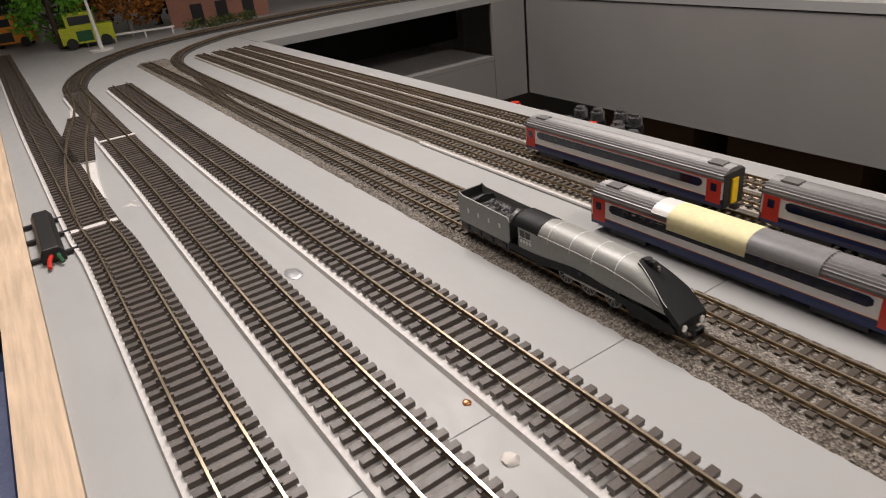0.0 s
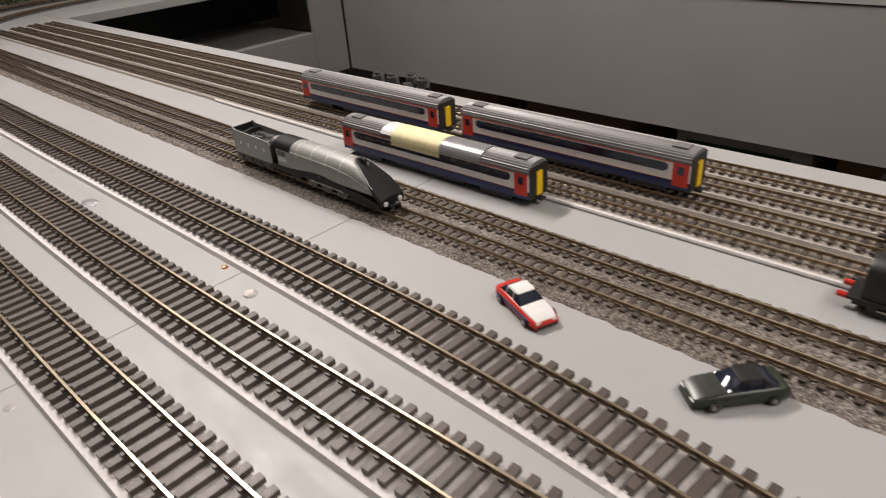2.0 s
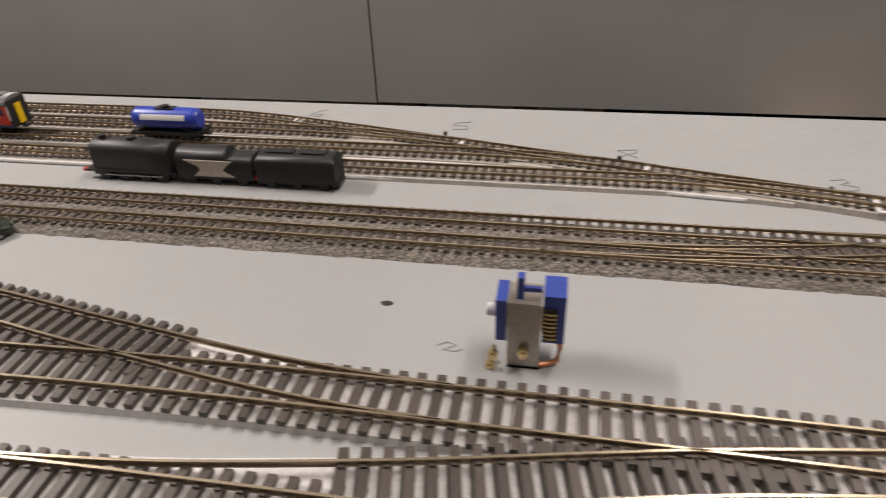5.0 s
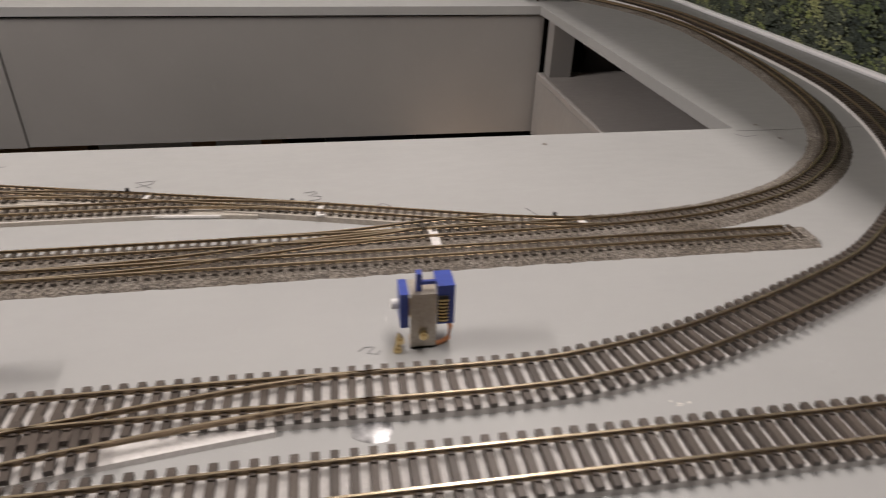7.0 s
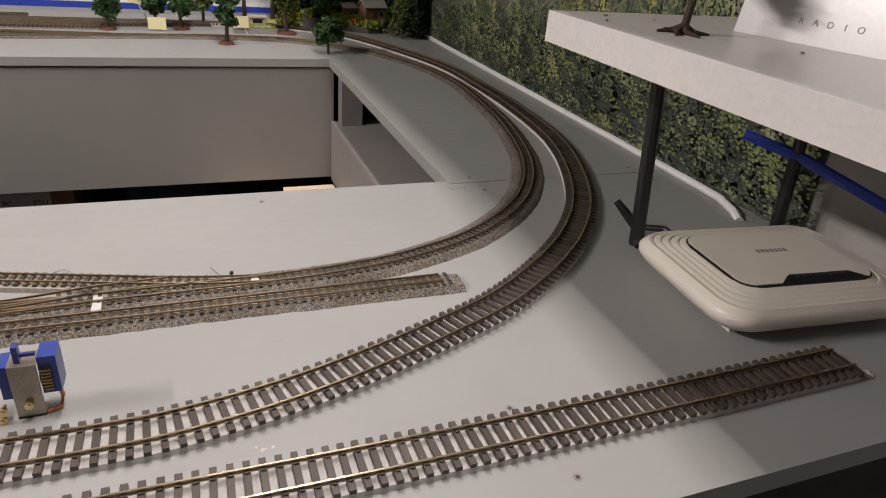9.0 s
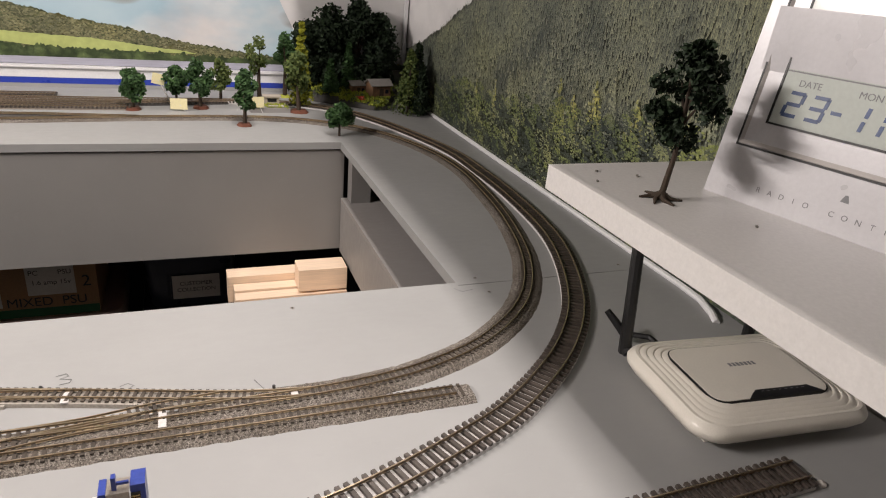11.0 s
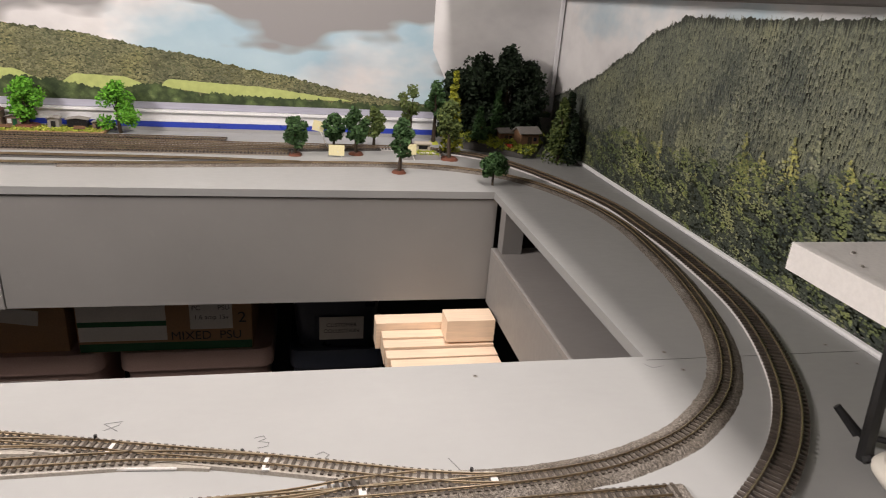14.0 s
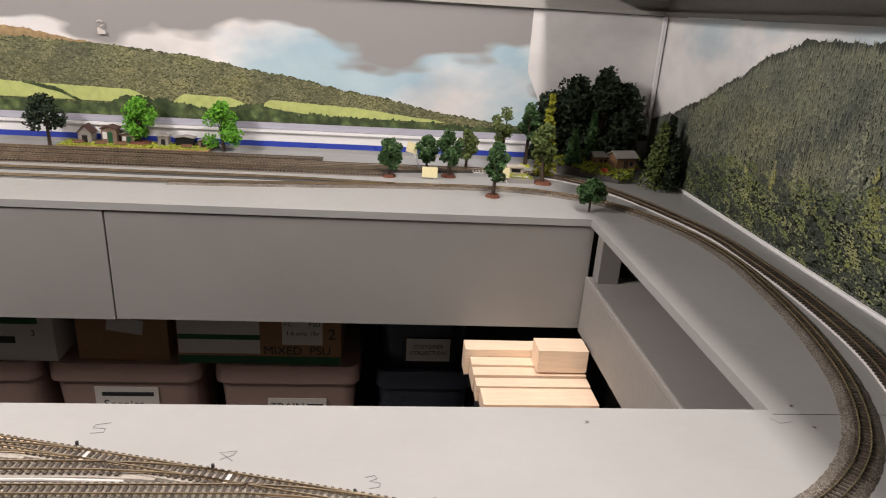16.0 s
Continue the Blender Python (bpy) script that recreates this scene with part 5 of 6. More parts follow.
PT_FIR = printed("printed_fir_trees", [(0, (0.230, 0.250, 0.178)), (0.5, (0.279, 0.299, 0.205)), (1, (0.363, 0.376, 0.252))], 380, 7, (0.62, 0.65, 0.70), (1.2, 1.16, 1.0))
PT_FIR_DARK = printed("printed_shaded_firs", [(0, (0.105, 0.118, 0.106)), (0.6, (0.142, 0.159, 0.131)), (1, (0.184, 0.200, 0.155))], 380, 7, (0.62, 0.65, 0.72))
PT_GOLD = printed("printed_gold_trees", [(0, (0.246, 0.253, 0.092)), (0.5, (0.332, 0.335, 0.115)), (1, (0.443, 0.430, 0.161))], 380, 14)
PT_BROAD = printed("printed_leafy_trees", [(0, (0.054, 0.066, 0.056)), (0.5, (0.073, 0.088, 0.069)), (1, (0.108, 0.127, 0.092))], 380, 9)
PT_LIT = printed("printed_lit_leaves", [(0, (0.135, 0.170, 0.069)), (0.5, (0.184, 0.221, 0.086)), (1, (0.246, 0.285, 0.115))], 380, 9)
PT_PALE = printed("printed_pale_leaves", [(0, (0.184, 0.209, 0.103)), (0.5, (0.234, 0.259, 0.132)), (1, (0.307, 0.329, 0.173))], 380, 9)
PT_HILL = printed("printed_hill_trees", [(0, (0.13, 0.13, 0.07)), (0.5, (0.19, 0.19, 0.10)), (1, (0.28, 0.275, 0.155))], 420)
rr_ = random.Random(12)


def spots(u0, u1, top, low, du, dz, w, h, keep):
    out, z = [], 4.0
    while z > 0.05:
        u = u0 + rr_.uniform(0, du)
        while u < u1:
            zz = z + rr_.uniform(-dz, dz)
            if outline(low, u) < zz < outline(top, u) and keep(u, zz):
                out.append((u, zz, w * rr_.uniform(0.6, 1.4), h * rr_.uniform(0.6, 1.4)))
            u += du * rr_.uniform(0.5, 1.5)
        z -= dz
    return out


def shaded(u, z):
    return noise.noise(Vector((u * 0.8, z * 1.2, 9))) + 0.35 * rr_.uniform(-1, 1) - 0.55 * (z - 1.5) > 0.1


FIRTOP = [(u, z - 0.14) for u, z in FIRLINE]
LOW = [(2.6, 1.75), (5, 1.75), (7, 1.35), (8.5, 1.25), (10, 1.0), (11.2, 1.05), (12.4, 0.75), (13.5, 0.5), (15.7, 0.4)]
FIRLOW = [(u, z - 0.15) for u, z in LOW]
firs = spots(2.7, 15.5, FIRTOP, FIRLOW, 0.052, 0.042, 0.024, 0.16, lambda u, z: True)
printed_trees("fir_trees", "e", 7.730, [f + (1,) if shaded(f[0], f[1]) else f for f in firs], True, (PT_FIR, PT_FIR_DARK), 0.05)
# single spruces and golden larches that stand out of the wood: branches stacked from the top down
stand = []
for u, z, w, h, lit in ((7.95, 1.30, 0.20, 1.1, 0), (9.3, 0.95, 0.15, 0.7, 0), (6.1, 1.2, 0.20, 0.95, 0), (11.5, 0.8, 0.13, 0.55, 0), (4.2, 1.5, 0.2, 0.9, 0), (7.50, 1.0, 0.26, 0.85, 1), (7.05, 0.95, 0.30, 0.75, 1), (6.5, 1.2, 0.28, 0.8, 1), (9.83, 0.75, 0.13, 0.66, 1), (5.5, 1.35, 0.24, 0.6, 1), (8.7, 0.85, 0.2, 0.4, 1), (3.4, 1.6, 0.3, 0.8, 1), (10.7, 0.8, 0.12, 0.45, 1)):
    rows = int(h / 0.035)
    for k in range(rows):
        t = 1 - k / rows
        for _ in range(2 + int(12 * (1 - t))):
            e = rr_.uniform(-1, 1)
            sunny = e < 0.25 + rr_.uniform(-0.5, 0.5)
            stand.append((u + 1.5 * e * w * (1 - t) ** 0.8, z + h * t - 0.05 * abs(e), rr_.uniform(0.015, 0.034), rr_.uniform(0.025, 0.05), (2 if sunny else 0) if lit else (0 if sunny else 1)))
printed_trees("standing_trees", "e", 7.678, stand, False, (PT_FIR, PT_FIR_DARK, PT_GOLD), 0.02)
# broad crowns at the foot of the hill: each a heap of leaf clumps, shaded below and lit on top
clumps = []
z_ = 1.8
while z_ > -0.05:
    u = 2.7 + rr_.uniform(0, 0.3)
    while u < 15.4:
        if z_ < outline(LOW, u) + 0.05:
            cr_, bright, tint = rr_.uniform(0.12, 0.25), rr_.random() ** 1.3 * (0.45 + 0.5 * z_), 1 + int(rr_.random() < 0.4)
            heap = []
            for k in range(95):
                a, q = rr_.uniform(0, 2 * math.pi), math.sqrt(rr_.random())
                pu, pz = u + 1.35 * cr_ * q * math.cos(a), max(0.05, z_ + cr_ * q * math.sin(a))
                lift = (math.sin(a) - 0.6 * math.cos(a)) * q + rr_.uniform(-0.22, 0.22)
                heap.append((lift, (pu, pz, rr_.uniform(0.014, 0.032), rr_.uniform(0.018, 0.034), tint if lift > 0.95 - 1.5 * bright else 0)))
            clumps += [c for _, c in sorted(heap)]
        u += rr_.uniform(0.30, 0.52)
    z_ -= 0.15
printed_trees("leafy_trees", "e", 7.655, clumps, False, (PT_BROAD, PT_LIT, PT_PALE), 0.045)
printed_trees("hill_trees", "n", 15.6905, spots(-13.0, 7.6, [(u, z - (0.26 if u < -7 else 0.04)) for u, z in HILL], [(-26, 0.72), (8, 0.72)], 0.05, 0.032, 0.032, 0.045, lambda u, z: True), False, (PT_HILL,))

# wall strip above the posters, the ledge, white board and blue band along the back, the white trim at the end wall
structure("picture_rail_north", boxes((-25.9, 7.72, 15.60, 15.74, 3.68, 3.78)), WALL, "pale batten above the poster", 0.02, "batten")
structure("picture_rail_east", boxes((7.62, 7.74, 2.6, 15.6, 3.68, 3.78)), WALL, "pale batten above the poster", 0.02, "batten")
structure("corner_bead", boxes((7.60, 7.69, 15.58, 15.67, 0.8, 3.66)), C_WHITE, "white plastic strip in the wall corner", 0.02, "trim")
structure("ledge_north", boxes((-25.9, 6.9, 15.50, 15.67, 0.44, 0.49)), C_WHITE, "white ledge under the poster", 0.01, "ledge")
structure("skirting_north", boxes((-25.9, 6.9, 15.56, 15.66, 0.215, 0.438)), C_WHITE, "white board behind the station", 0.0, "skirting")
structure("blue_band", boxes((-25.9, 6.9, 15.55, 15.655, 0.085, 0.21)), TANK_BLUE, "bright blue painted band along the back", 0.004, "skirting")
structure("skirting_foot", boxes((-25.9, 6.9, 15.53, 15.65, 0.0, 0.082)), BOARD, "grey foot of the back board", 0.0, "skirting")
tr = [(7.60, y, 0.035) for y in np.linspace(13.9, 3.9, 20)] + [(7.57, 3.5, 0.04), (7.48, 3.2, 0.03), (7.42, 3.05, 0.0)]
tagged(part("trim_east", tube(tr, 0.042, 8), C_WHITE, None, ""), "white edge trim along the end wall", "trim", "", "structure")

scrap = thing("paper_scrap", -5.66, 15.64, 2.52, 0, "torn white scrap of paper stuck on the poster", "paper scrap")
part("curl", tube([(-0.08, 0, 0.27), (-0.02, 0, 0.30), (0.05, 0, 0.26), (0.05, 0, 0.20), (0.0, 0, 0.17)], 0.016, 6), PAPER, scrap)
part("patch", prism([(-0.08, 0.0), (0.10, 0.0), (0.08, 0.07), (0.02, 0.10), (-0.05, 0.15), (-0.08, 0.12)], -0.008, 0.008, "y"), PAPER, scrap)
structure("poster_batten", boxes((7.66, 7.74, 12.1, 14.4, 3.66, 3.679)), C_WHITE, "white batten clip over the poster edge", 0.004, "batten")

# ---- trees ----


def leaf_cloud(centres, per, size, seed):
    rnd = random.Random(seed)
    vs, fs = [], []
    for c, r in centres:
        for _ in range(per):
            d = Vector((rnd.gauss(0, 1), rnd.gauss(0, 1), rnd.gauss(0, 1))).normalized() * r * rnd.uniform(0.55, 1.08)
            p = Vector(c) + d
            a = Vector((rnd.gauss(0, 1), rnd.gauss(0, 1), rnd.gauss(0, 1))).normalized() * size * rnd.uniform(0.6, 1.4)
            b = a.orthogonal().normalized() * size * rnd.uniform(0.5, 1.2)
            k = len(vs)
            n = a.cross(b).normalized() * size * 0.35
            vs += [(p + a)[:], (p + b + n)[:], (p - a)[:], (p - b + n)[:]]
            fs.append((k, k + 1, k + 2, k + 3))
    bm = bmesh.new()
    me = bpy.data.meshes.new("tmp")
    me.from_pydata(vs, [], fs)
    bm.from_mesh(me)
    bpy.data.meshes.remove(me)
    return bm


def tree(x, y, h, r, mat, label, z=0.0, base=None, stem=0.35, clumps=18, per=95, tall=1.0, seed=1, leaf=0.034, stout=1.0, trunk_mat=None):
    th = thing("model_tree", x, y, z, 0, label, "tree", "model trees")
    rnd = random.Random(seed)
    tm = trunk_mat or BARK
    top = h * 0.8
    bend = [(0, 0, 0), (rnd.uniform(-.03, .03) * h, rnd.uniform(-.03, .03) * h, h * 0.3), (rnd.uniform(-.04, .04) * h, rnd.uniform(-.04, .04) * h, top)]
    part("trunk", tube(bend, [(0.035 * h + 0.006) * stout, (0.026 * h + 0.004) * stout, 0.008 * h], 8), tm, th)
    centres = []
    for k in range(clumps):
        a = rnd.uniform(0, 6.28)
        t = (k + 0.5) / clumps
        zz = h * (stem + (0.97 - stem) * t)
        wide = math.sin(math.pi * min(1, 0.18 + 0.82 * t)) ** 0.7
        d = r * wide * rnd.uniform(0.25, 0.85) / tall
        c = (bend[1][0] + d * math.cos(a), bend[1][1] + d * math.sin(a), min(zz, h - r * 0.25))
        centres.append((c, r * rnd.uniform(0.30, 0.46)))
        if k % 2 == 0:
            part("limb", tube([(bend[1][0], bend[1][1], h * stem * 0.9 + (zz - h * stem) * 0.45), c], [0.012 * h, 0.004 * h], 5), tm, th)
    part("crown", leaf_cloud(centres, per, leaf, seed), mat, th)
    if base:
        bm = cyl(0, 0, 0, r * 0.62, 0.05, 14, "z", r * 0.5)
        for v in bm.verts:
            v.co += Vector((noise.noise(v.co * 9), noise.noise(v.co * 9 + Vector((5, 0, 0))), 0)) * 0.04
        part("base", bm, base, th)
    return th


def conifer(x, y, h, r, mat, label, z=0.0, seed=1, tiers=12, per=140, leaf=0.036):
    th = thing("model_tree", x, y, z, 0, label, "tree", "model trees")
    rnd = random.Random(seed)
    part("trunk", tube([(0, 0, 0), (0, 0, h * 0.9)], [0.03 * h, 0.006 * h], 7), BARK, th)
    centres = []
    for k in range(tiers):
        t = k / (tiers - 1)
        rr = r * (1 - t * 0.88)
        for j in range(5):
            a = rnd.uniform(0, 6.28)
            centres.append(((rr * 0.55 * math.cos(a), rr * 0.55 * math.sin(a), h * (0.10 + 0.86 * min(1, max(0, t + rnd.uniform(-0.5, 0.5) / tiers)))), rr * 0.48 + 0.012 * h))
    part("crown", leaf_cloud(centres, per // 4, leaf, seed), mat, th)
    return th


GL = "green model tree on a reddish round base"
tree(1.05, 13.36, 0.80, 0.30, LEAF, GL, base=RED_EARTH, seed=2)
tree(1.92, 13.87, 0.82, 0.24, LEAF, GL, base=RED_EARTH, seed=3)
tree(2.40, 13.55, 1.0, 0.30, LEAF, GL, base=RED_EARTH, seed=4)
tree(2.85, 14.2, 0.95, 0.26, LEAF_OLIVE, "olive green model tree on a small base", base=RED_EARTH, seed=5)
tree(3.18, 12.0, 1.1, 0.27, LEAF, GL, base=RED_EARTH, seed=6, tall=1.1)
tree(3.75, 14.5, 1.45, 0.34, LEAF_OLIVE, "tall gappy model tree with few clumps", base=RED_EARTH, seed=7, clumps=8, stem=0.45)
tree(4.48, 13.25, 1.30, 0.36, LEAF_OLIVE, "large olive model tree on a reddish base", base=RED_EARTH, seed=8, stem=0.42)
conifer(4.62, 13.75, 1.95, 0.26, LEAF_YELLOW, "tall yellow-green model conifer", seed=9)
tree(4.40, 14.9, 1.5, 0.26, LEAF, "slim dark model tree on a planted base", base=GRASS, seed=10, stem=0.5)
tree(4.95, 11.15, 0.62, 0.26, LEAF, "small bushy model tree at the board edge", seed=11, stem=0.4)
conifer(7.05, 13.15, 1.52, 0.42, LEAF_OLIVE, "broad model conifer in the corner", seed=12)
conifer(7.35, 13.5, 1.62, 0.38, LEAF_DEEP, "dark model conifer against the wall", seed=13)
conifer(7.30, 13.0, 1.2, 0.26, LEAF_DEEP, "dark model conifer against the wall", seed=14)
for k, (x, y, h, r) in enumerate(((4.9, 15.1, 1.75, 0.55), (5.6, 15.2, 2.1, 0.65), (6.2, 15.15, 2.35, 0.62), (6.75, 15.1, 2.05, 0.55))):
    tree(x, y, h, r, LEAF_DEEP, "big blackish green model tree behind the cabin", seed=20 + k, stem=0.10, clumps=40, per=110, leaf=0.052)
tree(-6.85, 15.0, 1.15, 0.40, LEAF_DEEP, "dark model tree beside the station platform", seed=30, stem=0.4)
tree(-4.9, 15.3, 1.05, 0.44, LEAF_LIME, "bright lime green model tree on the platform", z=0.07, base=RED_EARTH, seed=31, stem=0.25)
tree(-2.92, 15.15, 1.15, 0.46, LEAF_LIME, "bright lime green model tree past the platform", seed=32, stem=0.15)

# ---- the scenic slab with cabin ----
slab = thing("scenic_slab", 6.0, 14.4, 0, 0, "scenic base of grass, bushes and red flowers", "scenic base")
pr = [(-0.98, 0.02), (0.30, -0.92), (0.62, -0.86), (1.35, 0.65), (-0.3, 0.98), (-0.9, 0.6)]
bm = prism(pr, 0, 0.12, "z")
for v in bm.verts:
    if v.co.z > 0.06:
        v.co.z = 0.10 + 0.13 * (v.co.y + 0.92)
part("earth_block", bm, BED_DARK, slab, bevel=0.015)
rnd = random.Random(4)


def scattered(count, rmin, rmax, seed):
    r2, out = random.Random(seed), []
    while len(out) < count:
        px, py = r2.uniform(-0.95, 1.3), r2.uniform(-0.9, 0.95)
        inside = False
        for (ax, ay), (bx, by) in zip(pr, pr[1:] + pr[:1]):
            if (ay > py) != (by > py) and px < (bx - ax) * (py - ay) / (by - ay) + ax:
                inside = not inside
        if inside:
            out.append(((px, py, 0.12 + 0.13 * (py + 0.92)), r2.uniform(rmin, rmax)))
    return out


part("grass", leaf_cloud(scattered(420, 0.04, 0.07, 3), 22, 0.024, 3), GRASS, slab)
part("bushes", leaf_cloud(scattered(26, 0.07, 0.13, 5), 30, 0.025, 5), LEAF_OLIVE, slab)
part("flowers", leaf_cloud([((0.0 + 0.05 * k, -0.52 - 0.04 * k, 0.22), 0.05) for k in range(3)], 24, 0.018, 6), C_RED, slab)
conifer(5.42, 14.35, 0.85, 0.22, LEAF, "model fir on the scenic slab", z=0.2, seed=40)
conifer(5.95, 14.75, 1.15, 0.26, LEAF, "model fir behind the cabin", z=0.25, seed=41)
conifer(6.75, 14.75, 0.8, 0.2, LEAF_DEEP, "dark model fir behind the cabin", z=0.25, seed=42)
TIMBER = plain("stained_timber", (0.22, 0.12, 0.065), 0.7, var=0.25, scale=700, stretch=(1, 1, 0.2))
SLATE = plain("grey_felt_roof", (0.30, 0.28, 0.26), 0.7, var=0.12)
for x, y, s, rz, lab in ((6.60, 14.25, 0.95, 12, "brown timber cabin with a grey felt roof"), (6.12, 14.55, 0.72, 12, "brown timber hut with a dark doorway")):
    cb = thing("cabin", x, y, 0.20, rz, lab, "cabin", "model cabins")
    part("wall", prism([(-0.2 * s, 0), (0.2 * s, 0), (0.2 * s, 0.30 * s), (0, 0.42 * s), (-0.2 * s, 0.30 * s)], -0.26 * s, 0.26 * s, "x"), TIMBER, cb)
    for e in (-1, 1):
        ob = part("roof", boxes((-0.32 * s, 0.32 * s, 0, 0.28 * s, 0, 0.02)), SLATE, cb)
        ob.matrix_basis = at(0, 0, 0.43 * s, -31 if e > 0 else 31, 0, 0) if e > 0 else at(0, 0, 0.43 * s, 31, 0, 0) @ pose(0, -0.28 * s * D, 0)
    part("door", boxes((-0.06 * s, 0.06 * s, -0.203 * s, -0.196 * s, 0, 0.22 * s)), BARK, cb)
    part("window", boxes((0.11 * s, 0.2 * s, -0.203 * s, -0.196 * s, 0.10 * s, 0.2 * s)), BLACK_GLASS, cb)

# small green island with a hut, and the cards on sticks
isl = thing("platform_garden", 3.85, 13.35, 0, 2, "little lime grass garden on a grey block", "scenic base")
part("block", boxes((-0.45, 0.42, -0.2, 0.25, 0, 0.10)), BOARD_DARK, isl, bevel=0.01)
part("grass", leaf_cloud([((random.uniform(-0.4, 0.38), random.uniform(-0.17, 0.22), 0.10), 0.05) for _ in range(60)], 16, 0.018, 8), GRASS, isl)
part("path", boxes((-0.05, 0.3, -0.1, 0.02, 0.115, 0.125)), PAPER, isl)
hut = thing("kiosk", 3.92, 13.6, 0.10, 0, "cream kiosk with a flat overhanging roof", "kiosk")
part("wall", boxes((-0.16, 0.16, -0.08, 0.08, 0, 0.17)), CREAM, hut)
part("roof", boxes((-0.2, 0.2, -0.12, 0.12, 0.17, 0.20)), CREAM, hut)
part("counter_window", boxes((-0.1, 0.1, -0.083, -0.078, 0.06, 0.14)), BLACK, hut)
for x, y, w, hgt, rz, lean in ((1.68, 13.95, 0.26, 0.42, 5, 14), (1.95, 13.25, 0.34, 0.03, -6, 0), (3.55, 13.12, 0.3, 0.12, 4, 0)):
    sg = thing("card_flag", x, y, 0, rz, "cream card flag on a stick by the tracks", "card flag", "card flags")
    part("stick", tube([(0.12, 0, 0.0), (0.02 - 0.01 * lean, 0, hgt + 0.1)], 0.012, 6), WHITE, sg)
    c = part("card", boxes((-w / 2, w / 2, -0.005, 0.005, 0, 0.23)), TAPE, sg)
    c.matrix_basis = at(-0.01 * lean, -0.014, hgt + 0.005, -8, lean, 0)

# ---- the station platform ----
st = thing("station_platform", -4.92, 15.12, 0, 1.0, "station platform covered in lime grass", "platform")
part("slab", boxes((-1.72, 1.70, -0.32, 0.36, 0, 0.06)), plain("platform_edge", (0.42, 0.27, 0.13), 0.7, var=0.15), st, bevel=0.008)
part("grass", leaf_cloud([((random.uniform(-1.66, 1.64), random.uniform(-0.29, 0.33), 0.058), 0.035) for _ in range(700)], 14, 0.022, 9), GRASS, st)
BRICK = plain("weathered_model_brick", (0.23, 0.16, 0.12), 0.75, var=0.3, scale=500)
STONE = plain("grey_model_stone", (0.30, 0.28, 0.25), 0.75, var=0.3, scale=400)


def little_house(x, y, w, d, h, peak, mat, roofm, label, door=True, name="station_building"):
    th = thing(name, x, y, 0.062, 1, label, name.replace("_", " "), "station buildings")
    part("wall", prism([(-w / 2, 0), (w / 2, 0), (w / 2, h), (0, h + peak), (-w / 2, h)], -d / 2, d / 2, "y"), mat, th)
    for e in (-1, 1):
        a = math.atan2(peak, w / 2)
        ln = math.hypot(w / 2, peak) * 1.15
        prof = [(0, h + peak + 0.004), (e * ln * math.cos(a), h + peak - ln * math.sin(a)), (e * ln * math.cos(a), h + peak - ln * math.sin(a) + 0.02), (0, h + peak + 0.026)]
        part("roof", prism(prof, -d / 2 - 0.03, d / 2 + 0.03, "y"), roofm, th)
    if door:
        part("door", boxes((-w * 0.2, w * 0.2, -d / 2 - 0.006, -d / 2 + 0.002, 0, h * 0.75)), BLACK, th)
    else:
        part("door", boxes((-w * 0.05, w * 0.25, -d / 2 - 0.006, -d / 2 + 0.002, 0, h * 0.8)), GREEN_BOX, th)
        part("window", boxes((-w * 0.4, -w * 0.12, -d / 2 - 0.006, -d / 2 + 0.002, h * 0.35, h * 0.8)), WHITE, th)
    return th


ROOFR = plain("dull_red_roof", (0.10, 0.05, 0.045), 0.7, var=0.2)
little_house(-6.12, 15.3, 0.30, 0.3, 0.24, 0.16, STONE, ROOFR, "stone chapel with a steep dull red roof")
little_house(-5.55, 15.25, 0.34, 0.28, 0.36, 0.05, BRICK, ROOFR, "brown brick signal hut with a green door", False)
little_house(-5.17, 15.33, 0.30, 0.22, 0.22, 0.04, BRICK, SLATE, "low shed with pale window panels", False)
little_house(-4.33, 15.25, 0.24, 0.2, 0.22, 0.02, STONE, SLATE, "small grey doorway building")
little_house(-3.85, 15.3, 0.42, 0.2, 0.20, 0.03, BLACK, SLATE, "low black open shed")
little_house(-3.42, 15.3, 0.22, 0.18, 0.15, 0.02, BRICK, SLATE, "tiny brown hut on the platform")
for k, (x, y) in enumerate(((-6.2, 14.98), (-5.7, 14.97), (-5.25, 14.96), (-3.75, 15.0))):
    bn = thing("bench", x, y, 0.06, 0, "brown wooden platform bench", "bench", "platform benches")
    part("seat", boxes((-0.12, 0.12, -0.035, 0.035, 0.04, 0.055)), TIMBER, bn)
    part("backrest", boxes((-0.12, 0.12, 0.03, 0.04, 0.055, 0.10)), TIMBER, bn)
    for e in (-0.1, 0.1):
        part("leg", boxes((e - 0.008, e + 0.008, -0.03, 0.03, 0, 0.04)), TIMBER, bn)

# ---- scenery at the far west end ----
tree(-20.6, 1.75, 1.9, 0.75, LEAF_LIME, "big bright lime model tree at the board end", seed=50, stem=0.1, clumps=26, per=70, leaf=0.05)
tree(-20.6, 3.15, 1.35, 0.85, LEAF_ORANGE, "autumn orange model tree", seed=51, stem=0.35, clumps=22, per=60, leaf=0.05, trunk_mat=STONE)
tree(-22.2, 4.1, 1.7, 0.7, LEAF_DEEP, "dark model tree behind the orange one", seed=52, stem=0.2, clumps=20, per=60, leaf=0.05)
tree(-24.0, 2.6, 2.4, 0.9, LEAF_DEEP, "dark model tree at the back", seed=53, stem=0.1, clumps=24, per=60, leaf=0.06)
tree(-24.2, 0.9, 2.2, 0.9, LEAF_DEEP, "dark model tree at the back", seed=54, stem=0.1, clumps=24, per=60, leaf=0.06)
lp = thing("lamp_post", -19.15, 2.28, 0, 0, "white street lamp post on an oval base", "lamp post")
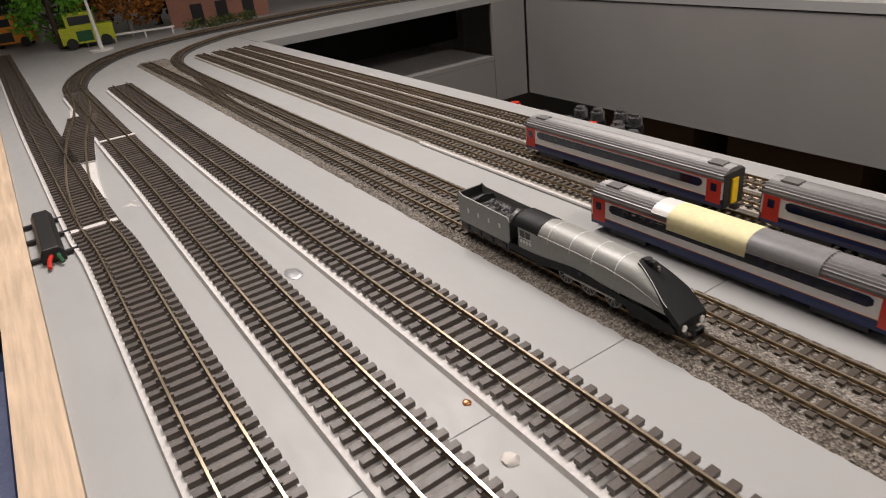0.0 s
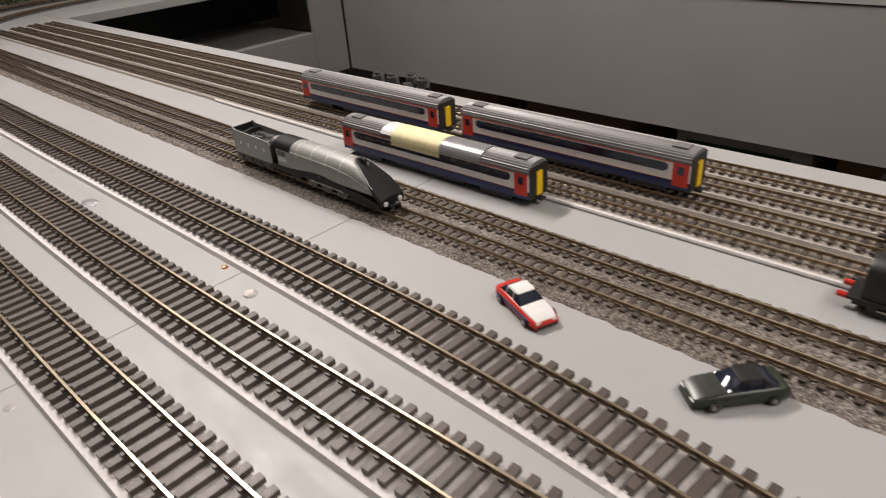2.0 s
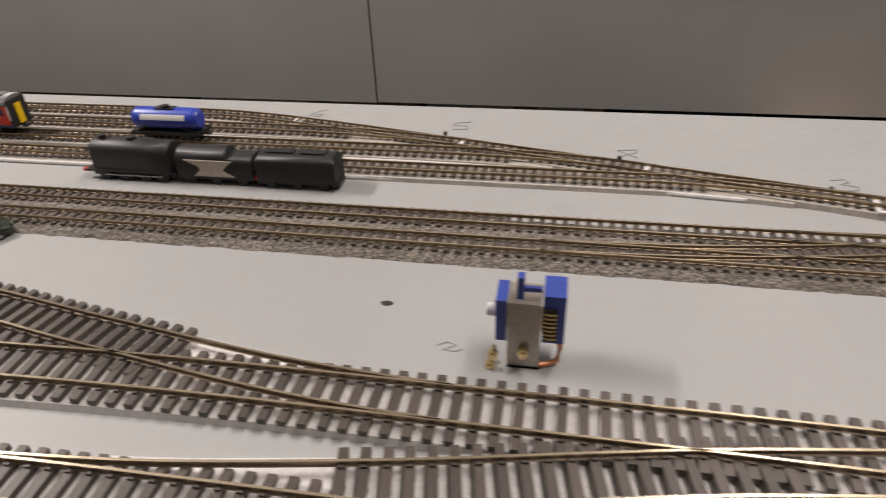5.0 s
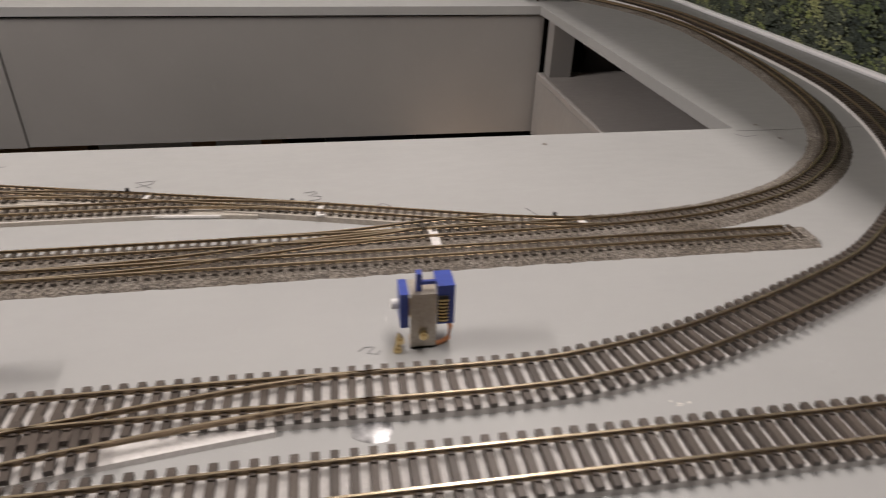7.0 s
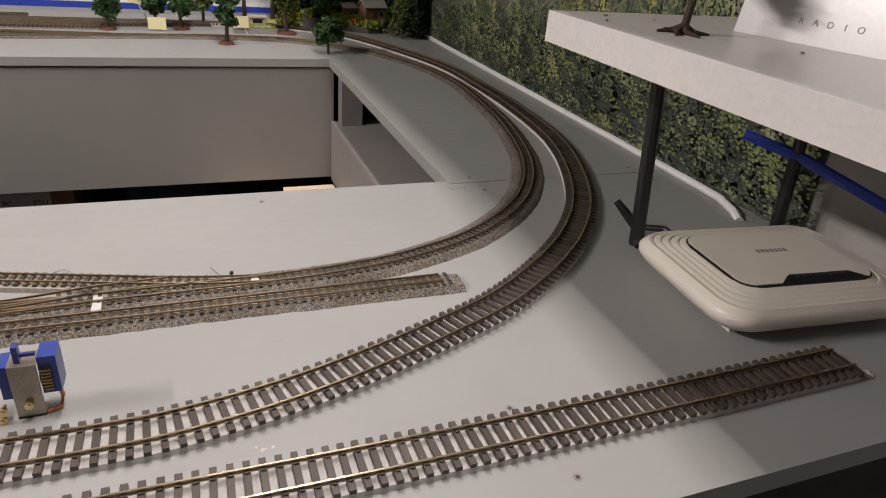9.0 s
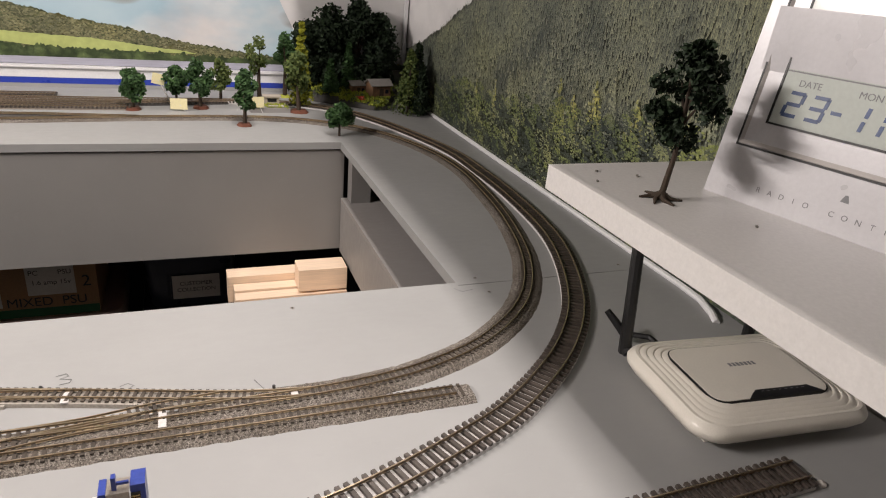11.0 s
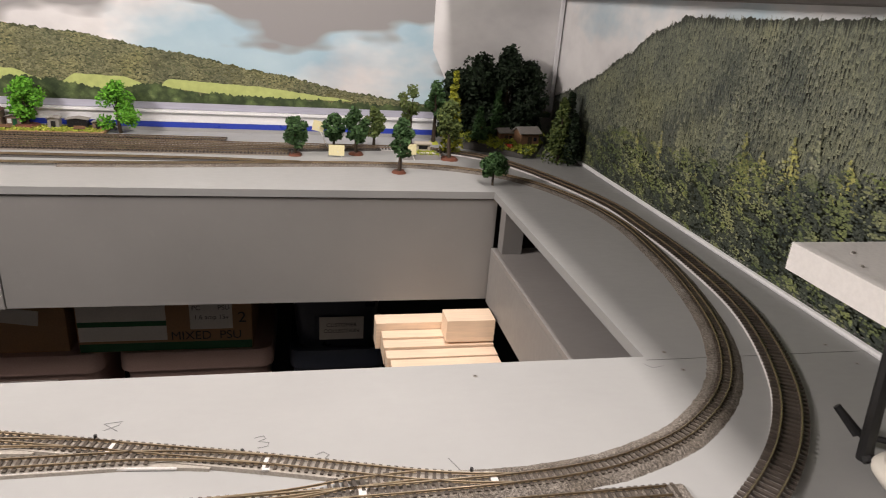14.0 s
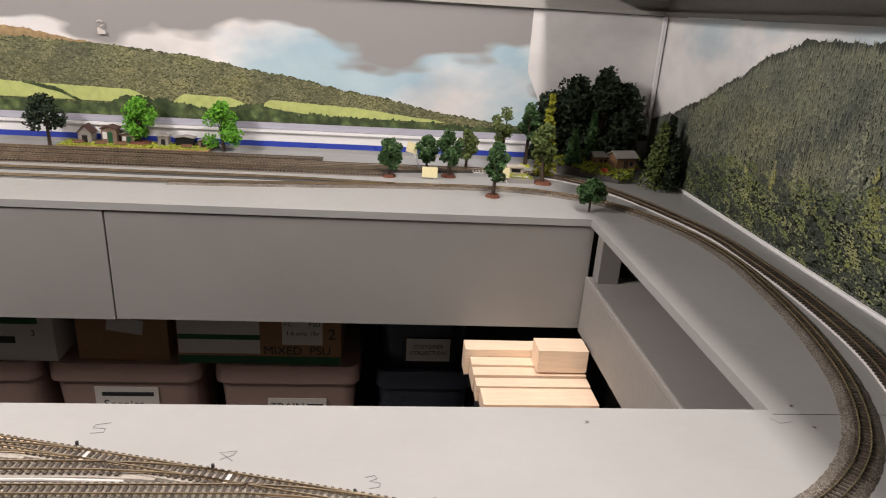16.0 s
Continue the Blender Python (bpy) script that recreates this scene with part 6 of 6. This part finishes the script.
part("base", cyl(0, 0, 0, 0.22, 0.03, 18), WHITE, lp)
part("post", tube([(0, 0, 0.02), (0, 0, 0.6), (-0.02, -0.02, 1.5)], [0.045, 0.03, 0.02], 8), WHITE, lp)
YEL = plain("lime_yellow_paint", (0.45, 0.50, 0.03), 0.35, var=0.12)
ORG = plain("orange_paint", (0.75, 0.28, 0.02), 0.4, var=0.12)
for x, y, rz, mat, lab, nm in ((-20.2, 2.25, 80, YEL, "yellow and green toy van under the tree", "toy_van"), (-22.6, 0.95, 75, ORG, "orange toy digger cab with dark tracks", "toy_digger")):
    v = thing(nm, x, y, 0, rz, lab, "toy vehicle")
    part("body", boxes((-0.5, 0.5, -0.22, 0.22, 0.10, 0.42)), mat, v, bevel=0.04)
    part("cab", boxes((-0.35, 0.2, -0.2, 0.2, 0.42, 0.68)), mat, v, bevel=0.05)
    part("window", boxes((-0.28, 0.12, -0.205, 0.205, 0.46, 0.62)), BLACK_GLASS, v)
    part("green_panel", boxes((-0.2, 0.1, -0.225, 0.225, 0.14, 0.34)), GREEN_BOX if mat is YEL else BLACK, v)
    for e in (-0.32, 0.32):
        for s in (-1, 1):
            part("wheel", cyl(e, s * 0.2 - 0.04, 0.11, 0.11, 0.08, 16, "y"), BLACK, v)
gb = thing("goods_building", -20.9, 5.2, 0, 78, "red brick goods shed with black doorways", "building")
part("wall", boxes((-1.1, 1.1, -0.4, 0.4, 0, 0.75)), plain("pale_red_model_brick", (0.36, 0.17, 0.12), 0.75, var=0.25, scale=350), gb, bevel=0.01)
part("roof", prism([(-0.5, 0.75), (0.5, 0.75), (0, 1.15)], -1.2, 1.2, "x"), ROOFR, gb)
for e in (-0.5, 0.05, 0.65):
    part("doorway", boxes((e - 0.13, e + 0.13, -0.41, -0.395, 0.0, 0.45)), BLACK, gb)
hd = part("hedge", leaf_cloud([((-19.95 - 0.1 * math.sin(k), 4.2 + 0.11 * k, 0.08), 0.13) for k in range(14)], 40, 0.03, 60), LEAF_OLIVE)
tagged(hd, "low green hedge in front of the shed", "hedge", "", "stuff")
fn = thing("white_fence", -20.0, 3.0, 0, 75, "low white rail fence beside the curve", "fence")
part("rail", boxes((-0.9, 0.9, -0.01, 0.01, 0.13, 0.17)), WHITE, fn)
for e in (-0.85, -0.3, 0.3, 0.85):
    part("post", boxes((e - 0.015, e + 0.015, -0.015, 0.015, 0, 0.18)), WHITE, fn)

# ---- east corner: router, shelf, clock ----
rt = thing("wifi_router", 6.58, 1.86, 0, -5, "cream wireless router with ribbed rounded top", "router")


def rounded(w, d, r, n=7):
    out = []
    for cx, cy, a0 in ((w - r, d - r, 0), (-w + r, d - r, 90), (-w + r, -d + r, 180), (w - r, -d + r, 270)):
        for k in range(n):
            a = radians(a0 + 90 * k / (n - 1))
            out.append((cx + r * math.cos(a), cy + r * math.sin(a)))
    return out


rings = []
for w, d, z in ((0.74, 0.52, 0.06), (0.84, 0.62, 0.085), (0.885, 0.665, 0.15), (0.89, 0.67, 0.19), (0.875, 0.655, 0.225), (0.85, 0.63, 0.245)):
    rings.append([(x, y, z) for x, y in rounded(w, d, 0.24)])
s, z = 1.0, 0.245
for k in range(5):
    w0, d0 = 0.85 - 0.048 * k, 0.63 - 0.045 * k
    rings.append([(x, y, z + 0.014) for x, y in rounded(w0 - 0.012, d0 - 0.012, 0.22)])
    rings.append([(x, y, z + 0.016) for x, y in rounded(w0 - 0.038, d0 - 0.035, 0.20)])
    rings.append([(x, y, z + 0.008) for x, y in rounded(w0 - 0.046, d0 - 0.042, 0.20)])
    z += 0.010
part("housing", loft(rings), ROUTER, rt, smooth=True)
part("lid_gap", prism(rounded(0.605, 0.40, 0.13), 0.285, 0.3105, "z"), BLACK, rt)
part("lid", prism(rounded(0.595, 0.39, 0.125), 0.29, 0.316, "z"), ROUTER, rt)
part("light_panel", prism([(-0.28, -0.395), (0.50, -0.395), (0.40, -0.29), (-0.14, -0.29), (-0.20, -0.33)], 0.3, 0.3195, "z"), BLACK, rt, "black indicator strip")
for k in range(8):
    part("indicator", boxes((-0.1 + 0.06 * k, -0.075 + 0.06 * k, -0.32, -0.312, 0.3195, 0.321)), PRINT, rt)
for k in range(7):
    part("logo_bar", boxes((-0.12 + 0.042 * k, -0.092 + 0.042 * k, 0.06, 0.11, 0.3155, 0.3175)), PRINT, rt)
part("foot_plate", boxes((-0.7, 0.7, -0.48, 0.48, 0.0, 0.07)), ROUTER, rt)
for e, tip in ((-0.76, (-0.90, 0.72, 1.50)), (0.66, (0.62, 0.76, 1.5))):
    part("antenna", joined(tube([(e, 0.66, 0.12), (e - 0.01, 0.74, 0.16)], 0.055, 10), tube([(e, 0.72, 0.10), (e * 0.9 + tip[0] * 0.1, 0.73, 0.25), (tip[0], tip[1], tip[2])], [0.066, 0.06, 0.054], 10)), BLACK, rt, "black flat antenna")
part("cable", tube([(-0.35, 0.66, 0.12), (-0.42, 0.85, 0.16), (-0.58, 1.0, 0.12), (-0.68, 1.12, 0.22)], 0.03, 8), BLACK, rt)
part("plug", tube([(-0.60, 1.02, 0.12), (-0.74, 1.18, 0.30)], [0.05, 0.035], 8), BLACK, rt)
bc = part("blue_cable", tube([(7.0, 2.9, 0.95), (7.3, 2.5, 0.85), (7.65, 1.6, 0.60), (7.70, 0.6, 0.45)], 0.05, 8), TANK_BLUE)
tagged(bc, "blue network cable along the wall", "cable")
sh = thing("wall_shelf", 6.3, 1.0, 1.62, 0, "white laminate shelf over the board corner", "shelf")
part("board", boxes((-1.42, 1.40, -4.6, 1.93, 0.09, 0.30)), SHELF, sh, bevel=0.01)
for yy in (-3.0, 1.2):
    part("bracket", boxes((1.0, 1.40, yy - 0.03, yy + 0.03, -0.4, 0.089)), BLACK, sh)
for x, y in ((5.35, 2.12), (5.5, 2.55), (5.66, 1.41), (5.2, 2.7), (5.05, 2.45)):
    cr = part("crumb", boxes((-0.012, 0.014, -0.008, 0.008, 0, 0.012)), STONE, None)
    cr.matrix_world = at(x, y, 1.921, 0, 0, random.uniform(0, 90))
    tagged(cr, "dark crumb on the shelf", "crumb", "crumbs")
shelf_tree = tree(5.32, 2.02, 1.14, 0.25, LEAF_DEEP, "dark model tree with wire roots on the shelf", z=1.921, seed=70, stem=0.40, clumps=20, per=110, leaf=0.026, stout=0.55)
for a in (0.3, 1.4, 2.5, 3.5, 4.4, 5.5):
    part("root", tube([(0, 0, 0.04), (0.07 * math.cos(a), 0.07 * math.sin(a), 0.014), (0.16 * math.cos(a + 0.3), 0.16 * math.sin(a + 0.3), 0.006)], [0.03, 0.018, 0.008], 6), BARK, shelf_tree)
ck = thing("desk_clock", 5.88, 2.19, 1.921, 0, "silver radio-controlled desk clock with lcd", "clock")
# its front is drawn flat and then leant back
front = Matrix.Rotation(radians(-76), 4, "Z") @ Matrix.Rotation(radians(80), 4, "X")


def on_clock(name, bm, mat, parent=ck, label="", bevel=0.0):
    ob = part(name, bm, mat, parent, label, bevel=bevel)
    if parent is ck:
        ob.matrix_basis = front
    return ob


on_clock("case", boxes((0, 2.3, 0.0, 2.5, -0.30, 0)), CLOCK, bevel=0.02)
part("stand", prism([(0, 0), (0.7, 0), (0.1, 1.4)], 0.0, 2.0, "y"), CLOCK, ck).matrix_basis = Matrix.Rotation(radians(14), 4, "Z") @ at(0.1, -2.1, 0)
bez = loft([[(0.14, 0.42, 0.003), (2.16, 0.42, 0.003), (2.16, 2.36, 0.003), (0.14, 2.36, 0.003)], [(0.145, 0.425, 0.012), (2.155, 0.425, 0.012), (2.155, 2.355, 0.012), (0.145, 2.355, 0.012)], [(0.30, 0.62, -0.06), (2.0, 0.62, -0.06), (2.0, 2.2, -0.06), (0.30, 2.2, -0.06)]], cap=False)
on_clock("bezel", bez, CLOCK_IN)
on_clock("bezel_line", boxes((0.125, 2.175, 0.405, 0.42, 0.0, 0.006), (0.125, 0.14, 0.405, 2.375, 0.0, 0.006)), BLACK)
on_clock("lcd", boxes((0.30, 2.0, 0.62, 2.2, -0.02, 0.004)), LCD)
on_clock("lcd_edge", boxes((0.29, 0.305, 0.61, 2.2, 0.0, 0.012), (0.29, 2.0, 0.605, 0.62, 0.0, 0.012)), BLACK)
on_clock("divider", boxes((0.31, 2.0, 0.99, 1.0, 0.004, 0.0055)), PRINT)


def seven(x, y, w, h, segs, t):
    rows = {"a": (x, x + w, y + h - t, y + h), "g": (x, x + w, y + h / 2 - t / 2, y + h / 2 + t / 2), "d": (x, x + w, y, y + t), "f": (x, x + t, y + h / 2, y + h), "e": (x, x + t, y, y + h / 2), "b": (x + w - t, x + w, y + h / 2, y + h), "c": (x + w - t, x + w, y, y + h / 2)}
    g = 0.012
    bm = bmesh.new()
    for s_ in segs:
        a, b_, c, d_ = rows[s_]
        if s_ in "agd":
            box(bm, a + g, b_ - g, c, d_, 0.004, 0.007)
        else:
            box(bm, a, b_, c + g, d_ - g, 0.004, 0.007)
    for v in bm.verts:
        v.co.x += 0.12 * (v.co.y - y)
    return bm


for x, segs in ((0.36, "abged"), (0.53, "abgcd"), (0.80, "bc"), (0.92, "bc")):
    on_clock("digit", seven(x, 0.68, 0.125, 0.185, segs, 0.026), LCD_INK)
on_clock("dash", boxes((0.70, 0.77, 0.76, 0.785, 0.004, 0.007)), LCD_INK)
on_clock("digit", seven(0.62, 1.40, 0.30, 0.62, "bc", 0.09), LCD_INK)
for text, size, x, y in (("DATE", 0.065, 0.50, 0.92), ("MONTH", 0.065, 0.95, 0.92), ("AM", 0.12, 0.44, 1.75)):
    lettering(text, size, PRINT, ck, front @ at(x, y, 0.0055))
for k, ch in enumerate("RADIO CONTROL"):
    if ch != " ":
        lettering(ch, 0.055, PRINT, ck, front @ at(0.42 + 0.09 * k, 0.13, 0.001))
on_clock("mast_symbol", prism([(0.98, 0.23), (1.04, 0.23), (1.02, 0.28), (1.0, 0.28)], 0, 0.002, "z"), PRINT)

# ---- under the far board: tubs, cartons, planks ----


def tub(x, y, z, w, d, h, mat, label, lid=True):
    th = thing("storage_tub", x, y, z, 0, label, "storage tub", "storage tubs")
    rings = []
    for f, zz in ((0.80, 0), (0.82, 0.03), (0.93, h * 0.86), (0.93, h * 0.88), (1.0, h * 0.89), (1.0, h * 0.97), (0.98, h), (0.94, h)):
        rings.append([(px, py, zz) for px, py in rounded(w / 2 * f, d / 2 * f, 0.28, 6)])
    part("body", loft(rings), mat, th, smooth=True)
    for e in (-0.22, 0.22):
        part("rib", boxes((e * w - 0.03, e * w + 0.03, -d / 2 * 0.885, -d / 2 * 0.80, h * 0.15, h * 0.80)), mat, th, bevel=0.02)
    return th


def note(parent, y, x0, x1, z0, z1, rows, rz=0):
    c = part("paper_label", boxes((x0, x1, y - 0.012, y, z0, z1)), PAPER, parent)
    for text, size, x, z in rows:
        if text:
            lettering(text, size, INK, parent, at(x, y - 0.014, z, 90, 0, 0))
    return c


TT = 3.94
for k, (x, lab) in enumerate(((-7.95, "tub of modelling supplies with paper label"), (-4.57, "pinkish storage tub labelled scenics"), (-1.05, "pinkish storage tub with a handwritten label"), (-11.4, "pinkish storage tub in the dark"), (-14.8, "pinkish storage tub in the dark"))):
    tb = tub(x, 13.2, ZF + 0.002, 3.2, 2.4, TT, TUB, lab)
    fy = -1.135
    if k == 1:
        note(tb, fy, -0.65, 0.7, 2.2, 3.35, [("Scenics", 0.30, -0.05, 2.9)])
        part("ink_bar", boxes((-0.5, 0.6, fy - 0.016, fy - 0.012, 3.12, 3.22)), INK, tb)
        part("ink_bar", boxes((-0.45, 0.6, fy - 0.016, fy - 0.012, 2.52, 2.60)), INK, tb)
    elif k == 2:
        note(tb, fy, -0.45, 0.85, 2.1, 3.1, [("TRAIN", 0.26, -0.02, 2.88)])
        part("ink_bar", boxes((0.42, 0.78, fy - 0.016, fy - 0.012, 2.80, 2.96)), INK, tb)
sm = tub(2.0, 13.2, ZF + 0.002, 2.2, 2.4, TT - 0.1, TUB_DARK, "smoky plastic tub with a paper label")
sm2 = tub(1.95, 13.1, ZF + TT - 0.09, 2.1, 2.2, 1.6, TUB_DARK, "dark plastic drawer with a white label")
note(sm2, -1.0, -0.39, 0.59, 0.24, 0.80, [])
lettering("CUSTOMER", 0.13, INK, sm2, at(0.1, -1.016, 0.60, 90, 0, 0))
lettering("COLLECTION", 0.13, INK, sm2, at(0.1, -1.016, 0.45, 90, 0, 0))


def carton(x, y, z, w, d, h, mat, label):
    th = thing("carton", x, y, z, 0, label, "carton", "cartons")
    part("box", boxes((-w / 2, w / 2, -d / 2, d / 2, 0, h)), mat, th, bevel=0.015)
    part("flap_seam", boxes((-w / 2, w / 2, -0.01, 0.01, h, h + 0.006)), BARK, th)
    return th


c1 = carton(-1.63, 13.1, ZF + TT + 0.01, 3.5, 2.0, 1.45, CARD, "brown carton with green print and psu label")
fy = -1.003
part("white_print", boxes((-1.73, 0.0, fy - 0.006, fy, 0.72, 1.40), (-1.73, 0.0, fy - 0.006, fy, 0.26, 0.60)), PAPER, c1)
part("green_print", boxes((-1.74, 1.74, fy - 0.004, fy, 0.01, 0.2), (-1.73, 0.0, fy - 0.007, fy, 0.60, 0.72), (0.0, 1.74, fy - 0.004, fy, 1.25, 1.4)), GREEN_BOX, c1)
note(c1, fy - 0.005, 0.48, 1.35, 0.50, 1.36, [("1.6 amp 15v", 0.145, 0.92, 0.78), ("PC", 0.15, 0.62, 1.0), ("PSU", 0.15, 1.18, 1.0)])
lettering("MIXED  PSU", 0.28, INK, c1, at(0.8, fy - 0.008, 0.34, 90, 0, 0))
lettering("2", 0.36, INK, c1, at(1.55, fy - 0.008, 0.75, 90, 0, 0))
c2 = carton(-4.55, 13.15, ZF + TT + 0.01, 1.9, 1.9, 1.45, CARD, "plain brown carton with a tilted label")
n2 = part("paper_label", boxes((-0.4, 0.35, -0.97, -0.955, -0.18, 0.16)), PAPER, c2)
n2.matrix_basis = at(0.1, 0, 0.85, 0, 9, 0)
c3 = carton(-7.1, 13.1, ZF + TT + 0.01, 2.4, 2.0, 1.3, PAPER, "white carton with green bands")
part("green_print", boxes((-0.99, 0.9, -1.008, -1.0, 0.88, 1.05)), GREEN_BOX, c3)
part("ink_bar", boxes((-0.2, 0.4, -1.008, -1.0, 0.42, 0.58)), INK, c3)
lettering("3", 0.2, INK, c3, at(0.78, -1.009, 0.66, 90, 0, 0))
for x in (-10.6, -14.0):
    carton(x, 13.1, ZF + TT + 0.01, 2.6, 2.0, 1.3, CARD, "brown carton in the dark")

# planks: a pile of planed timber standing on a black chest
chest = thing("black_chest", 4.1, 9.7, ZF, 0, "black chest carrying a pile of planks", "chest")
part("body", boxes((-1.15, 0.75, -1.6, 1.0, 0.0, 4.55)), DARK, chest, bevel=0.03)
z0 = ZF + 4.55
rows = [(2.62, 6.6, 10.22, 10.60, 0.55, 0.0), (2.72, 6.6, 9.92, 10.20, 0.40, 0.0), (2.72, 6.6, 9.62, 9.90, 0.36, 0.0), (2.74, 6.6, 9.30, 9.58, 0.32, 0.0), (2.80, 6.6, 8.75, 9.27, 0.30, 0.0), (2.80, 6.6, 8.20, 8.72, 0.27, 0.0), (3.9, 6.6, 9.66, 10.16, 0.45, 0.405)]
for a, b, c, d_, h, lift in rows:
    pk = part("plank", boxes((a, min(b, 4.84), c, d_, 0, h)), PINE, None, bevel=0.008)
    pk.location = (0, 0, (z0 + lift + 0.35) * D)
    tagged(pk, "planed pine board stacked on the chest", "plank", "pile of planks")
part("packing", boxes((-1.1, 0.70, -1.55, 0.95, 4.551, 4.895)), PINE, chest, "pine packing pieces")
bl_ = part("barcode", boxes((2.92, 3.12, 10.212, 10.218, 0.14, 0.22)), INK, None)
bl_.location = (0, 0, (z0 + 0.35) * D)
tagged(bl_, "printed barcode strip on the plank", "label")
for k, (x, y) in enumerate(((2.72, 8.35), (2.72, 8.62))):
    bx = thing("small_black_box", x - 0.12, y, z0 + 0.10 - 0.1 * k, 0, "small black box with a white label", "box", "small black boxes")
    part("box", boxes((-0.14, 0.14, -0.1, 0.1, -0.3, 0.32)), BLACK, bx, bevel=0.01)
    part("paper_label", boxes((-0.09, 0.09, -0.106, -0.1, 0.14, 0.22)), PAPER, bx)
gs = thing("green_folder", 2.40, 8.5, z0 - 0.2, 0, "green folder standing beside the planks", "folder")
part("cover", boxes((-0.02, 0.02, -0.4, 0.4, -0.5, 0.55)), GREEN_BOX, gs)

# ---- jars standing in the well, and the box below the front rim ----
cart = thing("black_trolley", -10.3, 6.2, ZF, 0, "black trolley top in the operating well", "trolley")
part("top", boxes((-1.6, 1.7, -0.9, 0.8, 6.75, 6.9)), BLACK, cart, bevel=0.02)
for e in (-1.5, 1.6):
    for s in (-0.8, 0.7):
        part("leg", boxes((e - 0.05, e + 0.05, s - 0.05, s + 0.05, 0, 6.75)), BLACK, cart)
CAP = plain("shiny_metal_cap", (0.55, 0.55, 0.57), 0.2, 0.9, var=0.1)
for k, (x, y, red) in enumerate(((-10.47, 5.95, 0), (-10.06, 5.95, 0), (-10.25, 6.36, 0), (-10.0, 6.4, 0), (-9.75, 6.54, 0), (-9.5, 6.5, 0), (-9.3, 6.0, 0), (-9.1, 6.0, 0), (-9.66, 5.95, 1), (-11.1, 6.0, 2), (-11.62, 5.9, 3), (-9.45, 6.15, 0))):
    jr = thing("paint_jar", x, y, ZF + 6.902, 0, ("red capped jar" if red in (1, 2) else "black jar with a shiny metal cap") + " on the trolley", "jar", "paint jars")
    part("glass", cyl(0, 0, 0, 0.10, 0.34, 16), BLACK, jr)
    part("cap", joined(cyl(0, 0, 0.34, 0.085, 0.10, 16), cyl(0, 0, 0.44, 0.06, 0.04, 14)), C_RED if red in (1, 2) else CAP, jr)
fb = thing("blue_carton", -8.2, -0.62, ZF, 0, "navy carton with a pale lid stripe standing below the rim", "carton")
part("box", boxes((-1.6, 2.4, -0.9, 0.55, 0, 7.1)), plain("navy_card", (0.012, 0.03, 0.09), 0.4, var=0.2), fb, bevel=0.02)
part("pale_panel", boxes((-1.3, 0.9, -0.6, 0.45, 7.1, 7.108)), plain("slate_blue_print", (0.16, 0.19, 0.33), 0.4, var=0.15), fb)
part("blue_stripe", boxes((1.2, 2.38, -0.88, 0.53, 7.1, 7.108)), plain("bright_blue_print", (0.03, 0.22, 0.42), 0.4, var=0.1), fb)
part("print_bar", boxes((1.0, 1.06, -0.5, 0.45, 7.1, 7.11)), PAPER, fb)
